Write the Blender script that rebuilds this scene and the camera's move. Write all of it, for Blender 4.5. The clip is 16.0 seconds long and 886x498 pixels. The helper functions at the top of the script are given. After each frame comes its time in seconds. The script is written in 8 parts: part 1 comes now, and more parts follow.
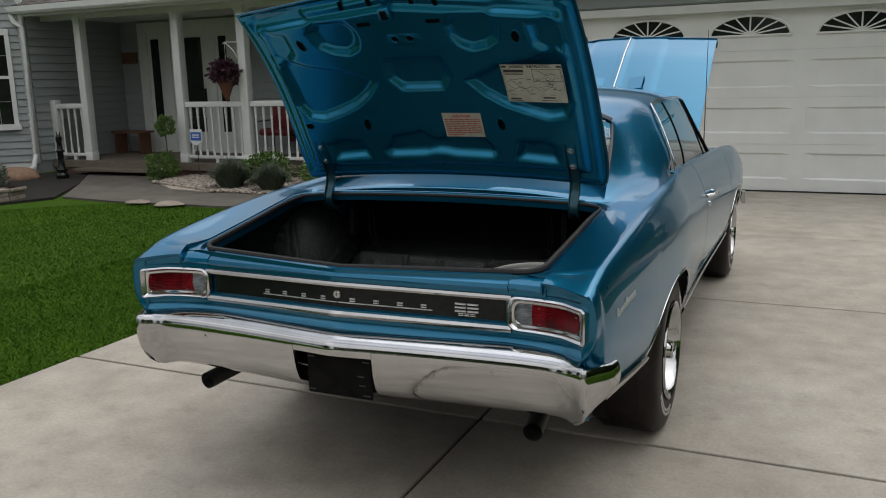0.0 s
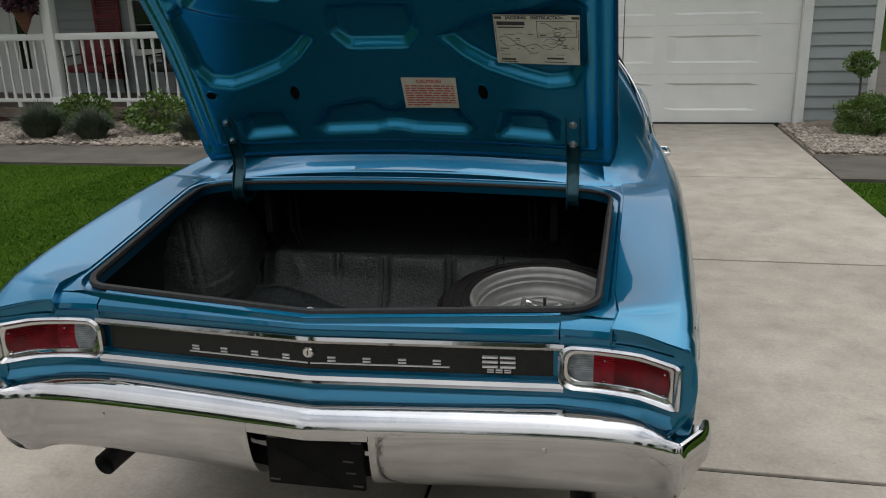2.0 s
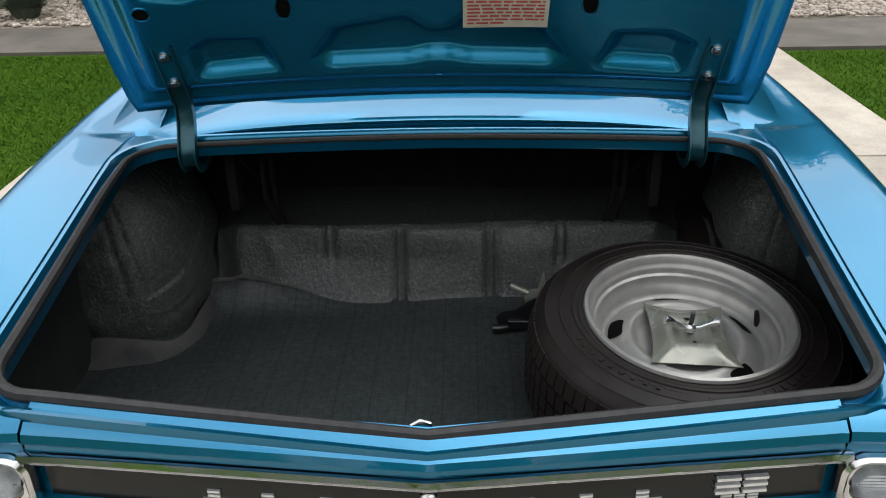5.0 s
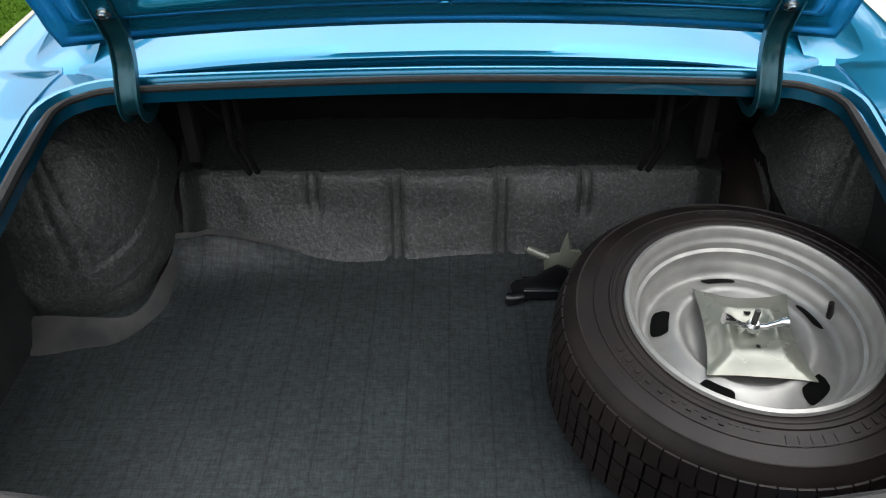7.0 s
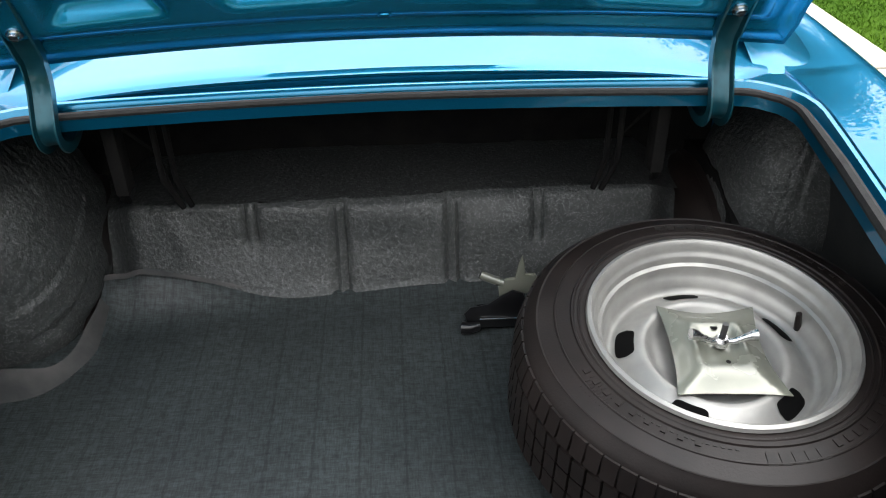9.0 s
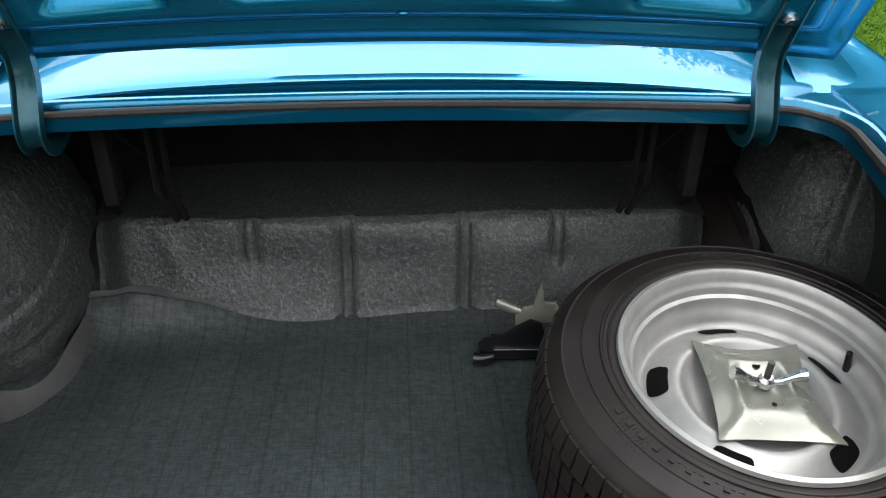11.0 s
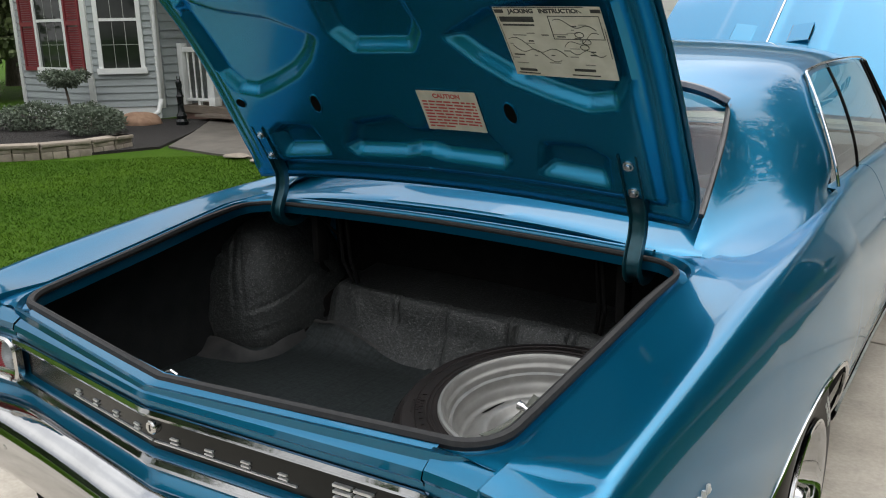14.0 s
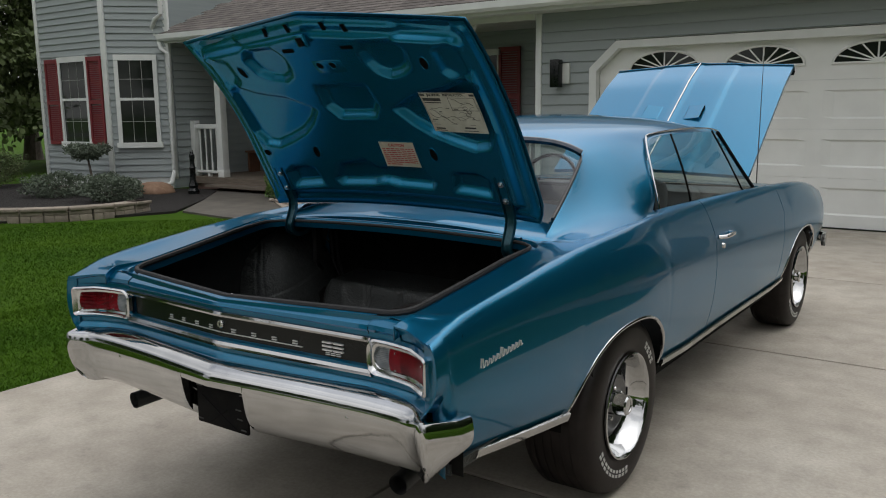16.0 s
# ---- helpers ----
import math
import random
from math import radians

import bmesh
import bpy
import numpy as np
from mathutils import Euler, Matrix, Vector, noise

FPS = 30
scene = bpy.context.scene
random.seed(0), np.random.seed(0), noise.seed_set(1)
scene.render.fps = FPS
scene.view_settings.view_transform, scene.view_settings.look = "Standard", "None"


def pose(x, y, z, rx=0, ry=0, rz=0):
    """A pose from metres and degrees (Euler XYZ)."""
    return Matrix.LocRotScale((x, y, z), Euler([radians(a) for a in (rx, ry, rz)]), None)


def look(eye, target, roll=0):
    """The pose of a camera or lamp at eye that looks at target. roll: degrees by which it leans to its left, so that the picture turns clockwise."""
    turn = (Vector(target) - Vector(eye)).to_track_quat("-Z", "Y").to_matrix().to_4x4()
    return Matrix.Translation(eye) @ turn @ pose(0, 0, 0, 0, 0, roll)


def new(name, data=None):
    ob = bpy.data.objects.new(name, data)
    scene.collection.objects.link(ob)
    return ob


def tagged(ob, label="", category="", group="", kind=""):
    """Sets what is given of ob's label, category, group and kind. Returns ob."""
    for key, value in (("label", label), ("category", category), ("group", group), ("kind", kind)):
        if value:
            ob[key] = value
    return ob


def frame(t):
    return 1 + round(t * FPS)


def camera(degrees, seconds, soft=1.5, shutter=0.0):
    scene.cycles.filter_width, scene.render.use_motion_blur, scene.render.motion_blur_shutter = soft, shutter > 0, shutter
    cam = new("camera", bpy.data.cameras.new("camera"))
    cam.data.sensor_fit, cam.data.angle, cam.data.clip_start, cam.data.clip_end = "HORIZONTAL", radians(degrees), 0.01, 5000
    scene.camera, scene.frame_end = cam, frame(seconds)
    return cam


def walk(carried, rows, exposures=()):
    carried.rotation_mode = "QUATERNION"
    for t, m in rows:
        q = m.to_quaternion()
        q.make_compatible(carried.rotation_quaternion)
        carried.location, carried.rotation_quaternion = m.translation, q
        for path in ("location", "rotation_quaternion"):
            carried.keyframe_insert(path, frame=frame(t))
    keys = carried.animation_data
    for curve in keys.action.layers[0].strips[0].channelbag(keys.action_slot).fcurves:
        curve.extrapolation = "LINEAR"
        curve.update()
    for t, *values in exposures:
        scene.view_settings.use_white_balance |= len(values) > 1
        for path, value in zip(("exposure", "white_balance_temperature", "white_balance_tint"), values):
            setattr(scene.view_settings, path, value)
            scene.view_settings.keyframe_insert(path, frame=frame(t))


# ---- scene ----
cam = camera(56.7, 16.0, soft=1.05)
METRES, EYE, TILT, LEAN, TURN = 8.0, 1.5, 0.0, 0.0, 0.0
PATH = [
    (0, (1.368, -2.132, 1.45), (0.56, -0.346, 1.054), -1.3),
    (0.5, (1.193, -1.974, 1.483), (0.468, -0.162, 1.045), -1.4),
    (1, (1.032, -1.812, 1.502), (0.406, 0.027, 1.025), -1.4),
    (1.5, (0.835, -1.696, 1.527), (0.33, 0.166, 1.0), -1.5),
    (2, (0.662, -1.557, 1.55), (0.264, 0.316, 0.969), -1.5),
    (2.5, (0.522, -1.389, 1.563), (0.217, 0.483, 0.93), -1.9),
    (3, (0.4, -1.238, 1.564), (0.164, 0.628, 0.883), -2.0),
    (3.5, (0.225, -1.143, 1.585), (0.093, 0.711, 0.846), -1.5),
    (4, (0.138, -1.029, 1.581), (0.036, 0.807, 0.795), -1.7),
    (4.2, (0.114, -0.977, 1.577), (0.024, 0.851, 0.771), -1.6),
    (6.5, (0.018, -0.427, 1.596), (-0.015, 1.224, 0.468), -1.1),
    (7, (0.014, -0.378, 1.6), (-0.017, 1.229, 0.41), -1.1),
    (7.5, (0.03, -0.362, 1.582), (-0.02, 1.234, 0.378), -1.4),
    (8, (0.025, -0.354, 1.582), (0.004, 1.247, 0.384), -0.9),
    (8.5, (0.036, -0.334, 1.559), (0.064, 1.297, 0.401), -1.3),
    (8.7, (0.022, -0.335, 1.544), (0.104, 1.313, 0.413), -1.4),
    (11, (-0.011, -0.239, 1.451), (0.093, 1.467, 0.412), 0.7),
    (11.5, (0.157, -0.242, 1.438), (-0.111, 1.461, 0.425), 0.7),
    (12, (0.325, -0.269, 1.451), (-0.243, 1.392, 0.492), 1.0),
    (12.5, (0.536, -0.29, 1.485), (-0.285, 1.307, 0.605), -0.2),
    (13, (0.733, -0.398, 1.506), (-0.232, 1.179, 0.744), -0.6),
    (13.5, (0.949, -0.581, 1.508), (-0.097, 0.996, 0.862), -1.4),
    (14, (1.204, -0.724, 1.471), (0.081, 0.848, 0.953), -1.0),
    (14.5, (1.439, -0.942, 1.473), (0.296, 0.639, 1.03), -1.1),
    (15, (1.64, -1.174, 1.455), (0.495, 0.419, 1.067), -0.9),
    (15.5, (1.849, -1.38, 1.453), (0.703, 0.22, 1.095), -0.8),
    (16, (2.029, -1.588, 1.45), (0.889, 0.021, 1.117), -0.6),
]
walk(cam, [(t, look(eye, target, roll)) for t, eye, target, roll in PATH], [(0, -0.12), (1.5, -0.03), (2.5, -0.03), (3.5, 0.15), (4.2, 0.44), (6.5, 1.34), (7.5, 1.46), (8.5, 1.76), (11, 1.80), (12, 1.72), (12.5, 1.57), (13, 1.22), (13.5, 0.9), (14, 0.65), (15, 0.08), (16, -0.10)])

# ---------------------------------------------------------------- world and sun
SUN_ELEV, SUN_ROT = radians(62), radians(2)
world = bpy.data.worlds.new("sky")
scene.world = world
world.use_nodes = True
wn, wl = world.node_tree.nodes, world.node_tree.links
wn.clear()
w_out = wn.new("ShaderNodeOutputWorld")
w_bg = wn.new("ShaderNodeBackground")
w_sky = wn.new("ShaderNodeTexSky")
w_sky.sky_type, w_sky.sun_disc = "NISHITA", False
w_sky.sun_elevation, w_sky.sun_rotation = SUN_ELEV, SUN_ROT
w_sky.dust_density, w_sky.air_density = 2.0, 1.2
w_co = wn.new("ShaderNodeTexCoord")
w_sep = wn.new("ShaderNodeSeparateXYZ")
w_up = wn.new("ShaderNodeMath")
w_up.operation, w_up.inputs[1].default_value = "MAXIMUM", 0.0
w_den = wn.new("ShaderNodeMath")
w_den.operation, w_den.inputs[1].default_value = "ADD", 0.16
w_div = wn.new("ShaderNodeVectorMath")
w_div.operation = "DIVIDE"
w_cmb = wn.new("ShaderNodeCombineXYZ")
w_no = wn.new("ShaderNodeTexNoise")
w_no.inputs["Scale"].default_value, w_no.inputs["Detail"].default_value, w_no.inputs["Roughness"].default_value = 0.85, 8, 0.55
w_rmp = wn.new("ShaderNodeValToRGB")
w_rmp.color_ramp.elements[0].position, w_rmp.color_ramp.elements[1].position = 0.31, 0.56
w_mix = wn.new("ShaderNodeMix")
w_mix.data_type = "RGBA"
w_mix.inputs["B"].default_value = (17.6, 17.6, 17.6, 1)
wl.new(w_co.outputs["Generated"], w_sep.inputs[0])
wl.new(w_sep.outputs["Z"], w_up.inputs[0])
wl.new(w_up.outputs[0], w_den.inputs[0])
for k in range(3):
    wl.new(w_den.outputs[0], w_cmb.inputs[k])
wl.new(w_co.outputs["Generated"], w_div.inputs[0])
wl.new(w_cmb.outputs[0], w_div.inputs[1])
w_off = wn.new("ShaderNodeVectorMath")
w_off.inputs[1].default_value = (1.7, 0.4, 0.0)
wl.new(w_div.outputs[0], w_off.inputs[0])
wl.new(w_off.outputs[0], w_no.inputs["Vector"])
wl.new(w_no.outputs["Fac"], w_rmp.inputs["Fac"])
wl.new(w_rmp.outputs["Color"], w_mix.inputs["Factor"])
wl.new(w_sky.outputs["Color"], w_mix.inputs["A"])
w_cie = wn.new("ShaderNodeMapRange")
w_cie.inputs["To Min"].default_value, w_cie.inputs["To Max"].default_value = 0.50, 1.80
w_mul = wn.new("ShaderNodeMix")
w_mul.data_type, w_mul.blend_type = "RGBA", "MULTIPLY"
w_mul.inputs["Factor"].default_value = 1
w_sq = wn.new("ShaderNodeMath")
w_sq.operation, w_sq.inputs[1].default_value = "POWER", 2.0
wl.new(w_up.outputs[0], w_sq.inputs[0])
wl.new(w_sq.outputs[0], w_cie.inputs["Value"])
wl.new(w_mix.outputs["Result"], w_mul.inputs["A"])
wl.new(w_cie.outputs["Result"], w_mul.inputs["B"])
# the cloud layer is brighter round the veiled sun
w_dot = wn.new("ShaderNodeVectorMath")
w_dot.operation = "DOT_PRODUCT"
w_dot.inputs[1].default_value = Vector((0.03, 0.35, 0.94)).normalized()
w_glow = wn.new("ShaderNodeMapRange")
w_glow.interpolation_type = "SMOOTHSTEP"
w_glow.inputs["From Min"].default_value, w_glow.inputs["From Max"].default_value = 0.60, 1.0
w_glow.inputs["To Min"].default_value, w_glow.inputs["To Max"].default_value = 0.92, 1.18
w_mul2 = wn.new("ShaderNodeMix")
w_mul2.data_type, w_mul2.blend_type = "RGBA", "MULTIPLY"
w_mul2.inputs["Factor"].default_value = 1
wl.new(w_co.outputs["Generated"], w_dot.inputs[0])
wl.new(w_dot.outputs["Value"], w_glow.inputs["Value"])
wl.new(w_mul.outputs["Result"], w_mul2.inputs["A"])
wl.new(w_glow.outputs["Result"], w_mul2.inputs["B"])
wl.new(w_mul2.outputs["Result"], w_bg.inputs["Color"])
wl.new(w_bg.outputs["Background"], w_out.inputs["Surface"])
w_bg.inputs["Strength"].default_value = 0.0725

sun = bpy.data.lights.new("sun", "SUN")
sun.energy, sun.angle, sun.color = 0.75, radians(80), (1.0, 0.985, 0.95)
sun_ob = new("sun", sun)
sun_ob.matrix_world = look((0, 0, 30), (-0.04 * 30, -0.53 * 30, 0))

# ---------------------------------------------------------------- helpers


def mat(name, col, rough=0.5, metal=0.0, col2=None, scale=8.0, detail=5, lo=0.35, hi=0.65, bump=0.0, bscale=60.0, bdist=0.002,
        coat=0.0, coat_rough=0.03, edge=None, rough2=None, island=0.0, stretch=(1, 1, 1), spec=0.5, big=None, bigscale=0.8):
    m = bpy.data.materials.new(name)
    m.use_nodes = True
    nt = m.node_tree
    n, l = nt.nodes, nt.links
    b = n["Principled BSDF"]
    b.inputs["Base Color"].default_value = (*col, 1)
    b.inputs["Roughness"].default_value = rough
    b.inputs["Metallic"].default_value = metal
    b.inputs["Coat Weight"].default_value = coat
    b.inputs["Coat Roughness"].default_value = coat_rough
    b.inputs["Specular IOR Level"].default_value = spec
    if edge:
        b.inputs["Specular Tint"].default_value = (*edge, 1)
    tc = n.new("ShaderNodeTexCoord")
    mp = n.new("ShaderNodeMapping")
    mp.inputs["Scale"].default_value = stretch
    l.new(tc.outputs["Object"], mp.inputs["Vector"])
    out = None
    if col2:
        no = n.new("ShaderNodeTexNoise")
        no.inputs["Scale"].default_value, no.inputs["Detail"].default_value = scale, detail
        l.new(mp.outputs["Vector"], no.inputs["Vector"])
        r = n.new("ShaderNodeValToRGB")
        r.color_ramp.elements[0].position, r.color_ramp.elements[1].position = lo, hi
        r.color_ramp.elements[0].color, r.color_ramp.elements[1].color = (*col, 1), (*col2, 1)
        l.new(no.outputs["Fac"], r.inputs["Fac"])
        out = r.outputs["Color"]
        if rough2 is not None:
            mr = n.new("ShaderNodeMapRange")
            mr.inputs["From Min"].default_value, mr.inputs["From Max"].default_value = lo, hi
            mr.inputs["To Min"].default_value, mr.inputs["To Max"].default_value = rough, rough2
            l.new(no.outputs["Fac"], mr.inputs["Value"])
            l.new(mr.outputs["Result"], b.inputs["Roughness"])
    if big:
        n2 = n.new("ShaderNodeTexNoise")
        n2.inputs["Scale"].default_value, n2.inputs["Detail"].default_value = bigscale, 4
        l.new(mp.outputs["Vector"], n2.inputs["Vector"])
        r2 = n.new("ShaderNodeValToRGB")
        r2.color_ramp.elements[0].position, r2.color_ramp.elements[1].position = 0.35, 0.7
        r2.color_ramp.elements[0].color, r2.color_ramp.elements[1].color = (1, 1, 1, 1), (*big, 1)
        l.new(n2.outputs["Fac"], r2.inputs["Fac"])
        mx = n.new("ShaderNodeMix")
        mx.data_type, mx.blend_type = "RGBA", "MULTIPLY"
        mx.inputs["Factor"].default_value = 1
        if out:
            l.new(out, mx.inputs["A"])
        else:
            mx.inputs["A"].default_value = (*col, 1)
        l.new(r2.outputs["Color"], mx.inputs["B"])
        out = mx.outputs["Result"]
    if island:
        g = n.new("ShaderNodeNewGeometry")
        o = n.new("ShaderNodeObjectInfo")
        ad = n.new("ShaderNodeMath")
        l.new(g.outputs["Random Per Island"], ad.inputs[0])
        l.new(o.outputs["Random"], ad.inputs[1])
        fr = n.new("ShaderNodeMath")
        fr.operation = "FRACT"
        l.new(ad.outputs[0], fr.inputs[0])
        mr = n.new("ShaderNodeMapRange")
        mr.inputs["To Min"].default_value, mr.inputs["To Max"].default_value = 1 - island, 1 + island
        l.new(fr.outputs[0], mr.inputs["Value"])
        hs = n.new("ShaderNodeHueSaturation")
        l.new(mr.outputs["Result"], hs.inputs["Value"])
        if out:
            l.new(out, hs.inputs["Color"])
        else:
            hs.inputs["Color"].default_value = (*col, 1)
        out = hs.outputs["Color"]
    if out:
        l.new(out, b.inputs["Base Color"])
    if bump:
        nb = n.new("ShaderNodeTexNoise")
        nb.inputs["Scale"].default_value, nb.inputs["Detail"].default_value = bscale, 4
        l.new(mp.outputs["Vector"], nb.inputs["Vector"])
        bp = n.new("ShaderNodeBump")
        bp.inputs["Strength"].default_value, bp.inputs["Distance"].default_value = bump, bdist
        l.new(nb.outputs["Fac"], bp.inputs["Height"])
        l.new(bp.outputs["Normal"], b.inputs["Normal"])
    return m


def glass_mat(name, tint=(0.8, 0.9, 0.88), rough=0.0):
    m = bpy.data.materials.new(name)
    m.use_nodes = True
    n, l = m.node_tree.nodes, m.node_tree.links
    n.clear()
    o = n.new("ShaderNodeOutputMaterial")
    mx = n.new("ShaderNodeMixShader")
    tr = n.new("ShaderNodeBsdfTransparent")
    gl = n.new("ShaderNodeBsdfGlossy")
    fr = n.new("ShaderNodeFresnel")
    fr.inputs["IOR"].default_value = 1.6
    tr.inputs["Color"].default_value = (*tint, 1)
    gl.inputs["Roughness"].default_value = rough
    l.new(fr.outputs[0], mx.inputs[0])
    l.new(tr.outputs[0], mx.inputs[1])
    l.new(gl.outputs[0], mx.inputs[2])
    l.new(mx.outputs[0], o.inputs["Surface"])
    return m


def thing(name, at, label, category, group="", kind=""):
    ob = new(name)
    ob.empty_display_size = 0.1
    ob.matrix_basis = Matrix.Translation(at)
    return tagged(ob, label, category, group, kind)


def finish(bm, name, material, smooth=True, angle=32, doubles=0.0):
    if doubles:
        bmesh.ops.remove_doubles(bm, verts=bm.verts, dist=doubles)
    bm.normal_update()
    if smooth:
        lim = radians(angle)
        for f in bm.faces:
            f.smooth = True
        for e in bm.edges:
            if len(e.link_faces) == 1 or (len(e.link_faces) == 2 and e.calc_face_angle(0) > lim):
                e.smooth = False
    me = bpy.data.meshes.new(name)
    bm.to_mesh(me)
    bm.free()
    if material:
        me.materials.append(material)
    return me


def part(name, bm, material, parent=None, label="", smooth=True, angle=32, doubles=0.0, solid=0.0, offset=-1.0):
    """One mesh object in world coordinates, under a thing or under a part."""
    ob = new(name, finish(bm, name, material, smooth, angle, doubles))
    if parent:
        ob.parent = parent
        ob.matrix_parent_inverse = parent.matrix_basis.inverted() if parent.parent is None else Matrix()
    if label:
        ob["label"] = label
    if solid:
        s = ob.modifiers.new("thickness", "SOLIDIFY")
        s.thickness, s.offset = solid, offset
    return ob


def grid(bm, rows, close=False, flip=False):
    vs = [[bm.verts.new(p) for p in r] for r in rows]
    for i in range(len(vs) - 1):
        k = len(vs[i])
        for j in range(k if close else k - 1):
            q = (vs[i][j], vs[i][(j + 1) % k], vs[i + 1][(j + 1) % k], vs[i + 1][j])
            if flip:
                q = q[::-1]
            try:
                bm.faces.new(q)
            except ValueError:
                pass
    return vs


def mirror(rows):
    return [[Vector((-p[0], p[1], p[2])) for p in r] for r in rows]


def box(bm, x0, x1, y0, y1, z0, z1, m=None, bevel=0.0):
    c = [(x, y, z) for z in (z0, z1) for x, y in ((x0, y0), (x1, y0), (x1, y1), (x0, y1))]
    v = [bm.verts.new(m @ Vector(p) if m else p) for p in c]
    fs = [bm.faces.new([v[i] for i in f]) for f in ((3, 2, 1, 0), (4, 5, 6, 7), (0, 1, 5, 4), (1, 2, 6, 5), (2, 3, 7, 6), (3, 0, 4, 7))]
    if bevel:
        bmesh.ops.bevel(bm, geom=list({e for f in fs for e in f.edges}), offset=bevel, segments=2, affect="EDGES", profile=0.5)


def new_box(*a, **k):
    bm = bmesh.new()
    box(bm, *a, **k)
    return bm


def frames_along(pts, up=Vector((0, 0, 1))):
    out = []
    for i, p in enumerate(pts):
        d = (pts[min(i + 1, len(pts) - 1)] - pts[max(i - 1, 0)]).normalized()
        s = d.cross(up)
        s = s.normalized() if s.length > 1e-5 else Vector((1, 0, 0))
        out.append((p, s, s.cross(d)))
    return out


def tube(bm, pts, radius, n=8, cap=True):
    pts = [Vector(p) for p in pts]
    rows = []
    for i, (p, s, u) in enumerate(frames_along(pts)):
        r = radius(i / max(1, len(pts) - 1)) if callable(radius) else radius
        rows.append([p + s * r * math.cos(a) + u * r * math.sin(a) for a in (2 * math.pi * k / n for k in range(n))])
    vs = grid(bm, rows, close=True)
    if cap:
        bm.faces.new(vs[0][::-1])
        bm.faces.new(vs[-1])


def sweep(bm, pts, profile, up=Vector((0, 0, 1)), close=True, cap=True, loop=False):
    """profile: (side, up) offsets carried along pts."""
    pts = [Vector(p) for p in pts]
    if loop:
        fr = []
        k = len(pts)
        for i, p in enumerate(pts):
            d = (pts[(i + 1) % k] - pts[i - 1]).normalized()
            s = d.cross(up).normalized()
            fr.append((p, s, s.cross(d)))
        fr.append(fr[0])
    else:
        fr = frames_along(pts, up)
    vs = grid(bm, [[p + s * a + u * b for a, b in profile] for p, s, u in fr], close=close)
    if cap and close and not loop:
        bm.faces.new(vs[0][::-1])
        bm.faces.new(vs[-1])


def lathe(bm, profile, n=32, m=Matrix(), arc=None):
    """profile: (radius, height) about the z axis of m."""
    if arc:
        ang = [arc[0] + (arc[1] - arc[0]) * k / n for k in range(n + 1)]
        rows = [[m @ Vector((r * math.cos(a), r * math.sin(a), h)) for a in ang] for r, h in profile]
        return grid(bm, rows)
    rows = [[m @ Vector((r * math.cos(a), r * math.sin(a), h)) for a in (2 * math.pi * k / n for k in range(n))] for r, h in profile]
    return grid(bm, rows, close=True)


def disc(bm, r, m=Matrix(), n=24, h=0.0):
    bm.faces.new([bm.verts.new(m @ Vector((r * math.cos(a), r * math.sin(a), h))) for a in (2 * math.pi * k / n for k in range(n))])


def curve(table, x):
    """Smooth interpolation through (x, y) pairs."""
    if x <= table[0][0]:
        return table[0][1]
    for i in range(len(table) - 1):
        (x0, y0), (x1, y1) = table[i], table[i + 1]
        if x <= x1:
            xa, ya = table[i - 1] if i else (2 * x0 - x1, 2 * y0 - y1)
            xb, yb = table[i + 2] if i + 2 < len(table) else (2 * x1 - x0, 2 * y1 - y0)
            m0, m1 = (y1 - ya) / (x1 - xa), (yb - y0) / (xb - x0)
            h = x1 - x0
            t = (x - x0) / h
            return (2 * t**3 - 3 * t * t + 1) * y0 + (t**3 - 2 * t * t + t) * h * m0 + (3 * t * t - 2 * t**3) * y1 + (t**3 - t * t) * h * m1
    return table[-1][1]


def spread(a, b, step):
    n = max(1, round((b - a) / step))
    return [a + (b - a) * i / n for i in range(n + 1)]


def coons(bottom, top, left, right, n=16, m=16, bulge=None):
    """Rows of a patch between four boundary curves, each a function of 0..1."""
    c00, c10, c01, c11 = bottom(0), bottom(1), top(0), top(1)
    rows = []
    for j in range(m + 1):
        v = j / m
        row = []
        for i in range(n + 1):
            u = i / n
            p = (1 - v) * bottom(u) + v * top(u) + (1 - u) * left(v) + u * right(v)
            p -= (1 - u) * (1 - v) * c00 + u * (1 - v) * c10 + (1 - u) * v * c01 + u * v * c11
            if bulge:
                p += bulge * (math.sin(math.pi * u) * math.sin(math.pi * v))
            row.append(p)
        rows.append(row)
    return rows


def through_pts(*pts):
    pts = [Vector(p) for p in pts]
    k = len(pts) - 1
    tabs = [[(i / k, p[a]) for i, p in enumerate(pts)] for a in range(3)]
    return lambda u: Vector([curve(t, u) for t in tabs])

# ---------------------------------------------------------------- materials


PAINT = mat("blue_metallic_paint", (0.003, 0.121, 0.228), 0.28, 0.74, col2=(0.005, 0.145, 0.265), scale=900, coat=0.82, coat_rough=0.016, lo=0.4, hi=0.6, edge=(0.22, 0.58, 0.84))
# Body blue with a raised base, standing in for light reflected onto the lid.
PAINT_IN_LIT = mat("blue_inner_paint_lit", (0.004, 0.174, 0.320), 0.27, 0.70, col2=(0.006, 0.202, 0.366), scale=700, coat=0.42, coat_rough=0.12, lo=0.4, hi=0.6, edge=(0.3, 0.66, 0.92))
PAINT.node_tree.nodes["Principled BSDF"].inputs["Coat IOR"].default_value = 1.5
PAINT_DK = mat("dark_blue_hinge_paint", (0.006, 0.058, 0.082), 0.34, 0.5, col2=(0.010, 0.080, 0.108), scale=40, coat=0.3)
CHROME = mat("chrome", (0.56, 0.565, 0.57), 0.045, 1.0, col2=(0.47, 0.475, 0.48), scale=5, rough2=0.11, bump=0.16, bscale=16, bdist=0.0035)
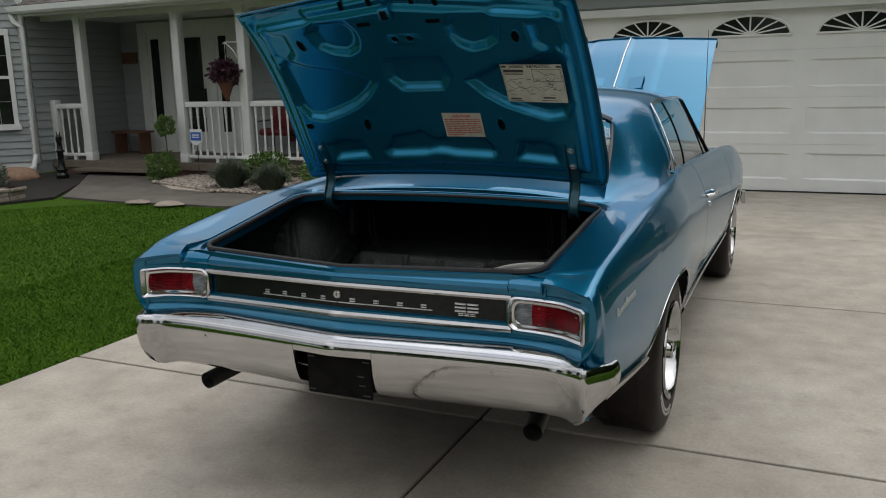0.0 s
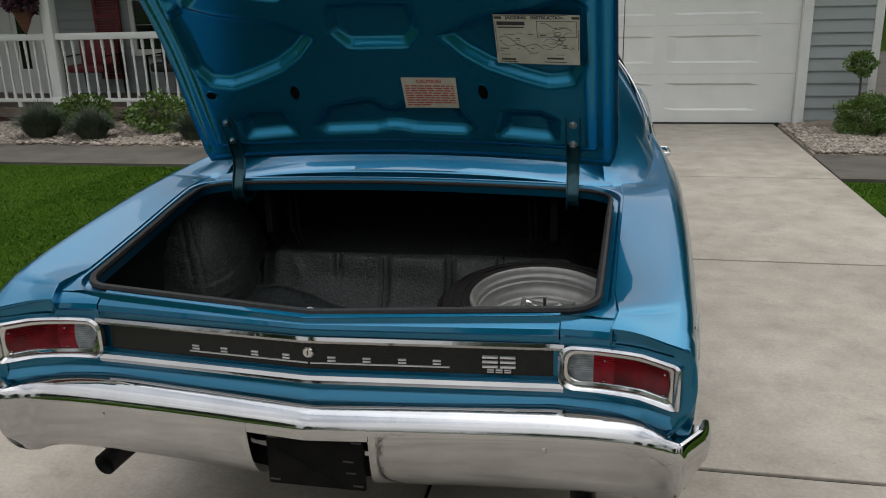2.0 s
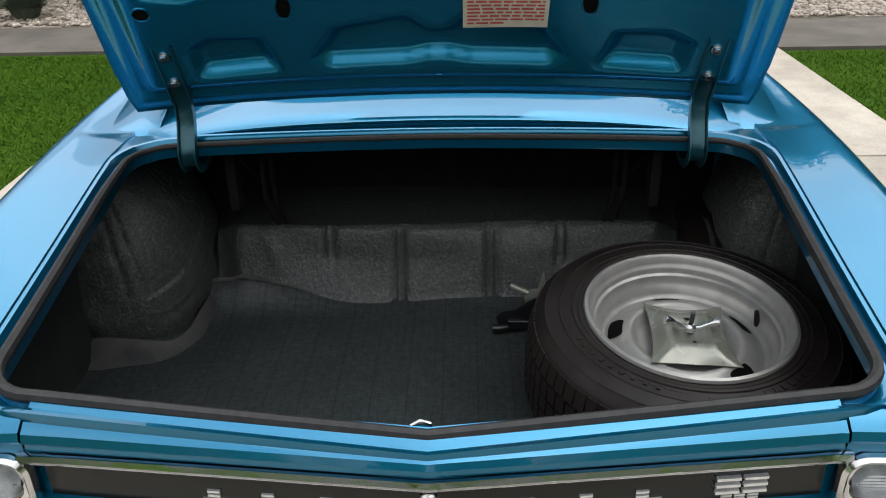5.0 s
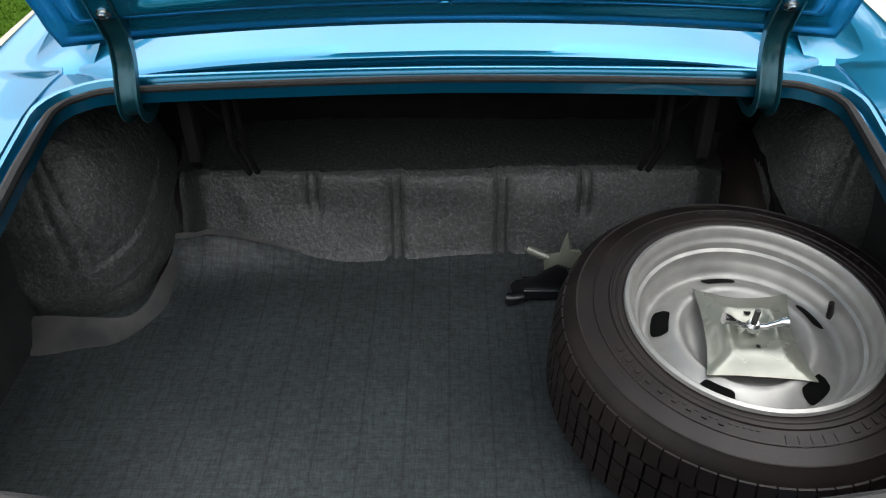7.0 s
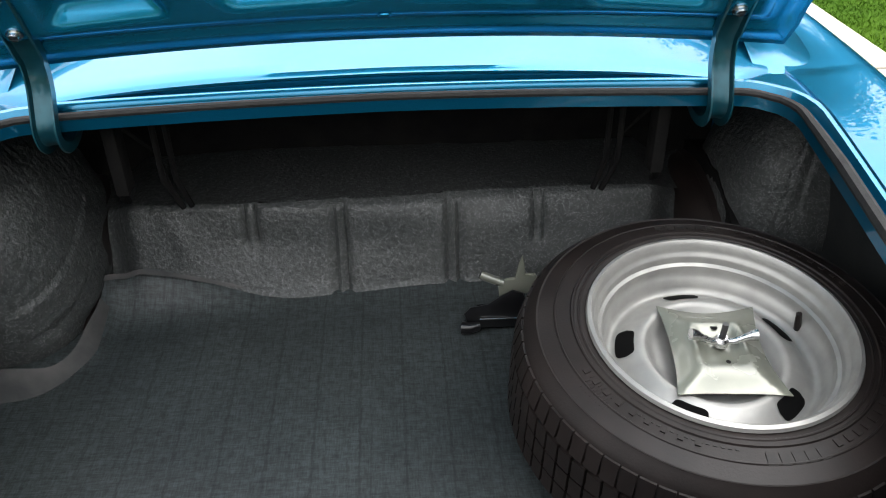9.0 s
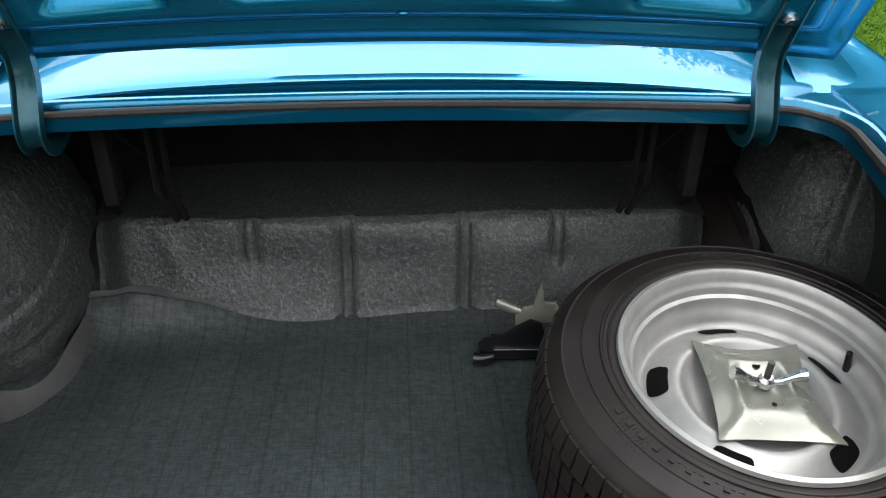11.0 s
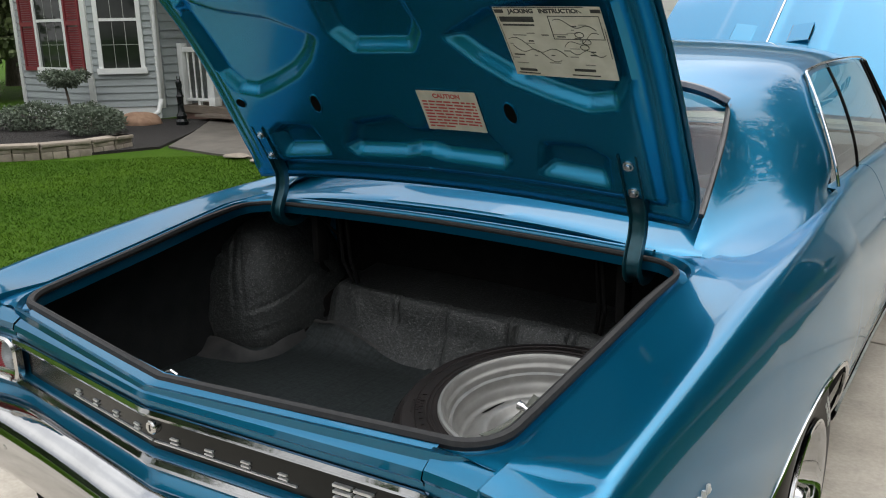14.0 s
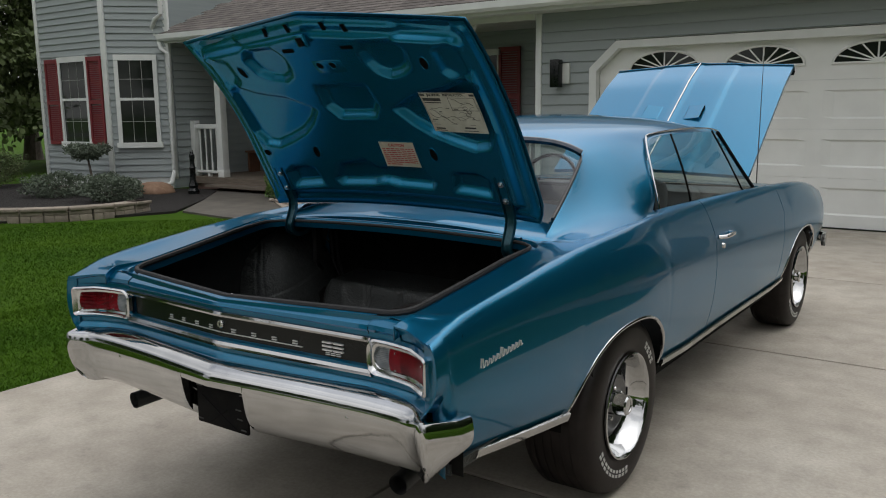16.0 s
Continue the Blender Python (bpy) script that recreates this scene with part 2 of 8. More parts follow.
BEZEL = mat("satin_chrome", (0.66, 0.67, 0.67), 0.13, 1.0, col2=(0.58, 0.585, 0.59), scale=30, rough2=0.2)
ALLOY = mat("brushed_trim", (0.66, 0.66, 0.66), 0.2, 1.0, col2=(0.56, 0.56, 0.56), scale=40, rough2=0.3, stretch=(0.2, 1, 6))
BLACK = mat("satin_black_panel", (0.005, 0.007, 0.007), 0.22, col2=(0.009, 0.011, 0.011), scale=30, spec=0.3)
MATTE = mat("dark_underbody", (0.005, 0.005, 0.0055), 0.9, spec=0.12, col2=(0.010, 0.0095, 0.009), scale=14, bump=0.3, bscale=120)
STEEL = mat("dull_grey_steel", (0.055, 0.056, 0.058), 0.45, 0.8, col2=(0.10, 0.10, 0.10), scale=25, rough2=0.6)
MARK = mat("worn_rubber_lettering", (0.021, 0.019, 0.018), 0.6, spec=0.3, col2=(0.014, 0.0125, 0.012), scale=120)
RUBBER = mat("tyre_rubber", (0.0084, 0.0064, 0.0059), 0.5, spec=0.30, col2=(0.0135, 0.0104, 0.0097), scale=18, bump=0.12, bscale=300, big=(1.4, 1.3, 1.25), bigscale=5)
SEAL = mat("black_weatherstrip", (0.009, 0.009, 0.010), 0.65, col2=(0.018, 0.018, 0.018), scale=60, bump=0.25, bscale=250)
LENS_R = mat("red_lens", (0.055, 0.0015, 0.003), 0.22, col2=(0.17, 0.004, 0.008), scale=16, spec=0.3)
LENS_RB = mat("bright_red_reflex_lens", (0.13, 0.003, 0.007), 0.2, col2=(0.24, 0.006, 0.013), scale=30, spec=0.4)
LENS_W = mat("clear_lens", (0.15, 0.17, 0.185), 0.15, col2=(0.27, 0.29, 0.30), scale=40, coat=1.0)
TRIM_DK = mat("dark_reflecting_trim", (0.075, 0.085, 0.10), 0.14, 1.0, col2=(0.12, 0.13, 0.15), scale=30, rough2=0.22)
GLASS = glass_mat("window_glass", (0.72, 0.80, 0.78))
GLASS_H = glass_mat("house_glass", (0.55, 0.6, 0.6))
INTERIOR = mat("black_vinyl", (0.012, 0.012, 0.013), 0.5, col2=(0.02, 0.02, 0.021), scale=20, bump=0.2, bscale=300)
FELT = mat("dark_trunk_lining", (0.019, 0.0205, 0.021), 0.85, spec=0.2, col2=(0.027, 0.0285, 0.029), scale=11, bump=0.3, bscale=200)
HOLE = mat("black_hole", (0.002, 0.002, 0.002), 0.9, col2=(0.003, 0.003, 0.003), scale=10, spec=0.1)

# ---------------------------------------------------------------- the car: shape tables (y runs forward from the rear bumper)
W_T = [(0.04, 0.845), (0.23, 0.864), (0.7, 0.893), (1.3, 0.914), (1.8, 0.900), (2.4, 0.886), (3.2, 0.886), (4.1, 0.892), (4.6, 0.880), (4.95, 0.845)]
PX_T = [(0.04, 0.824), (0.18, 0.830), (0.6, 0.840), (1.0, 0.840), (1.3, 0.832), (1.7, 0.814), (2.2, 0.806), (3.2, 0.806), (4.1, 0.826), (4.95, 0.80)]
PZ_T = [(0.04, 0.856), (0.18, 0.909), (0.4, 0.944), (0.8, 0.986), (1.2, 1.012), (1.6, 1.029), (2.0, 1.022), (3.0, 1.000), (3.6, 0.985), (4.2, 0.958), (4.6, 0.915), (4.95, 0.85)]
ZB_T = [(0.04, 0.660), (0.07, 0.659), (0.090, 0.657), (0.106, 0.53), (0.130, 0.505), (0.25, 0.490), (0.75, 0.442), (0.9, 0.43), (1.6, 0.410), (2.0, 0.390), (3.3, 0.380), (3.6, 0.382), (3.75, 0.39), (4.5, 0.42), (4.95, 0.43)]
ARCHES = ((1.19, 0.415, 0.315), (4.12, 0.405, 0.315))
WHEEL_Y = (1.227, 4.147)


def bottom(y):
    z = curve(ZB_T, y)
    for c, a, h in ARCHES:
        d = abs(y - c) / a
        if d < 1:
            z = max(z, 0.365 + h * (1 - d**2.3) ** (1 / 2.1))
    return z


SIDE = ((0.0, 0.055), (0.06, 0.040), (0.14, 0.026), (0.26, 0.012), (0.40, 0.003), (0.52, 0.0), (0.64, 0.003), (0.75, 0.010), (0.84, 0.020), (0.91, 0.034), (0.96, 0.050), (0.985, 0.064))


def side_row(y):
    """A section of the body side from its lower edge to the top of the shoulder."""
    w, px, pz, zb, low = curve(W_T, y), curve(PX_T, y), curve(PZ_T, y), bottom(y), curve(ZB_T, y)
    out = []
    for f, tuck in SIDE:
        z = zb + (pz - zb) * f
        g = (z - low) / (pz - low)
        tk = float(np.interp(g, [s[0] for s in SIDE], [s[1] for s in SIDE]))
        out.append(Vector((0.004 + (w - tk * (w - px) / 0.064 if g > 0.52 else w - tk), y, z)))
    out.append(Vector((px + 0.004, y, pz)))
    return out


def edge_cols(a, b):
    ys = set(round(v, 4) for v in spread(a, b, 0.06))
    for c, w, h in ARCHES:
        for k in range(25):
            v = c - w * math.cos(math.pi * k / 24)
            if a < v < b:
                ys.add(round(v, 4))
    ys = sorted(ys)
    out = [ys[0]]
    for v in ys[1:]:
        if v - out[-1] > 0.006:
            out.append(v)
    out[-1] = b
    return out


car = thing("car", (0, 2.45, 0), "blue metallic classic coupe with chrome bumpers, trunk lid and hood open", "car")


def both(name, rows, material, label="", solid=0.004, parent=None, angle=32, turned=False):
    for s in (1, -1):
        bm = bmesh.new()
        grid(bm, rows if s > 0 else mirror(rows), flip=(s < 0) != turned)
        part(name, bm, material, parent or car, label, solid=solid, angle=angle)


# opening of the trunk: half outline (x, y, z), from the middle of the rear edge round to the middle of the front edge
def rim_z(y):
    return curve([(0.08, 0.872), (0.2, 0.882), (0.5, 0.925), (0.8, 0.972), (0.95, 0.990)], y)


def opening(off=0.0):
    pts = []
    for x in spread(0, 0.56, 0.08):
        pts.append((x, 0.083 + 0.081 * x / 0.56))
    for k in range(1, 8):
        a = math.pi / 2 * k / 7
        pts.append((0.56 + 0.085 * math.sin(a), 0.164 + 0.0917 * (1 - math.cos(a)) * 0.9))
    for k in range(1, 8):
        f = k / 8
        pts.append((0.645 + 0.02 * f, 0.2465 + (0.84 - 0.2465) * f))
    for k in range(0, 8):
        a = math.pi / 2 * k / 7
        pts.append((0.665 - 0.085 * (1 - math.cos(a)), 0.84 + 0.085 * math.sin(a)))
    for x in spread(0, 0.5, 0.1)[::-1]:
        pts.append((x, 0.925 + 0.008 * (1 - x / 0.58)))
    out = []
    n = len(pts)
    for i, (x, y) in enumerate(pts):
        xa, ya = pts[max(0, i - 1)]
        xb, yb = pts[min(n - 1, i + 1)]
        d = Vector((xb - xa, yb - ya)).normalized()
        nx, ny = d.y, -d.x
        if i == 0 or i == n - 1:
            nx = 0
        px, py = x + nx * off, y + ny * off
        out.append(Vector((px, py, rim_z(y) + (0.012 * (1 - (x / 0.6) ** 2) if y > 0.9 else 0))))
    return out


# rear quarter panels: side, shoulder and top in one skin
def crest(y):
    return Vector((curve(PX_T, y) + 0.004, y, curve(PZ_T, y)))


SEAM_IN = Vector((0.686, 0.146, 0.8955))
SEAM_Y = 0.172
LEDGE = through_pts((0.672, 0.094, 0.8745), (0.715, 0.090, 0.870), (0.755, 0.074, 0.864), (0.790, 0.056, 0.858), (0.826, 0.043, 0.852))
BELT = through_pts((0.690, 0.985, 0.988), (0.730, 1.14, 1.000), (0.762, 1.27, 1.010), (0.785, 1.40, 1.018), (0.796, 1.60, 1.026), (0.797, 1.705, 1.028))
TOP_IN = [SEAM_IN, SEAM_IN + Vector((-0.002, 0.04, 0.003))] + [p + Vector((0, 0, 0.008)) for p in opening(0.032) if p.x > 0.6 and 0.235 < p.y < 0.86] + [Vector((0.694, 0.93, 0.990)), Vector((0.690, 0.985, 0.990))]
edge_in = through_pts((0.672, 0.094, 0.8745), (0.678, 0.112, 0.884), (0.683, 0.130, 0.891), tuple(SEAM_IN))


def top_row(q, p, rise=0.010):
    return [q.lerp(p, k / 8) + Vector((0, 0, rise * math.sin(math.pi * k / 8))) for k in range(9)]


def corner_row(v):
    """The cap behind the lamp, from the crest inwards; v 0 at the ledge, 1 at the seam."""
    seam = top_row(crest(SEAM_Y), SEAM_IN, -0.004)
    a, b = edge_in(v), crest(0.043 + (SEAM_Y - 0.043) * v)
    c00, c10 = LEDGE(0), LEDGE(1)
    out = []
    for k in range(9):
        u = 1 - k / 8
        p = (1 - v) * LEDGE(u) + v * seam[k] + (1 - u) * a + u * b
        p -= (1 - u) * (1 - v) * c00 + u * (1 - v) * c10 + (1 - u) * v * seam[8] + u * v * seam[0]
        out.append(p - Vector((0, 0, 0.003 * math.sin(math.pi * u) * smooth_(v))))
    return out


def rounded(row, crest_at, passes=7, reach=4):
    """Rolls the shoulder over smoothly from the side to the top."""
    row = [p.copy() for p in row]
    for _ in range(passes):
        old = [p.copy() for p in row]
        for k in range(crest_at - reach, crest_at + reach):
            row[k] = old[k] * 0.4 + (old[k - 1] + old[k + 1]) * 0.3
    return row


def whole_row(y):
    if y < SEAM_Y:
        top = corner_row((y - 0.043) / (SEAM_Y - 0.043))
        drop = (0.0015, 0.040)
    elif y < 0.98:
        f = (y - SEAM_Y) / (0.98 - SEAM_Y)
        yy = TOP_IN[0].y + f * (TOP_IN[-1].y - TOP_IN[0].y)
        p = Vector([float(np.interp(yy, [q.y for q in TOP_IN], [q[a] for q in TOP_IN])) for a in range(3)])
        top = top_row(crest(y), p, -0.004)
        drop = (0.002, 0.014)
    elif y < 1.705:
        lo, hi = 0.0, 1.0
        for _ in range(30):
            m_ = (lo + hi) / 2
            lo, hi = (m_, hi) if BELT(m_).y < y else (lo, m_)
        top = top_row(crest(y), BELT(lo), -0.010 * smooth_((y - 0.98) / 0.2) - 0.004 * (1 - smooth_((y - 0.98) / 0.2)))
        drop = (0.002, 0.006)
    else:
        q = crest(y)
        top = top_row(q, q + Vector((-0.055, 0, -0.004)), 0.006 - 0.012 * (1 - smooth_((y - 1.705) / 0.15)))
        drop = (0.002, 0.006)
    soft_ = smooth_((y - 0.95) / 0.75)
    row = side_row(y)[:-1] + top
    hard, broad = rounded(row, 12, 2, 2), rounded(row, 12)
    low = [p.lerp(q, soft_) for p, q in zip(hard, broad)]
    return low + [top[-1] + Vector((-0.0012, 0, -drop[0])), top[-1] + Vector((-0.002, 0, -drop[1]))]


def smooth_(t):
    t = max(0.0, min(1.0, t))
    return t * t * (3 - 2 * t)


qa, qb = 0.043, 2.2325
cols = sorted(set(edge_cols(qa, qb)) | {0.06, 0.075, 0.09, 0.098, 0.106, 0.118, 0.13, 0.15, 0.172, 0.2, 0.979, 0.985, 1.0, 1.02, 1.704})
cols = [y for k, y in enumerate(cols) if k == 0 or y - cols[k - 1] > 0.004 or y in (0.172, 0.985)]
both("quarter_panel", [whole_row(y) for y in cols], PAINT, turned=True, angle=50, solid=0.003)
for s in (1, -1):
    bm = bmesh.new()
    rr = [[Vector((p.x - 0.022, p.y, p.z - 0.006)) for p in side_row(y)] for y in spread(2.05, 3.64, 0.1)]
    grid(bm, rr if s > 0 else mirror(rr), flip=s < 0)
    part("inner_side", bm, HOLE, car)


def door_row(y, depth=0.055):
    q = crest(y)
    return rounded(side_row(y)[:-1] + top_row(q, q + Vector((-depth, 0, -0.004)), 0.006), 12)


both("door", [door_row(y) for y in edge_cols(2.2385, 3.5465)], PAINT, turned=True, angle=50, solid=0.003)
both("front_fender", [door_row(y, 0.075) for y in edge_cols(3.5525, 4.92)], PAINT, turned=True, angle=50, solid=0.003)
# flat corner of the opening beside the deck
cor = [p for p in opening(0.031) if p.x > 0.5 and p.y > 0.82]
edge_c = through_pts((0.697, 0.83, 0.978), (0.696, 0.93, 0.986), (0.690, 0.985, 0.986), (0.60, 0.985, 0.984), (0.50, 0.980, 0.986))
both("opening_corner", [[p + Vector((0, 0, 0.003)), edge_c(i / (len(cor) - 1))] for i, p in enumerate(cor)], PAINT, solid=0)

# gutter round the opening, its weatherstrip and the inner lip
half = opening(0.0)
loop = half[:-1] + [Vector((-p.x, p.y, p.z)) for p in half[::-1]][:-1]
bm = bmesh.new()
sweep(bm, loop, [(0.032, 0.004), (0.024, 0.003), (0.017, -0.012), (0.002, -0.014), (-0.003, -0.004), (-0.006, -0.006), (-0.005, -0.030), (0.034, -0.03)], loop=True)
gutter = part("trunk_gutter", bm, PAINT, car, angle=40)
bm = bmesh.new()
rows = []
for i, p in enumerate(loop + loop[:1]):
    i %= len(loop)
    d = loop[(i + 1) % len(loop)] - loop[i - 1]
    side_ = Vector((d.y, -d.x, 0)).normalized()
    thin = 0.62 + 0.38 * float(np.interp(p.y, [0.70, 0.90], [1, 0]))
    rows.append([p + side_ * (0.0095 * thin * math.cos(a) - 0.004) + Vector((0, 0, 0.004 + 0.011 * thin * math.sin(a) - 0.022 * (1 - thin))) for a in (2 * math.pi * k / 8 for k in range(8))])
grid(bm, rows, close=True)
part("weatherstrip", bm, SEAL, car, "black rubber weatherstrip")

# tail: the V-shaped rear panel
TAIL = [(0, 0.052), (0.28, 0.088), (0.55, 0.122), (0.64, 0.119), (0.70, 0.110), (0.74, 0.098), (0.79, 0.067), (0.835, 0.046)]


def tail_y(x):
    return float(np.interp(abs(x), [p[0] for p in TAIL], [p[1] for p in TAIL]))


def tail_drop(x, z):
    """The pressings sink a little towards the lamps."""
    return (0.007 + 0.014 * min(1, abs(x) / 0.54)) * max(0, min(1, (0.884 - z) / 0.026))


def tail_strip(name, prof, x0, x1, material, label="", parent=None, both_sides=True, step=0.06, follow=True):
    """prof: (how far the strip stands out to the rear, height)."""
    xs = sorted(set([round(v, 4) for v in spread(x0, x1, step)] + [p[0] for p in TAIL if x0 < p[0] < x1]))
    made = []
    for s in ((1, -1) if both_sides and x0 >= 0 and x0 > 0 else (1,)):
        bm = bmesh.new()
        rows = [[Vector((s * x, tail_y(x) - o, z - tail_drop(x, z))) for o, z in prof] for x in xs]
        grid(bm, rows, flip=s > 0)
        made.append(part(name, bm, material, parent or car, label, angle=30))
    return made


tail_strip("deck_lip", [(-0.045, 0.884), (-0.03, 0.880), (-0.012, 0.876), (0.006, 0.869), (0.010, 0.862), (0.004, 0.858), (0.004, 0.850)], -0.56, 0.56, PAINT)
tail_strip("tail_panel", [(0.002, 0.852), (0.002, 0.828), (-0.012, 0.822), (-0.012, 0.760), (0.004, 0.754), (0.004, 0.728), (-0.004, 0.724), (-0.006, 0.712), (0.004, 0.702), (0.010, 0.690), (0.004, 0.676), (-0.004, 0.668), (-0.03, 0.655), (-0.08, 0.62), (-0.08, 0.47)], -0.805, 0.805, PAINT)
tail_strip("black_panel", [(-0.008, 0.828), (-0.008, 0.748)], -0.548, 0.548, BLACK, "satin black panel between the tail lamps")
tail_strip("panel_trim", [(0.002, 0.846), (0.010, 0.844), (0.013, 0.836), (0.010, 0.829), (-0.010, 0.826)], -0.572, 0.572, CHROME, "bright trim strip")
tail_strip("panel_trim", [(-0.010, 0.752), (0.010, 0.749), (0.015, 0.740), (0.011, 0.730), (0.002, 0.727)], -0.572, 0.572, CHROME, "bright trim strip")
tail_strip("lamp_filler", [(-0.03, 0.881), (-0.012, 0.8775), (0.006, 0.8705), (0.010, 0.8635), (0.004, 0.859), (0.004, 0.846)], 0.563, 0.6815, PAINT)
rows = []
for k in range(15):
    p = LEDGE(k / 14)
    zt = float(np.interp(p.x, [0.672, 0.717, 0.76, 0.818], [0.819, 0.820, 0.820, 0.817]))
    rows.append([p, p + Vector((0, 0.001, -0.005)), p + Vector((0, 0.010, -0.009)), Vector((p.x, tail_y(p.x) + 0.004, zt + 0.006)), Vector((p.x, tail_y(p.x) + 0.004, zt - 0.012))])
both("tail_corner", rows, PAINT, angle=28)
both("cap_side", [[edge_in(k / 10), edge_in(k / 10) - Vector((0, 0, 0.035))] for k in range(11)], PAINT)

# tail lamps: bright bezels that follow the corner
LAMP_TOP = [(0.556, 0.8235), (0.60, 0.8245), (0.74, 0.8245), (0.818, 0.820)]
LAMP_BOT = [(0.556, 0.716), (0.60, 0.714), (0.74, 0.713), (0.818, 0.709)]


def lamp_ring(k, inset, out):
    """Outline of the bezel, inset towards its middle, standing out to the rear."""
    pts = []
    x0, x1 = 0.558 + inset, 0.816 - inset
    xs = [x0 + (x1 - 0.016 - x0) * (i / 16) ** 2.2 for i in range(17)] + [x1 - 0.016 * (1 - math.sin(0.5 * math.pi * i / 6)) for i in range(1, 7)]
    r2 = max(0.004, 0.015 - 0.5 * inset)

    def top(x):
        return float(np.interp(x, [p[0] for p in LAMP_TOP], [p[1] for p in LAMP_TOP])) - inset

    def bot(x):
        return float(np.interp(x, [p[0] for p in LAMP_BOT], [p[1] for p in LAMP_BOT])) + inset

    r = 0.032 - 0.45 * inset
    for x in xs:
        d = min(1, (x - x0) / r)
        e = max(0, 1 - (x1 - x) / r2)
        pts.append((x, top(x) - r * (1 - math.sqrt(1 - (1 - d) ** 2)) - r2 * (1 - math.sqrt(1 - e * e))))
    for x in xs[::-1]:
        d = min(1, (x - x0) / r)
        e = max(0, 1 - (x1 - x) / r2)
        pts.append((x, bot(x) + r * (1 - math.sqrt(1 - (1 - d) ** 2)) + r2 * (1 - math.sqrt(1 - e * e))))
    return [Vector((k * x, tail_y(x) - out, z)) for x, z in pts]


def tail_lamp(k):
    bm = bmesh.new()
    grid(bm, [lamp_ring(k, i, o) for i, o in ((0.0, 0.0), (0.001, 0.014), (0.006, 0.019), (0.011, 0.014), (0.015, 0.006), (0.022, 0.004), (0.028, -0.004))], close=True, flip=k > 0)
    bez = part("tail_lamp", bm, BEZEL, car, "chrome tail lamp bezel with a red and clear lens", angle=25)
    for x0, x1, m, nm in ((0.580, 0.636, LENS_W, "clear_lens"), (0.636, 0.680, LENS_RB, "reflex_lens"), (0.680, 0.793, LENS_R, "red_lens")):
        bm = bmesh.new()
        rows = []
        for x in spread(x0, x1, 0.008):
            zt = float(np.interp(x, [p[0] for p in LAMP_TOP], [p[1] for p in LAMP_TOP])) - 0.024 - 0.014 * max(0, (0.604 - x) / 0.020) ** 2
            zb = float(np.interp(x, [p[0] for p in LAMP_BOT], [p[1] for p in LAMP_BOT])) + 0.024 + 0.014 * max(0, (0.604 - x) / 0.020) ** 2
            rows.append([Vector((k * x, tail_y(x) + 0.001 - 0.006 * math.sin(math.pi * j / 24) - (0.0032 if j % 2 else 0), zt + (zb - zt) * j / 24)) for j in range(25)])
        grid(bm, rows, flip=k > 0)
        part(nm, bm, m, bez, angle=60)
    for x, z in ((0.588, 0.769), (0.660, 0.792), (0.660, 0.744), (0.784, 0.742), (0.784, 0.789)):
        bm = bmesh.new()
        lathe(bm, [(0.0005, 0.003), (0.0018, 0.0026), (0.0027, 0.0)], 10, Matrix.Translation((k * x, tail_y(x) - 0.006, z)) @ pose(0, 0, 0, 90))
        part("screw", bm, CHROME, bez)


tail_lamp(1)
tail_lamp(-1)

# end caps of the quarters behind the lamps
rows = []
for z in spread(0.655, 0.858, 0.02):
    w = side_row(0.043)
    xs_ = float(np.interp(z, [p.z for p in w], [p.x for p in w]))
    rows.append([Vector((0.80 + (xs_ - 0.80) * f, 0.058 + (0.043 - 0.058) * f, z)) for f in (0, 0.25, 0.5, 0.75, 1)])
both("quarter_end", rows, PAINT)
# flat flange at the corner of the opening
flange = [p for p in opening(0.031) if p.x > 0.55 and p.y < 0.26]
outer = through_pts((0.556, 0.150, 0.8795), (0.62, 0.148, 0.8795), (0.682, 0.138, 0.8795), (0.692, 0.165, 0.8835), (0.684, 0.205, 0.889), (0.682, 0.262, 0.893))
rows = [[p + Vector((0, 0, 0.004)), (p + outer(i / (len(flange) - 1))) / 2 + Vector((0, 0, 0.003)), outer(i / (len(flange) - 1))] for i, p in enumerate(flange)]
both("corner_flange", rows, PAINT, solid=0)

# lock, badges (plain bright strokes)
bm = bmesh.new()
m = Matrix.Translation((0, 0.062, 0.793)) @ pose(0, 0, 0, 90)
lathe(bm, [(0.0005, 0.009), (0.011, 0.009), (0.0135, 0.006), (0.0135, -0.004)], 20, m)
lock = part("trunk_lock", bm, ALLOY, car, "round bright lock cylinder")
bm = bmesh.new()
box(bm, -0.0012, 0.0012, -0.0005, 0.0005, -0.006, 0.006, Matrix.Translation((0, 0.0525, 0.793)))
part("keyhole", bm, BLACK, lock)


def tail_bar(name, x0, x1, z0, z1, out=0.004, parent=None):
    bm = bmesh.new()
    a, b = tail_y(x0) + 0.008, tail_y(x1) + 0.008
    d0, d1 = tail_drop(x0, z0), tail_drop(x1, z0)
    c = [(x0, a, z0 - d0), (x1, b, z0 - d1), (x1, b, z1 - d1), (x0, a, z1 - d0)]
    v = [bm.verts.new((x, y - o, z)) for o in (0, out) for x, y, z in c]
    for f in ((3, 2, 1, 0), (4, 5, 6, 7), (0, 1, 5, 4), (1, 2, 6, 5), (2, 3, 7, 6), (3, 0, 4, 7)):
        bm.faces.new([v[i] for i in f][::-1])
    return part(name, bm, BADGE, parent or car, smooth=False)


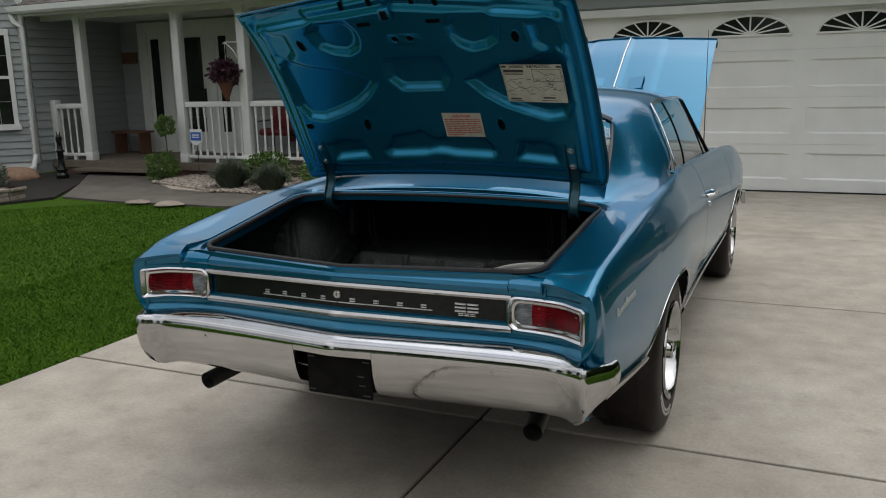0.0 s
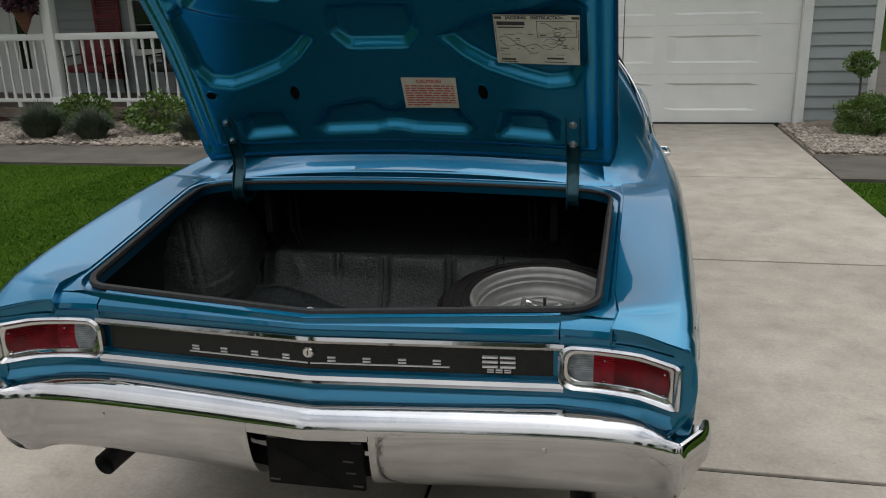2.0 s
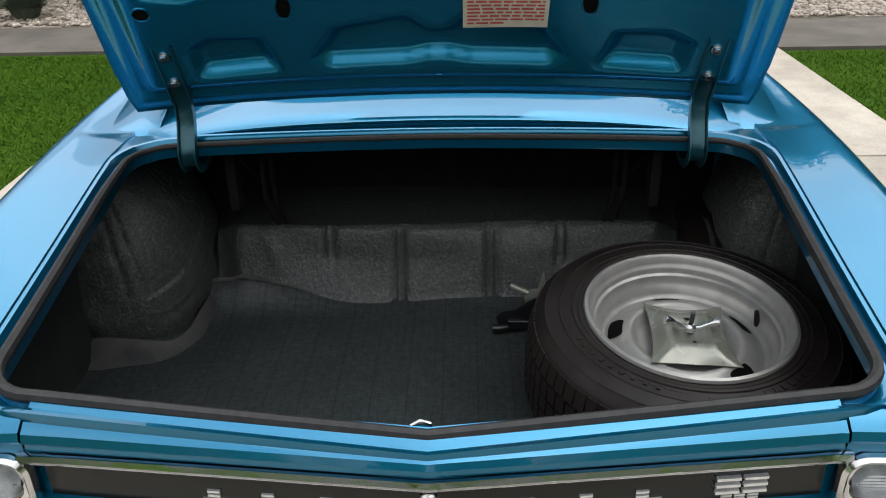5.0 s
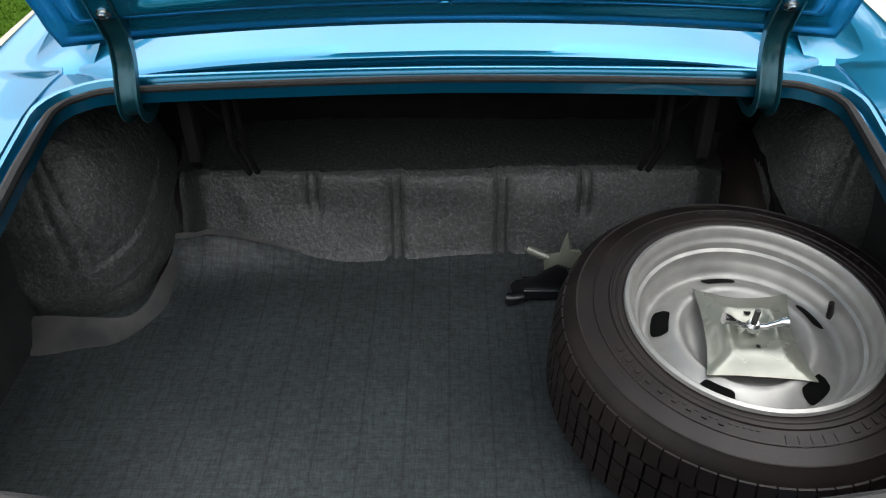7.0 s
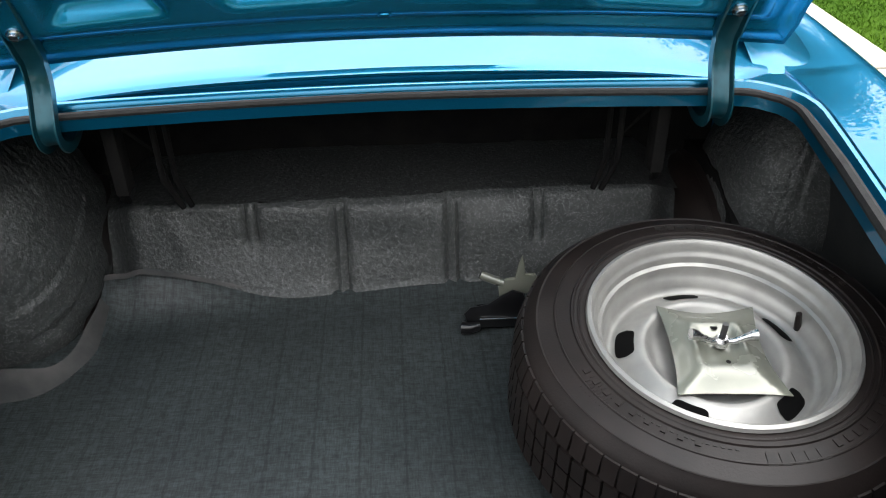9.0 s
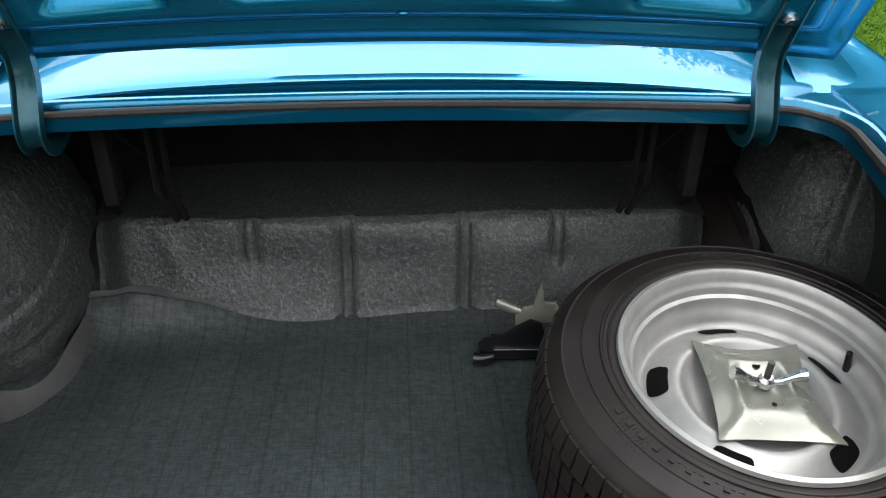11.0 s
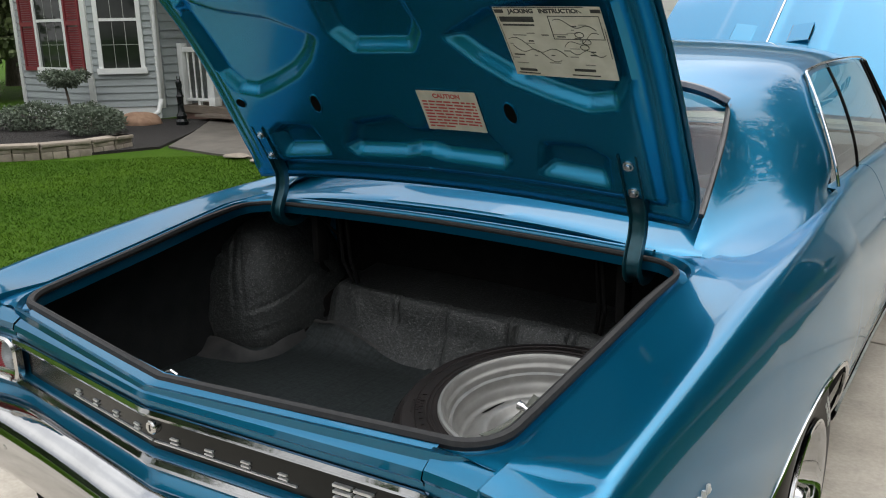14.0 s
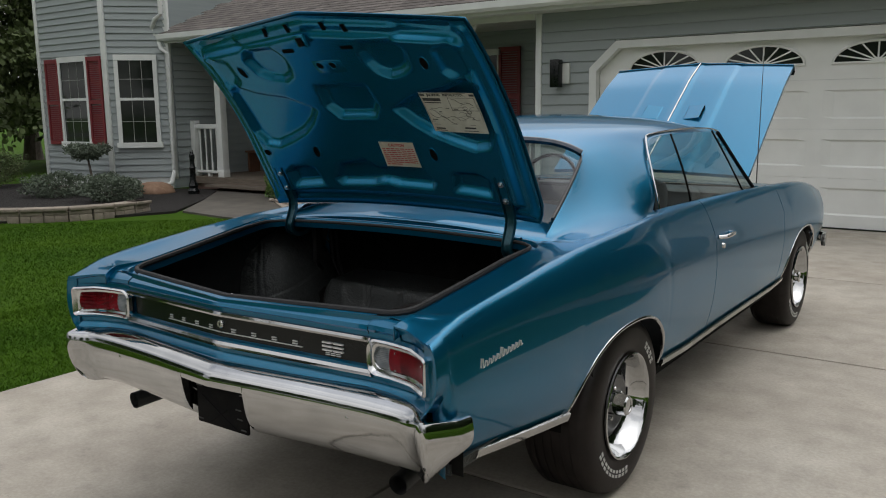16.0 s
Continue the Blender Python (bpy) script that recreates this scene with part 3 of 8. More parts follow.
BADGE = mat("bright_badge", (0.72, 0.73, 0.74), 0.38, 0.6, col2=(0.62, 0.63, 0.64), scale=60)
script = tail_bar("script_badge", -0.318, -0.003, 0.7725, 0.7750)
script["label"] = "thin bright underlined script badge"
tail_bar("underline", 0.003, 0.318, 0.7725, 0.7750, parent=script)
for i, x in enumerate((-0.300, -0.222, -0.140, -0.058, 0.052, 0.132, 0.212, 0.290)):
    tail_bar("stroke", x - 0.009, x + 0.009, 0.7790, 0.7825, parent=script)
    tail_bar("stroke", x - 0.009, x + 0.009, 0.7865, 0.7900, parent=script)
mono = tail_bar("model_badge", 0.394, 0.424, 0.8005, 0.8045, 0.0065)
mono["label"] = "bright model badge of stacked plain bars"
for x in (0.392, 0.431):
    for z in (0.8025, 0.791, 0.7795):
        tail_bar("stroke", x, x + 0.034, z - 0.0024, z + 0.0024, 0.007, mono)
for x in (0.402, 0.421, 0.440):
    tail_bar("stroke", x, x + 0.015, 0.7705, 0.7730, 0.005, mono)
    tail_bar("stroke", x, x + 0.015, 0.7650, 0.7675, 0.005, mono)

# rear bumper
BP = [(0, 0.008), (0.10, 0.019), (0.25, 0.036), (0.40, 0.051), (0.55, 0.063), (0.66, 0.068), (0.74, 0.066), (0.785, 0.051), (0.818, 0.030)]
BEND = [(0.818, 0.030), (0.870, 0.112), (0.876, 0.146)]
BPROF = [(-0.13, 0.676), (-0.06, 0.675), (-0.036, 0.6725), (-0.020, 0.667), (-0.006, 0.659), (0.005, 0.651), (0.0115, 0.644), (0.0150, 0.636), (0.0168, 0.624), (0.0168, 0.610), (0.0145, 0.59), (0.010, 0.56), (0.003, 0.53), (-0.008, 0.503), (-0.022, 0.482), (-0.045, 0.465), (-0.07, 0.460)]
BTIP = [(-0.030, 0.640), (-0.004, 0.642), (0.002, 0.650), (0.003, 0.657), (0.006, 0.660), (0.009, 0.659), (0.0125, 0.653), (0.0150, 0.642), (0.0168, 0.627)]
BTOP = [(0, 0.0), (0.55, -0.002), (0.70, -0.004), (0.77, -0.007), (0.80, -0.009), (0.85, -0.012), (0.88, -0.014)]


def bumper_rows(side):
    run = [0.0]
    for p, q in zip(BP, BP[1:]):
        run.append(run[-1] + math.hypot(q[0] - p[0], q[1] - p[1]))
    tx = [(r, p[0]) for r, p in zip(run, BP)]
    ty = [(r, p[1]) for r, p in zip(run, BP)]
    at = sorted(set(spread(0, run[-1], 0.02)) | {0.1449, 0.1452, 0.1475, 0.1478})
    line = []
    for r in at:
        d = Vector((curve(tx, r + 0.003) - curve(tx, max(0, r - 0.003)), curve(ty, r + 0.003) - curve(ty, max(0, r - 0.003)))).normalized()
        line.append((curve(tx, r), curve(ty, r), Vector((d.y, -d.x)) if r else Vector((0, -1)), 0.0, r < 0.1465))
    d = (Vector(BEND[1]) - Vector(BEND[0])).normalized()
    for a in (0.2, 0.4, 0.6, 0.8):
        dd = Vector((1 - a, 0)) + d * a
        dd.normalize()
        line.append((BEND[0][0], BEND[0][1], Vector((dd.y, -dd.x)), 0.0, False))
    for f in (0.02, 0.25, 0.5, 0.75, 1.0):
        p = Vector(BEND[0]).lerp(Vector(BEND[1]), f)
        line.append((p.x, p.y, Vector((d.y, -d.x)), f * 0.85, False))
    line.append((*BEND[2], Vector((1, -0.1)).normalized(), 1.0, False))
    rows = []
    gone, last = 0.0, Vector((0, BP[0][1]))
    turn = math.atan2(d.y, d.x)
    for x, y, nn, end, inner_ in line:
        gone += (Vector((x, y)) - last).length
        last = Vector((x, y))
        # the hidden inner faces swing round gradually, so that they do not cross at the corner
        f = smooth_((gone - run[-1] + 0.20) / 0.32)
        inward = Vector((math.sin(turn * f), -math.cos(turn * f))) if f else nn
        row = []
        for k, (o, z) in enumerate(BPROF):
            if k < len(BTIP):
                # towards the corner the top rolls into a narrow upright lip
                m_ = smooth_((gone - run[-1] + 0.085) / 0.095)
                o, z = o + (BTIP[k][0] - o) * m_, z + (BTIP[k][1] - z) * m_
            zz = z + curve(BTOP, x) * min(1, max(0, (z - 0.52) / 0.12))
            zz += end * 0.075 * max(0, (0.60 - z) / 0.14)
            oo = o - 0.075 if inner_ and z < 0.60 else o
            way = nn if oo > -0.004 else nn.lerp(inward, min(1, (-oo - 0.004) / 0.03)).normalized()
            row.append(Vector((side * (x + way.x * oo), y + way.y * oo, zz)))
        rows.append(row)
    return rows


bm = bmesh.new()
grid(bm, bumper_rows(-1)[::-1] + bumper_rows(1)[1:], flip=True)
bumper = part("rear_bumper", bm, CHROME, car, "V-shaped chrome rear bumper", angle=36, solid=0.004, offset=-1)
for s in (1, -1):
    for x, y, z, r in ((0.535, 0.046, 0.600, 0.010), (0.842, 0.082, 0.562, 0.011)):
        bm = bmesh.new()
        lathe(bm, [(0.0005, 0.006), (r * 0.6, 0.005), (r, 0.0)], 14, Matrix.Translation((s * x, y, z)) @ pose(0, 0, 0, 90, 0, 0 if x < 0.6 else s * 55))
        part("bolt", bm, CHROME, bumper)

# blank number plate bracket in the bumper
bm = bmesh.new()
box(bm, -0.118, 0.124, 0.040, 0.052, 0.452, 0.600, bevel=0.006)
plate = part("plate_bracket", bm, MATTE, car, "black pressed steel number plate bracket with no plate")
for a, b in (((-0.09, 0.55), (0.07, 0.46)), ((-0.06, 0.46), (0.03, 0.52))):
    bm = bmesh.new()
    tube(bm, [(a[0], 0.040, a[1]), (b[0], 0.040, b[1])], 0.003, 6)
    part("pressed_rib", bm, MATTE, plate)
for x, z in ((-0.100, 0.58), (0.106, 0.58), (-0.100, 0.467), (0.106, 0.467), (0.09, 0.50), (0.085, 0.53)):
    bm = bmesh.new()
    box(bm, x - 0.012, x + 0.012, 0.0375, 0.040, z - 0.002, z + 0.002)
    part("slot", bm, STEEL, plate)

# exhaust pipes
for s in (1, -1):
    bm = bmesh.new()
    base = Vector((0.626 if s > 0 else -0.645, 0.155, 0.380))
    pts = [base + Vector((-s * 0.02 * k, 0.16 * k, 0.012 * k)) for k in (0, 1, 2, 4)]
    tube(bm, pts, 0.031, 18, cap=False)
    tube(bm, pts[::-1], 0.028, 18, cap=False)
    part("exhaust_pipe", bm, STEEL, car, "dull grey steel exhaust pipe")

# lower chrome along the sills and round the arches
for s in (1, -1):
    for a, b in ((0.26, 0.778), (1.606, 3.713)):
        bm = bmesh.new()
        ys = spread(a, b, 0.05)
        grid(bm, [[Vector((s * (curve(W_T, y) - tk + 0.006), y, curve(ZB_T, y) + dz)) for tk, dz in ((0.055, -0.016), (0.047, -0.014), (0.041, 0.0), (0.038, 0.011), (0.043, 0.014))] for y in ys], flip=s < 0)
        part("sill_trim", bm, CHROME, car, "bright lower body moulding", solid=0.003)
    for c, w, h in ARCHES:
        bm = bmesh.new()
        pts = []
        for k in range(41):
            y = c - w * 0.997 * math.cos(math.pi * k / 40)
            g = (bottom(y) - curve(ZB_T, y)) / (curve(PZ_T, y) - curve(ZB_T, y))
            x = curve(W_T, y) - float(np.interp(g, [q[0] for q in SIDE], [q[1] for q in SIDE]))
            pts.append(Vector((s * (x + 0.002), y, bottom(y) + 0.003)))
        tube(bm, pts, 0.0075, 8)
        part("arch_trim", bm, CHROME, car, "bright wheel arch moulding")
        # inner wheel house
        bm = bmesh.new()
        m = Matrix.Translation((s * 0.80, c + 0.02, 0.345)) @ pose(0, 0, 0, 0, 90 * s, 0)
        lathe(bm, [(0.0005, -0.135), (0.37, -0.135), (0.37, 0.0)], 20, m, arc=(math.pi * 0.5, math.pi * 1.5) if s > 0 else (-math.pi * 0.5, math.pi * 0.5))
        part("wheel_house", bm, MATTE, car)

# wheels
def wheel(s, y, r, w, face):
    """A five-slot steel wheel with a bright ring and a raised-letter tyre; face: x of the outer side wall."""
    m = Matrix.Translation((s * face, y, r)) @ pose(0, 0, 0, 0, 90 * s, 0)
    tyre_prof = [(0.195, -0.02), (0.200, -0.004), (0.215, 0.0), (0.25, 0.004), (0.285, 0.002), (r - 0.022, -0.008), (r - 0.008, -0.024), (r - 0.001, -0.045)]
    k = len(tyre_prof)
    full = tyre_prof + [(r, -w / 2)] + [(a, -w - b) for a, b in tyre_prof[::-1]]
    bm = bmesh.new()
    lathe(bm, full, 64, m)
    hub = part("wheel", bm, RUBBER, car, "wide black tyre on a bright dished wheel", angle=40)
    # tread grooves
    for i in range(1, 6):
        bm = bmesh.new()
        h = -0.03 - (w - 0.06) * i / 6
        lathe(bm, [(r + 0.001, h - 0.004), (r + 0.0025, h - 0.0035), (r + 0.0025, h - (w - 0.06) / 6 + 0.012), (r + 0.001, h - (w - 0.06) / 6 + 0.0125)], 64, m)
        part("tread_rib", bm, RUBBER, hub)
    bm = bmesh.new()
    lathe(bm, [(0.205, 0.002), (0.204, 0.009), (0.199, 0.011), (0.193, 0.006), (0.187, -0.008), (0.178, -0.032), (0.168, -0.052), (0.157, -0.064), (0.146, -0.068), (0.138, -0.068)], 48, m)
    part("trim_ring", bm, CHROME, hub, "polished dished ring")
    bm = bmesh.new()
    lathe(bm, [(0.140, -0.070), (0.132, -0.062), (0.116, -0.052), (0.098, -0.047), (0.088, -0.054), (0.07, -0.062), (0.0005, -0.062)], 48, m)
    part("wheel_disc", bm, ARGENT, hub, "dark silver slotted wheel centre")
    for i in range(5):
        bm = bmesh.new()
        mm = m @ pose(0, 0, 0, 0, 0, 72 * i + 40) @ Matrix.Translation((0.060, 0, -0.062))
        lathe(bm, [(0.0095, 0.0), (0.0095, 0.016), (0.006, 0.020), (0.0005, 0.021)], 6, mm)
        part("lug_nut", bm, CHROME, hub)
    for i in range(5):
        bm = bmesh.new()
        a = 2 * math.pi * i / 5 + 0.3
        mm = m @ pose(0, 0, 0, 0, 0, math.degrees(a))
        box(bm, 0.106, 0.132, -0.030, 0.030, -0.062, -0.0500, mm, bevel=0.004)
        part("slot", bm, MATTE, hub)
    bm = bmesh.new()
    lathe(bm, [(0.047, -0.062), (0.045, -0.030), (0.040, -0.012), (0.038, 0.004), (0.033, 0.010), (0.024, 0.011), (0.022, 0.008), (0.0005, 0.009)], 32, m)
    part("hub_cap", bm, CHROME, hub, "chrome centre cap")
    # raised white strokes where the side wall carries its lettering
    for a0, count in ((-62, 10), (118, 4)):
        for i in range(count):
            bm = bmesh.new()
            mm = m @ pose(0, 0, 0, 0, 0, (a0 + i * 7.0) * 1.0)
            for u0, u1, v0, v1 in ((0.243, 0.254, -0.010, 0.009), (0.260, 0.271, -0.010, 0.009)):
                box(bm, u0, u1, v0, v1, 0.0015, 0.0050, mm)
            part("raised_stroke", bm, LETTER, hub, "white raised stroke")
    return hub


ARGENT = mat("dark_silver_wheel_paint", (0.17, 0.17, 0.175), 0.38, 0.7, col2=(0.22, 0.22, 0.225), scale=40)
LETTER = mat("white_tyre_marking", (0.55, 0.55, 0.53), 0.6, col2=(0.45, 0.45, 0.43), scale=60)
for s in (1, -1):
    wheel(s, WHEEL_Y[0], 0.342, 0.275, 0.878)
    wheel(s, WHEEL_Y[1], 0.335, 0.245, 0.862)

# ---- deck panel between the trunk and the rear window, roof, pillars, glass
def deck_z(x, y):
    return 1.004 + (0.20 - 0.10 * (y - 0.96)) * (y - 0.96) + 0.022 * (1 - (x / 0.62) ** 2) - 0.02 * (abs(x) / 0.66) ** 4


bm = bmesh.new()
ys = spread(0.972, 1.36, 0.03)
DX = spread(-0.664, 0.664, 0.0415)


def edge_y(x):
    return 0.960 + 0.008 * (1 - min(1, abs(x) / 0.6)) + 0.03 * max(0, abs(x) - 0.60) / 0.064


rows = [[Vector((x, edge_y(x) + 0.002, rim_z(0.93) - 0.002 + 0.012 * (1 - min(1, abs(x) / 0.6) ** 2))) for x in DX]]
rows.append([Vector((x, edge_y(x) + 0.001, deck_z(x, 0.96) - 0.011)) for x in DX])
rows.append([Vector((x, edge_y(x) - 0.003, deck_z(x, 0.96) - 0.008)) for x in DX])
rows.append([Vector((x, edge_y(x) - 0.003, deck_z(x, 0.96) - 0.004)) for x in DX])
rows.append([Vector((x, edge_y(x) + 0.003, deck_z(x, 0.96) - 0.001)) for x in DX])
rows += [[Vector((x, max(y, edge_y(x) + 0.006), deck_z(x, y))) for x in DX] for y in ys]
grid(bm, rows)
part("deck_panel", bm, PAINT, car, solid=0.003)

bm = bmesh.new()
rows = []
for x in spread(-0.575, 0.575, 0.025):
    z = rim_z(0.93) + 0.012 * (1 - min(1, abs(x) / 0.6) ** 2)
    rows.append([Vector((x, 0.948 + 0.0115 * math.cos(a) + 0.005 * (1 - abs(x) / 0.6), z - 0.001 + 0.0105 * math.sin(a))) for a in (math.pi * k / 8 for k in range(9))])
grid(bm, rows)
part("deck_bead", bm, PAINT, car, "rounded bead below the deck edge")

# roof and rear pillars: one smooth skin over a coarse cage (right half, from the middle outwards and down)
CAGE = [
    [(0, 3.05, 1.362), (0.25, 3.045, 1.358), (0.45, 3.02, 1.348), (0.58, 2.99, 1.334), (0.634, 2.975, 1.310)],
    [(0, 2.60, 1.418), (0.25, 2.60, 1.414), (0.46, 2.60, 1.400), (0.60, 2.60, 1.372), (0.648, 2.60, 1.330)],
    [(0, 2.25, 1.428), (0.25, 2.25, 1.424), (0.46, 2.25, 1.408), (0.60, 2.25, 1.376), (0.648, 2.25, 1.332)],
    [(0, 1.96, 1.422), (0.25, 1.95, 1.417), (0.45, 1.94, 1.400), (0.585, 1.93, 1.366), (0.640, 1.92, 1.322), (0.700, 1.80, 1.250), (0.752, 1.735, 1.16), (0.788, 1.708, 1.08), (0.797, 1.705, 1.030)],
    [(0, 1.70, 1.398), (0.25, 1.695, 1.394), (0.43, 1.69, 1.378), (0.55, 1.68, 1.345), (0.620, 1.675, 1.292), (0.688, 1.63, 1.205), (0.740, 1.605, 1.12), (0.780, 1.60, 1.055), (0.796, 1.60, 1.028)],
    [(0, 1.53, 1.366), (0.25, 1.53, 1.362), (0.41, 1.54, 1.347), (0.52, 1.545, 1.318), (0.595, 1.54, 1.275), (0.655, 1.48, 1.175), (0.708, 1.44, 1.095), (0.755, 1.42, 1.045), (0.785, 1.40, 1.020)],
    [(0, 1.455, 1.332), (0.25, 1.46, 1.328), (0.40, 1.47, 1.320), (0.51, 1.474, 1.305), (0.578, 1.470, 1.268), (0.625, 1.39, 1.165), (0.672, 1.34, 1.085), (0.722, 1.30, 1.036), (0.762, 1.27, 1.012)],
    [None, None, None, None, (0.598, 1.32, 1.180), (0.628, 1.27, 1.115), (0.660, 1.22, 1.060), (0.698, 1.18, 1.022), (0.730, 1.14, 1.002)],
    [None, None, None, None, (0.626, 1.13, 1.062), (0.642, 1.11, 1.038), (0.660, 1.09, 1.018), (0.684, 1.07, 1.002), (0.708, 1.05, 0.994)],
    [None, None, None, None, (0.642, 0.990, 0.983), (0.650, 0.990, 0.984), (0.660, 0.990, 0.985), (0.674, 0.990, 0.987), (0.690, 0.990, 0.989)],
]
for row, y in zip(CAGE[3:], (1.705, 1.60, 1.40, 1.27, 1.14, 1.05, 0.985)):
    q = whole_row(max(y, 0.99))
    low_end = y < 1.0
    row[8] = tuple(q[19] + Vector((0, 0, 0.001 if low_end else 0.006)))
    row.append(tuple(q[17] + Vector((0, 0, -0.003 if low_end else 0.0020))))
    row.append(tuple(q[16] + Vector((0, 0, -0.0070 if low_end else -0.0035))))
CAGE.append([p and (p[0], 0.945, p[2] - 0.030) for p in CAGE[-1]])
bm = bmesh.new()
cage_v = {}
for s in (1, -1):
    for i, row in enumerate(CAGE):
        for j, p in enumerate(row):
            if p and not (s < 0 and j == 0):
                cage_v[i, j, s] = bm.verts.new((s * p[0], p[1], p[2]))
                if j == 0:
                    cage_v[i, j, -1] = cage_v[i, j, 1]
    for i in range(len(CAGE) - 1):
        for j in range(10):
            k = [cage_v.get((i + a, j + b, s)) for a, b in ((0, 0), (0, 1), (1, 1), (1, 0))]
            if all(k):
                bm.faces.new(k[::-1] if s > 0 else k)
bmesh.ops.recalc_face_normals(bm, faces=bm.faces)
roof_top = part("roof", bm, PAINT, car, "smooth roof running into broad rear pillars", angle=180)
sub_ = roof_top.modifiers.new("smooth", "SUBSURF")
sub_.levels = sub_.render_levels = 3
leftc = through_pts((0.642, 0.985, 0.992), (0.626, 1.13, 1.070), (0.598, 1.32, 1.180), (0.565, 1.470, 1.262))
rightc = through_pts((0.797, 1.705, 1.030), (0.782, 1.710, 1.09), (0.742, 1.748, 1.18), (0.694, 1.815, 1.26), (0.638, 1.93, 1.322))
# glass
bm = bmesh.new()
rows = []
for k in range(13):
    t = k / 12
    e = leftc(0.20 + 0.80 * t)
    y0 = 1.28 + (1.465 - 1.28) * t
    rows.append([Vector((e.x * 0.985 * u, y0 + (e.y - y0) * abs(u) ** 2.5 + 0.0, (1.045 + (1.322 - 1.045) * t) + (e.z - (1.045 + (1.322 - 1.045) * t)) * abs(u) ** (3 + 3 * t))) for u in spread(-1, 1, 0.1)])
grid(bm, rows)
rear_glass = part("rear_window", bm, GLASS, car, "curved rear window")
rear_glass.visible_shadow = False
for s in (1, -1):
    bm = bmesh.new()
    edge = [leftc(t) for t in spread(0.25, 1.0, 0.05)]
    tube(bm, [Vector((s * (p.x - 0.004), p.y, p.z + 0.003)) for p in edge], 0.0075, 8)
    part("window_trim", bm, STEEL, car, "dull rear window moulding")
bm = bmesh.new()
sweep(bm, [Vector((0.572 * u, 1.450 + 0.008 * u * u, 1.326 - 0.060 * abs(u) ** 6)) for u in spread(-0.98, 0.98, 0.04)], [(-0.004, -0.014), (0.006, -0.012), (0.010, 0.0), (0.006, 0.012), (-0.004, 0.014)])
part("window_trim", bm, TRIM_DK, car, "dark bright-edged moulding over the rear window")


GL_B = [(1.715, 0.767, 1.024), (2.0, 0.762, 1.014), (2.6, 0.760, 1.000), (3.30, 0.755, 0.994)]


def gl_low(u):
    y = 1.715 + (3.30 - 1.715) * u
    return Vector((curve([(p[0], p[1]) for p in GL_B], y), y, curve([(p[0], p[2]) for p in GL_B], y)))


gl_top = through_pts((0.632, 1.93, 1.325), (0.630, 2.2, 1.338), (0.634, 2.5, 1.342), (0.634, 2.8, 1.336), (0.628, 3.00, 1.318))
gl_rear = rightc
gl_front = through_pts((0.755, 3.30, 0.994), (0.715, 3.19, 1.10), (0.672, 3.09, 1.21), (0.628, 3.00, 1.318))
pane_rows = coons(lambda u: gl_low(u), gl_top, lambda v: gl_rear(v) - Vector((0.012 * (1 - v), 0, 0)), gl_front, 30, 10, Vector((0.012, 0, 0)))
for s in (1, -1):
    for a, b, nm in ((0, 9, "quarter_window"), (9, 26, "door_window"), (26, 30, "vent_window")):
        bm = bmesh.new()
        rr = [r[a:b + 1] for r in pane_rows]
        grid(bm, rr if s > 0 else mirror(rr), flip=s < 0)
        g = part(nm, bm, GLASS, car, "clear side glass")
        g.visible_shadow = False
    for i, nm, wdt in ((9, "window_divider", 0.005), (26, "window_divider", 0.005)):
        bm = bmesh.new()
        tube(bm, [Vector((s * r[i].x, r[i].y, r[i].z)) for r in pane_rows], wdt, 6)
        part(nm, bm, MATTE, car)
    bm = bmesh.new()
    path = [rightc(t) for t in spread(0, 1, 0.06)] + [gl_top(t) for t in spread(0.05, 1, 0.06)]
    tube(bm, [Vector((s * (p.x + 0.006), p.y, p.z + 0.006)) for p in path], 0.0045, 8)
    part("drip_moulding", bm, CHROME, car, "bright window surround")
    bm = bmesh.new()
    pts = [gl_front(t) for t in spread(0, 1, 0.1)]
    sweep(bm, [Vector((s * (p.x), p.y + 0.014, p.z)) for p in pts], [(-0.008, -0.006), (0.006, -0.006), (0.007, 0.004), (-0.008, 0.006)])
    part("front_pillar", bm, MATTE, car)

bm = bmesh.new()
rows = []
for k in range(11):
    t = k / 10
    e = gl_front(t)
    yy, zz = 3.62 + (3.045 - 3.62) * t, 0.995 + (1.345 - 0.995) * t
    rows.append([Vector((e.x * u, yy + (e.y + 0.04 - yy) * abs(u) ** 2.4, zz + (e.z - zz) * abs(u) ** 2.4)) for u in spread(-1, 1, 0.1)])
grid(bm, rows)
ws = part("windscreen", bm, GLASS, car, "curved windscreen")
ws.visible_shadow = False

# cowl, hidden engine bay, floor and bulkheads that close the body
bm = bmesh.new()
rows = [[Vector((x, y, 0.985 + 0.01 * (1 - (x / 0.8) ** 2) - 0.01 * (y - 3.5))) for x in spread(-0.80, 0.80, 0.1)] for y in (3.45, 3.55, 3.68)]
grid(bm, rows)
part("cowl", bm, PAINT, car, solid=0.004)
bm = bmesh.new()
box(bm, -0.80, 0.80, 1.70, 3.66, 0.31, 0.35)
part("floor_pan", bm, MATTE, car)
bm = bmesh.new()
box(bm, -0.74, 0.74, 3.60, 3.64, 0.30, 0.97)
part("firewall", bm, MATTE, car)
bm = bmesh.new()
box(bm, -0.55, 0.55, 3.75, 4.70, 0.35, 0.80, bevel=0.05)
part("engine", bm, MATTE, car)
bm = bmesh.new()
box(bm, -0.80, 0.80, 4.86, 4.90, 0.42, 0.82, bevel=0.01)
part("grille", bm, CHROME, car)
bm = bmesh.new()
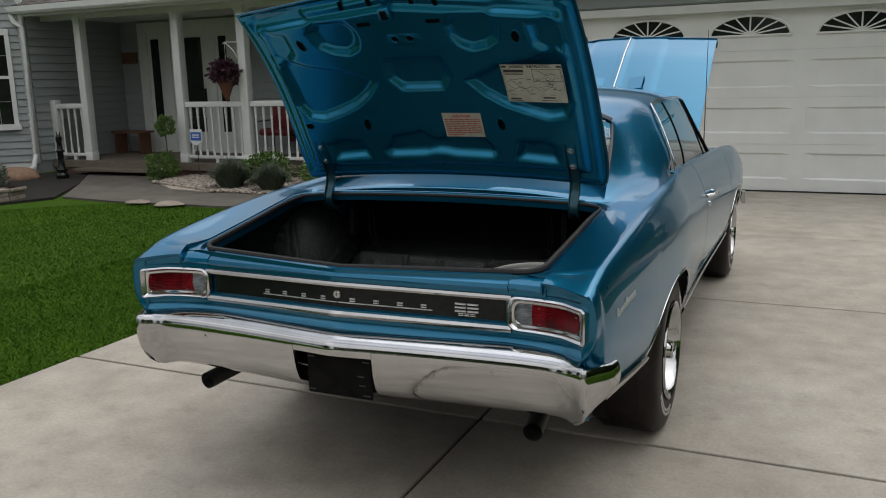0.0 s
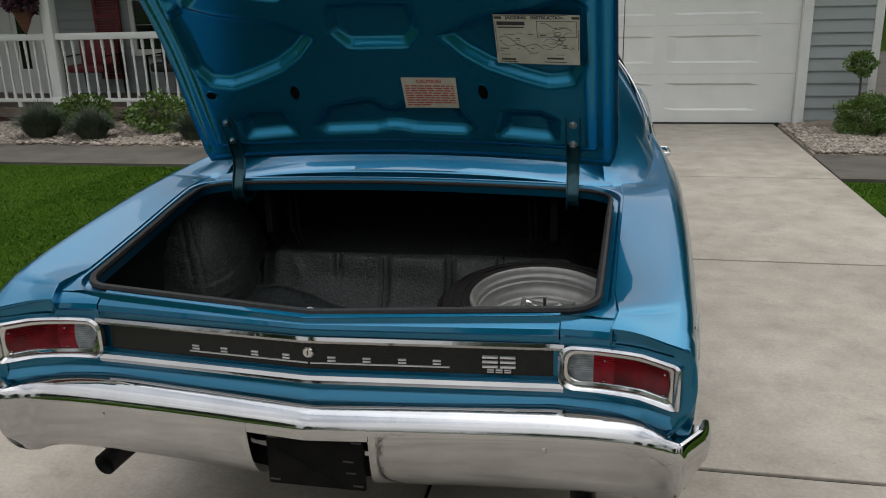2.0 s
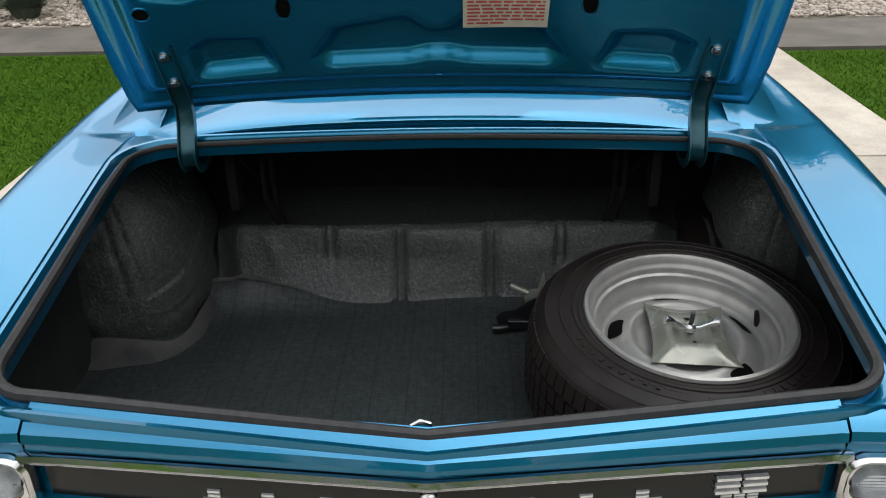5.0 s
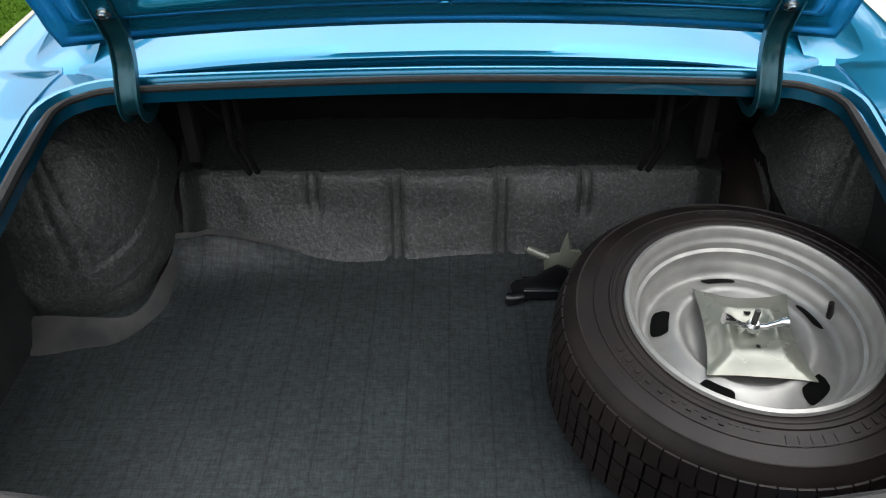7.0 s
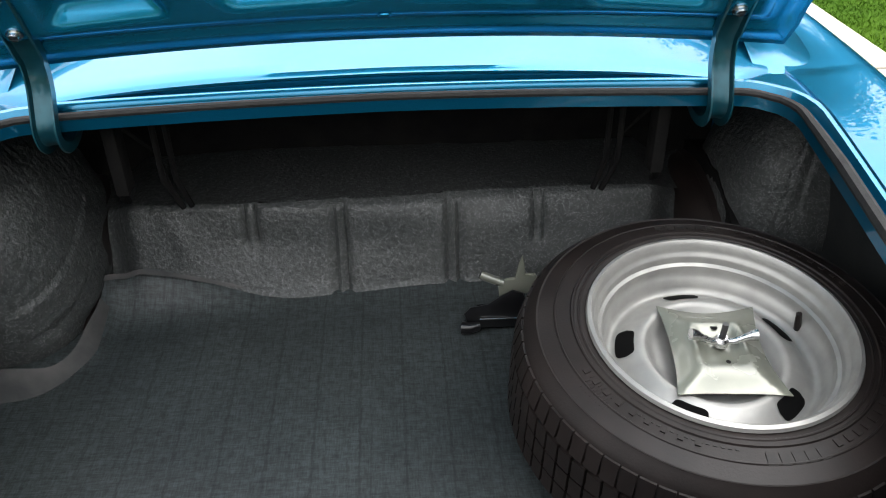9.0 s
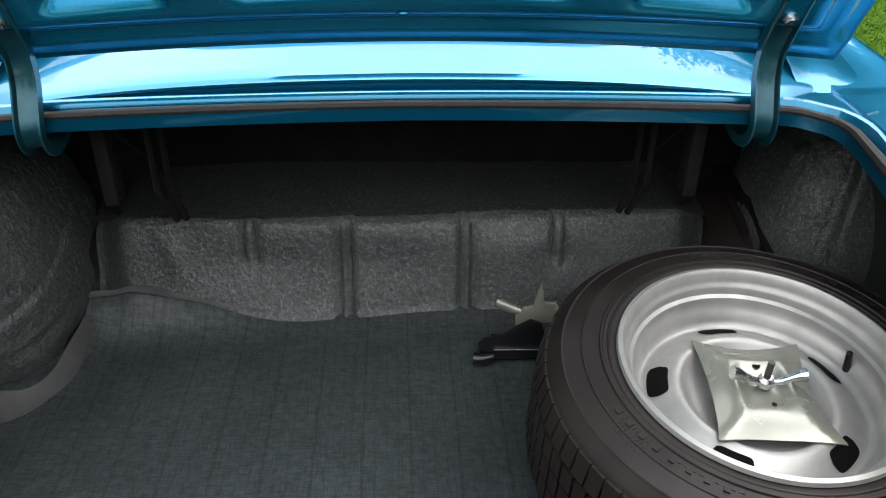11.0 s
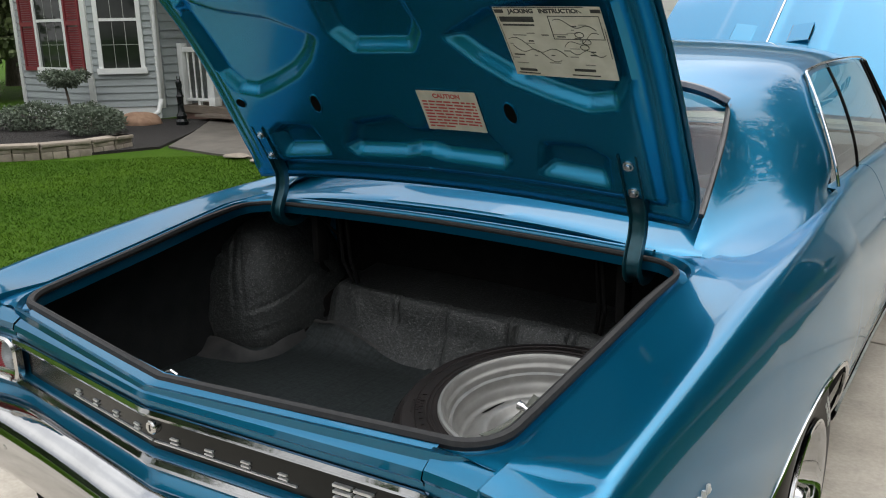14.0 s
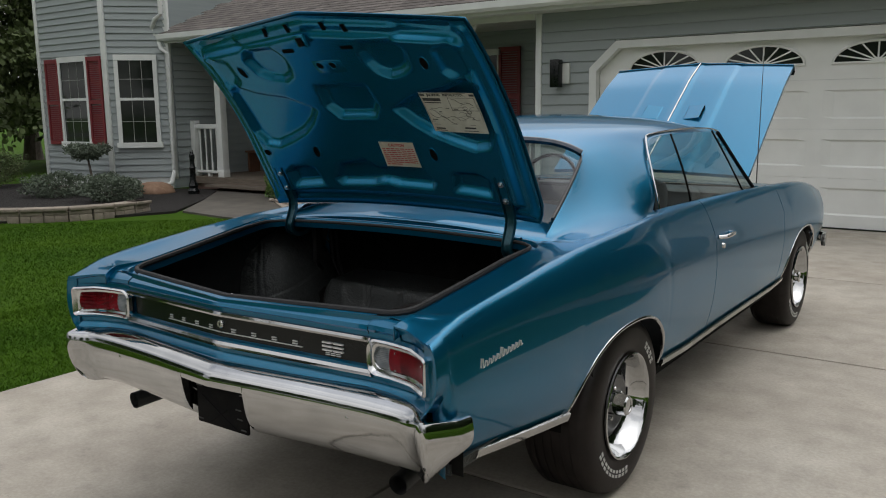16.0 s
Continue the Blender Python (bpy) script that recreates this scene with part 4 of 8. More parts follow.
pts = [(-0.875, 4.80, 0.5), (-0.87, 4.88, 0.5), (-0.80, 5.0, 0.5), (-0.4, 5.05, 0.5), (0, 5.06, 0.5), (0.4, 5.05, 0.5), (0.80, 5.0, 0.5), (0.87, 4.88, 0.5), (0.875, 4.80, 0.5)]
sweep(bm, pts, [(-0.02, -0.05), (0.005, -0.045), (0.012, 0.0), (0.005, 0.04), (-0.02, 0.045)])
part("front_bumper", bm, CHROME, car, "chrome front bumper")

# hood, raised on its rear hinges
HB, HF = Vector((0, 3.56, 1.035)), Vector((0, 4.60, 1.755))
hu = (HF - HB).normalized()
hn = Vector((0, -hu.z, hu.y))
HL = (HF - HB).length


def hood_pt(u, v, up=0.0):
    hw = 0.662 - 0.012 * v
    x = hw * u
    z = 0.022 * (1 - u * u) + 0.009 * math.exp(-((u) / 0.035) ** 2) + 0.008 * smooth_((0.46 - abs(u)) / 0.05)
    return Vector((x, 0, 0)) + HB + hu * (HL * v + 0.014 * (1 - abs(u)) * v) + hn * (z + up - 0.03 * max(0, v - 0.8) / 0.2)


bm = bmesh.new()
us = sorted(set(round(v, 4) for v in spread(-1, 1, 0.05) + [-0.02, 0.02, -0.08, 0.08, -0.43, 0.43, -0.47, 0.47]))
grid(bm, [[hood_pt(u, v) for u in us] for v in spread(0, 1, 0.06)])
hood = part("hood", bm, PAINT, car, "raised hood with a centre crease", solid=0.025, offset=-1)
for s in (1, -1):
    bm = bmesh.new()
    c = [hood_pt(s * a, v, h) for h in (0.0, 0.020) for a, v in ((0.14, 0.43), (0.31, 0.43), (0.31, 0.55), (0.14, 0.55))]
    c[4] = hood_pt(s * 0.15, 0.435, 0.004)
    c[7] = hood_pt(s * 0.15, 0.545, 0.004)
    vs = [bm.verts.new(p) for p in c]
    for f in ((4, 5, 6, 7), (0, 1, 5, 4), (1, 2, 6, 5), (2, 3, 7, 6), (3, 0, 4, 7)):
        bm.faces.new([vs[i] for i in f])
    bmesh.ops.recalc_face_normals(bm, faces=bm.faces)
    sc = part("hood_vent", bm, PAINT, hood, "raised vent on the hood", smooth=False)
    bm = bmesh.new()
    p = [hood_pt(s * a, v, h) for a, v, h in ((0.313, 0.44, 0.002), (0.313, 0.54, 0.002), (0.313, 0.54, 0.019), (0.313, 0.44, 0.019))]
    grid(bm, [p[:2], [p[3], p[2]]])
    part("vent_slot", bm, HOLE, sc)
bm = bmesh.new()
tube(bm, [hood_pt(u, 1.0, 0.004) + hu * 0.004 for u in spread(-1, 1, 0.1)], 0.005, 8)
part("hood_edge", bm, PAINT, hood, "rounded front edge")
bm = bmesh.new()
tube(bm, [hood_pt(0, v, 0.001) for v in spread(0.02, 1, 0.07)], 0.006, 8)
part("hood_moulding", bm, CHROME, hood, "thin bright moulding along the centre crease")
bm = bmesh.new()
grid(bm, [[hood_pt(u, 1.0, h) + hu * d for u in spread(-1, 1, 0.1)] for h, d in ((0.0, 0.0), (-0.02, 0.012), (-0.055, 0.014), (-0.06, -0.02))], flip=True)
part("hood_lip", bm, MATTE, hood, "dark turned-down front lip", solid=0.004)
bm = bmesh.new()
tube(bm, [(0.70, 3.60, 0.99), (0.70, 3.61, 1.35), (0.70, 3.62, 1.75)], lambda t: 0.004 - 0.0025 * t, 6)
part("antenna", bm, STEEL, car, "thin whip antenna")

# door handles, mirror, side badge
for s in (1, -1):
    x = s * (curve(W_T, 2.42))
    bm = bmesh.new()
    tube(bm, [(x - s * 0.004, 2.285, 0.846), (x + s * 0.024, 2.295, 0.850), (x + s * 0.028, 2.36, 0.851), (x + s * 0.024, 2.43, 0.851), (x - s * 0.004, 2.445, 0.850)], 0.010, 8)
    h = part("door_handle", bm, CHROME, car, "chrome door handle")
    bm = bmesh.new()
    lathe(bm, [(0.0005, 0.012), (0.012, 0.012), (0.015, 0.0)], 14, Matrix.Translation((x - s * 0.002, 2.335, 0.800)) @ pose(0, 0, 0, 0, 90 * s, 0))
    part("door_lock", bm, CHROME, h)
    bm = bmesh.new()
    xs = s * (curve(W_T, 0.3) + 0.001)
    first = None
    n = 11
    for i in range(n):
        y0 = 0.225 + 0.0185 * i
        z0 = 0.752 + 0.0022 * i
        tall = 0.030 if i in (0, 5) else 0.018
        bm2 = bmesh.new()
        xx = s * (curve(W_T, y0) + 0.003)
        tube(bm2, [(xx, y0, z0 + 0.004), (xx, y0 + 0.004, z0 + tall), (xx, y0 + 0.011, z0 + tall - 0.003), (xx, y0 + 0.011, z0 + 0.002), (xx, y0 + 0.019, z0 + 0.005)], 0.0030, 6)
        if first is None:
            first = part("side_badge", bm2, BADGE, car, "small bright script badge on the quarter panel")
        else:
            part("stroke", bm2, BADGE, first)
    bm.free()

# cabin: seats, dash, wheel
bm = bmesh.new()
box(bm, -0.62, 0.62, 1.42, 1.62, 0.5, 1.06, bevel=0.05)
part("rear_seat_back", bm, INTERIOR, car)
bm = bmesh.new()
box(bm, -0.60, 0.60, 1.22, 1.46, 1.035, 1.045)
part("parcel_shelf", bm, INTERIOR, car)
for s in (1, -1):
    bm = bmesh.new()
    box(bm, s * 0.36 - 0.24, s * 0.36 + 0.24, 2.25, 2.40, 0.5, 1.10, bevel=0.05)
    part("front_seat", bm, INTERIOR, car)
bm = bmesh.new()
box(bm, -0.68, 0.68, 3.10, 3.45, 0.75, 0.98, bevel=0.04)
part("dashboard", bm, INTERIOR, car)
bm = bmesh.new()
m = Matrix.Translation((-0.36, 2.90, 1.0)) @ pose(0, 0, 0, 65)
tube(bm, [m @ Vector((0.19 * math.cos(a), 0.19 * math.sin(a), 0)) for a in (2 * math.pi * k / 24 for k in range(25))], 0.011, 8)
tube(bm, [m @ Vector((-0.19, 0, 0)), m @ Vector((0.19, 0, 0))], 0.012, 6)
part("steering_wheel", bm, INTERIOR, car)

# ---------------------------------------------------------------- trunk lid, raised
LO, LE, LN = Vector((0, 0.985, 1.088)), Vector((0, -0.5, 0.8660)), Vector((0, 0.8660, 0.5))


def lid_half(v):
    return float(np.interp(v, [0, 0.04, 0.1, 0.75, 0.82, 0.86], [0.655, 0.672, 0.676, 0.655, 0.648, 0.640]))


def lid_len(u):
    return 0.872 - 0.075 * abs(u)


def lid_pt(u, f, out=0.0):
    """u -1..1 across, f 0..1 from hinge edge to rear edge; out: above the outer skin."""
    v = f * lid_len(u)
    x = lid_half(v) * u
    bend = 0.125 * (max(0, v - 0.28) / 0.58) ** 2 + 0.032 * u * u * (1 - 0.3 * f)
    lift = 0.018 * (max(0, 0.06 - v) / 0.06)
    return Vector((x, 0, 0)) + LO + LE * (v - 0.012 * u * u * (1 - f)) + LN * (out - bend - lift)


bm = bmesh.new()
grid(bm, [[lid_pt(u, f) for u in spread(-1, 1, 0.05)] for f in spread(0, 1, 0.04)])
lid = part("trunk_lid", bm, PAINT, car, "raised trunk lid with embossed inner panel", solid=0.003, offset=-1)

# embossed inner panel of the lid: pockets pressed between the webs
PK_SIDE = [(0.19, 0.455), (0.245, 0.395), (0.31, 0.350), (0.40, 0.315), (0.48, 0.292), (0.545, 0.305), (0.578, 0.36), (0.580, 0.55), (0.54, 0.585), (0.45, 0.545), (0.31, 0.515)]
PK_BOWL = [(0.182, 0.70), (0.184, 0.655), (0.205, 0.615), (0.25, 0.593), (0.31, 0.605), (0.355, 0.632), (0.375, 0.70), (0.34, 0.745), (0.21, 0.745)]
PK_UP = [(0.478, 0.70), (0.482, 0.61), (0.52, 0.578), (0.575, 0.572), (0.592, 0.61), (0.592, 0.69), (0.55, 0.72)]
PK_MID = [(0.0, 0.420), (0.085, 0.420), (0.125, 0.47), (0.115, 0.56), (0.0, 0.57)]
PK_LOW = [(-0.2, 0.124), (0.02, 0.122), (0.06, 0.111), (0.225, 0.106), (0.248, 0.130), (0.20, 0.20), (0.06, 0.225), (0.02, 0.190), (-0.2, 0.188)]
PK_CORN = [(0.325, 0.104), (0.490, 0.096), (0.497, 0.165), (0.45, 0.19), (0.35, 0.185)]
PK_TOP = [(0.355, 0.752), (0.575, 0.740), (0.605, 0.70), (0.615, 0.76), (0.56, 0.795), (0.37, 0.80)]
POCKETS = [(PK_SIDE, 0.027), (PK_BOWL, 0.024), (PK_UP, 0.018), (PK_MID, 0.024), (PK_LOW, 0.028), (PK_CORN, 0.028), (PK_TOP, 0.012)]


def inside_depth(poly, x, y):
    """Distance inside a polygon (negative outside)."""
    best, inside = 1e9, False
    n = len(poly)
    for i in range(n):
        (x0, y0), (x1, y1) = poly[i], poly[(i + 1) % n]
        dx, dy = x1 - x0, y1 - y0
        t = max(0, min(1, ((x - x0) * dx + (y - y0) * dy) / (dx * dx + dy * dy)))
        best = min(best, math.hypot(x - x0 - t * dx, y - y0 - t * dy))
        if (y0 > y) != (y1 > y) and x < x0 + (y - y0) / (y1 - y0) * dx:
            inside = not inside
    return best if inside else -best


def smooth01(t):
    t = max(0.0, min(1.0, t))
    return t * t * (3 - 2 * t)


def emboss(x, v):
    """Height of the inner panel towards the viewer, above the flange."""
    ax = abs(x)
    edge = min(0.655 - ax - 0.02 * v, v - 0.012, 0.845 - 0.075 * ax / 0.66 - v)
    h = 0.012 * smooth01(edge / 0.02) + 0.020 * smooth01((edge - 0.04) / 0.026)
    for poly, d in POCKETS:
        xs = [p[0] for p in poly]
        ys = [p[1] for p in poly]
        xx = ax if poly is not PK_MID or True else ax
        if min(xs) - 0.03 < xx < max(xs) + 0.03 and min(ys) - 0.03 < v < max(ys) + 0.03:
            pl = poly
            if poly is PK_MID:
                pl = [(p[0] if p[0] > 0 else -0.2, p[1]) for p in poly]
            h -= d * smooth01((inside_depth(pl, xx, v) + 0.012) / 0.034)
    return h


def inner_pt(x, v, extra=0.0):
    u = x / lid_half(v)
    f = v / lid_len(u)
    return lid_pt(u, f, -0.005 - emboss(x, v) - extra)


bm = bmesh.new()
rows = []
for f in spread(0.012, 0.985, 0.0095):
    row = []
    for u in spread(-0.985, 0.985, 0.0148):
        v = f * lid_len(u)
        row.append(inner_pt(u * lid_half(v), v))
    rows.append(row)
grid(bm, rows, flip=True)
inner = part("lid_inner_panel", bm, PAINT_IN_LIT, lid, "pressed blue inner panel with ribs and holes", angle=70)


def on_lid(x, v, up=0.001):
    p = inner_pt(x, v, up)
    a, b = inner_pt(x + 0.01, v, up) - inner_pt(x - 0.01, v, up), inner_pt(x, v + 0.01, up) - inner_pt(x, v - 0.01, up)
    a.normalize()
    c = a.cross(b).normalized()
    b = c.cross(a)
    return Matrix(((a.x, b.x, c.x, p.x), (a.y, b.y, c.y, p.y), (a.z, b.z, c.z, p.z), (0, 0, 0, 1)))


def lid_hole(x, v, rx, rv, turn=0.0):
    m = on_lid(x, v, 0.0005) @ pose(0, 0, 0, 0, 0, turn)
    bm = bmesh.new()
    for r, h in ((1.0, 0.0),):
        bm.faces.new([bm.verts.new(m @ Vector((rx * math.cos(a), rv * math.sin(a), 0.001))) for a in (2 * math.pi * k / 20 for k in range(20))])
    hole = part("panel_hole", bm, HOLE, inner, "dark oval hole")
    bm = bmesh.new()
    tube(bm, [m @ Vector(((rx + 0.002) * math.cos(a), (rv + 0.002) * math.sin(a), 0.0)) for a in (2 * math.pi * k / 20 for k in range(21))], 0.0022, 6, cap=False)
    part("hole_rim", bm, PAINT_IN_LIT, inner)


for s in (1, -1):
    lid_hole(s * 0.428, 0.648, 0.014, 0.026, -s * 8)
    lid_hole(s * 0.288, 0.262, 0.014, 0.025, s * 8)
    lid_hole(s * 0.030, 0.654, 0.013, 0.013)
lid_hole(-0.556, 0.266, 0.015, 0.013)
lid_hole(0.0, 0.070, 0.008, 0.008)
for x, v in ((-0.19, 0.806), (-0.075, 0.815), (0.088, 0.812), (0.173, 0.798)):
    m = on_lid(x, v, 0.001)
    bm = bmesh.new()
    box(bm, -0.008, 0.008, -0.016, 0.016, 0, 0.002, m)
    part("panel_slot", bm, HOLE, inner, "dark slot")
for x in (-0.127, 0.147):
    bm = bmesh.new()
    box(bm, -0.026, 0.026, -0.007, 0.007, 0, 0.002, on_lid(x, 0.727, 0.001))
    part("panel_slot", bm, HOLE, inner, "dark slot")
bm = bmesh.new()
box(bm, -0.024, 0.024, -0.026, 0.026, 0, 0.018, on_lid(-0.016, 0.775, 0.0), bevel=0.004)
latch = part("lid_latch", bm, PAINT_IN_LIT, inner, "blue painted latch")
bm = bmesh.new()
box(bm, -0.012, 0.012, -0.016, 0.016, 0.0185, 0.022, on_lid(-0.016, 0.775, 0.0))
part("latch_mouth", bm, MATTE, inner)
# raised pad round the pair of round holes
bm = bmesh.new()
mm = on_lid(0.01, 0.650, -0.004)
box(bm, -0.07, 0.07, -0.034, 0.030, 0, 0.005, mm, bevel=0.004)
part("latch_pad", bm, PAINT_IN_LIT, inner)

# stickers
PAPER = mat("aged_paper", (0.62, 0.60, 0.52), 0.75, col2=(0.50, 0.48, 0.40), scale=25, bump=0.2, bscale=40, bdist=0.004)
INK = mat("dark_ink", (0.03, 0.03, 0.03), 0.7, col2=(0.06, 0.06, 0.055), scale=80)
RED_INK = mat("red_ink", (0.42, 0.055, 0.055), 0.7, col2=(0.5, 0.09, 0.08), scale=80)


def sticker(name, x0, x1, v0, v1, label, lift=0.0035):
    bm = bmesh.new()
    rows = []
    for v in spread(v0, v1, 0.02):
        rows.append([sticker_pt(x, v, x0, x1, v0, v1, lift) for x in spread(x0, x1, 0.02)])
    grid(bm, rows, flip=True)
    return part(name, bm, PAPER, lid, label, solid=0.0008, offset=-1)


def sticker_pt(x, v, x0, x1, v0, v1, lift):
    """A stiff sheet bridging the pressings: it lies on the web's level."""
    u = x / lid_half(v)
    f = v / lid_len(u)
    wave = 0.002 * math.sin(17 * x + 9 * v) * math.sin(11 * v)
    low = 0.032 - 0.010 * smooth01((0.19 - (v - v0)) / 0.25) * 0
    return lid_pt(u, f, -0.005 - low - lift - wave)


def sheet_m(x, v, x0, x1, v0, v1, lift):
    q = lambda a, b: sticker_pt(a, b, x0, x1, v0, v1, lift)
    p = q(x, v)
    a, b = (q(x + 0.01, v) - q(x - 0.01, v)).normalized(), q(x, v + 0.01) - q(x, v - 0.01)
    c = a.cross(b).normalized()
    b = c.cross(a)
    return Matrix(((a.x, b.x, c.x, p.x), (a.y, b.y, c.y, p.y), (a.z, b.z, c.z, p.z), (0, 0, 0, 1)))


def words(text, size, m, material, parent, name="word", align="CENTER", stretch=1.0, bold=0.0006):
    cu = bpy.data.curves.new("word", "FONT")
    cu.body, cu.size, cu.align_x, cu.align_y, cu.extrude, cu.offset = text, size, align, "CENTER", 0.0002, bold
    tmp = bpy.data.objects.new("word", cu)
    scene.collection.objects.link(tmp)
    me = bpy.data.meshes.new_from_object(tmp.evaluated_get(bpy.context.evaluated_depsgraph_get()))
    bpy.data.objects.remove(tmp)
    me.transform(m @ Matrix.Diagonal((stretch, 1, 1, 1)))
    me.materials.clear()
    me.materials.append(material)
    ob = new(name, me)
    ob.parent = parent
    ob.matrix_parent_inverse = Matrix()
    return ob


def sheet_bar(par, box_, x, v, w, h, material, lift=0.0046):
    bm = bmesh.new()
    m = sheet_m(x, v, *box_, lift)
    box(bm, -w / 2, w / 2, -h / 2, h / 2, 0, 0.0004, m)
    part("printed_bar", bm, material, par, smooth=False)


cb = (0.050, 0.212, 0.204, 0.312)
caution = sticker("caution_sticker", *cb, "white sticker printed in red on the lid")
words("CAUTION", 0.0165, sheet_m(0.131, 0.298, *cb, 0.0046), RED_INK, caution)
rng = random.Random(3)
for i in range(9):
    v = 0.283 - i * 0.0085
    x = 0.058
    while x < 0.202:
        w = min(0.204 - x, rng.uniform(0.010, 0.026))
        if i == 8 and x > 0.11:
            break
        sheet_bar(caution, cb, x + w / 2, v, w, 0.0042, RED_INK)
        x += w + 0.004
jb = (0.340, 0.566, 0.368, 0.530)
jack_st = sticker("jacking_sticker", *jb, "aged paper jacking instruction sheet on the lid")
words("JACKING   INSTRUCTIONS", 0.0135, sheet_m(0.453, 0.520, *jb, 0.0046), INK, jack_st)
for x, w in ((0.352, 0.020), (0.555, 0.020)):
    sheet_bar(jack_st, jb, x, 0.5205, w, 0.008, INK)
sheet_bar(jack_st, jb, 0.453, 0.5285, 0.222, 0.0018, INK)
for x in (0.3435, 0.5625):
    sheet_bar(jack_st, jb, x, 0.450, 0.0012, 0.155, INK)
for x, v, w, h in ((0.385, 0.502, 0.075, 0.012), (0.385, 0.489, 0.070, 0.004), (0.372, 0.382, 0.040, 0.006), (0.50, 0.388, 0.045, 0.006), (0.372, 0.374, 0.05, 0.0025), (0.50, 0.376, 0.06, 0.0025), (0.506, 0.509, 0.105, 0.0015), (0.506, 0.458, 0.105, 0.0015), (0.454, 0.483, 0.0015, 0.052), (0.558, 0.483, 0.0015, 0.052)):
    sheet_bar(jack_st, jb, x, v, w, h, INK)
INK2 = mat("faded_ink", (0.22, 0.21, 0.19), 0.7, col2=(0.3, 0.29, 0.25), scale=60)
for lo_, hi_, wave_ in (((0.350, 0.455), (0.470, 0.418), 0.010), ((0.356, 0.440), (0.455, 0.408), -0.008), ((0.470, 0.440), (0.548, 0.470), 0.007), ((0.480, 0.430), (0.552, 0.424), -0.006), ((0.462, 0.500), (0.545, 0.478), 0.006)):
    bm = bmesh.new()
    line_ = []
    for k in range(13):
        f = k / 12
        x = lo_[0] + (hi_[0] - lo_[0]) * f
        v = lo_[1] + (hi_[1] - lo_[1]) * f + wave_ * math.sin(3 * math.pi * f)
        line_.append(sticker_pt(x, v, *jb, 0.0046))
    tube(bm, line_, 0.0006, 5)
    part("drawn_line", bm, INK, jack_st)
for x, v in ((0.508, 0.468), (0.519, 0.452), (0.512, 0.440)):
    bm = bmesh.new()
    tube(bm, [sticker_pt(x + 0.009 * math.cos(a), v + 0.006 * math.sin(a), *jb, 0.0046) for a in (2 * math.pi * k / 12 for k in range(13))], 0.0008, 5)
    part("drawn_line", bm, INK, jack_st)
for i in range(26):
    x, v = (rng.uniform(0.35, 0.44), rng.uniform(0.395, 0.475)) if i < 12 else (rng.uniform(0.465, 0.55), rng.uniform(0.398, 0.502))
    sheet_bar(jack_st, jb, x, v, rng.uniform(0.006, 0.03), rng.uniform(0.0012, 0.003), INK2 if i % 3 else INK)

# ---- gooseneck hinges
HINGE = [(0.853, 1.2205), (0.881, 1.1705), (0.909, 1.1205), (0.928, 1.077), (0.927, 1.035), (0.912, 0.998), (0.902, 0.970), (0.908, 0.946), (0.934, 0.930), (0.975, 0.932), (1.02, 0.955)]
for s in (1, -1):
    bm = bmesh.new()
    pts = through_pts(*[(s * 0.545, y, z) for y, z in HINGE])
    path = [pts(t) for t in spread(0, 1, 0.025)]
    wid = 0.019
    rows = []
    for i, p in enumerate(path):
        d = (path[min(len(path) - 1, i + 1)] - path[max(0, i - 1)]).normalized()
        nrm = Vector((0, -d.z, d.y)) if d.z < 0 else Vector((0, -d.z, d.y))
        w = wid * (1.15 if i < 12 else 1.0)
        rows.append([p + Vector((a * w, 0, 0)) + nrm * b for a, b in ((-1, -0.011), (-1, 0.006), (1, 0.006), (1, -0.011), (0.84, -0.012), (0.78, 0.0), (0.4, 0.002), (-0.4, 0.002), (-0.78, 0.0), (-0.84, -0.012))])
    grid(bm, rows, close=True)
    bmesh.ops.recalc_face_normals(bm, faces=bm.faces)
    hg = part("lid_hinge", bm, PAINT_DK, car, "dark blue gooseneck trunk hinge", angle=40)
    for y, z in ((0.865, 1.1955), (0.900, 1.1345)):
        bm = bmesh.new()
        lathe(bm, [(0.0005, 0.010), (0.007, 0.010), (0.0085, 0.006), (0.0085, 0.003), (0.012, 0.003), (0.0125, 0.0)], 12, Matrix.Translation((s * 0.545, y - 0.006, z - 0.003)) @ pose(0, 0, 0, 120))
        part("hinge_bolt", bm, ALLOY, hg)
    # bracket under the deck
    bm = bmesh.new()
    box(bm, s * 0.485 - 0.012, s * 0.485 + 0.012, 0.985, 1.03, 0.80, 0.985, bevel=0.004)
    tube(bm, [(s * 0.485, 1.0, 0.82), (s * 0.497, 1.02, 0.78), (s * 0.50, 1.05, 0.755)], lambda q: 0.011 - 0.005 * q, 8)
    tube(bm, [(s * 0.475, 1.01, 0.93), (s * 0.44, 1.08, 0.84), (s * 0.43, 1.11, 0.72)], 0.004, 6)
    part("hinge_bracket", bm, MATTE, hg)
    bm = bmesh.new()
    tube(bm, [(s * 0.42, 1.02, 0.98), (s * 0.425, 1.04, 0.80), (s * 0.405, 1.06, 0.73)], 0.006, 6)
    tube(bm, [(s * 0.40, 1.03, 0.98), (s * 0.405, 1.05, 0.80), (s * 0.39, 1.065, 0.73)], 0.006, 6)
    part("torsion_rod", bm, MATTE, hg)

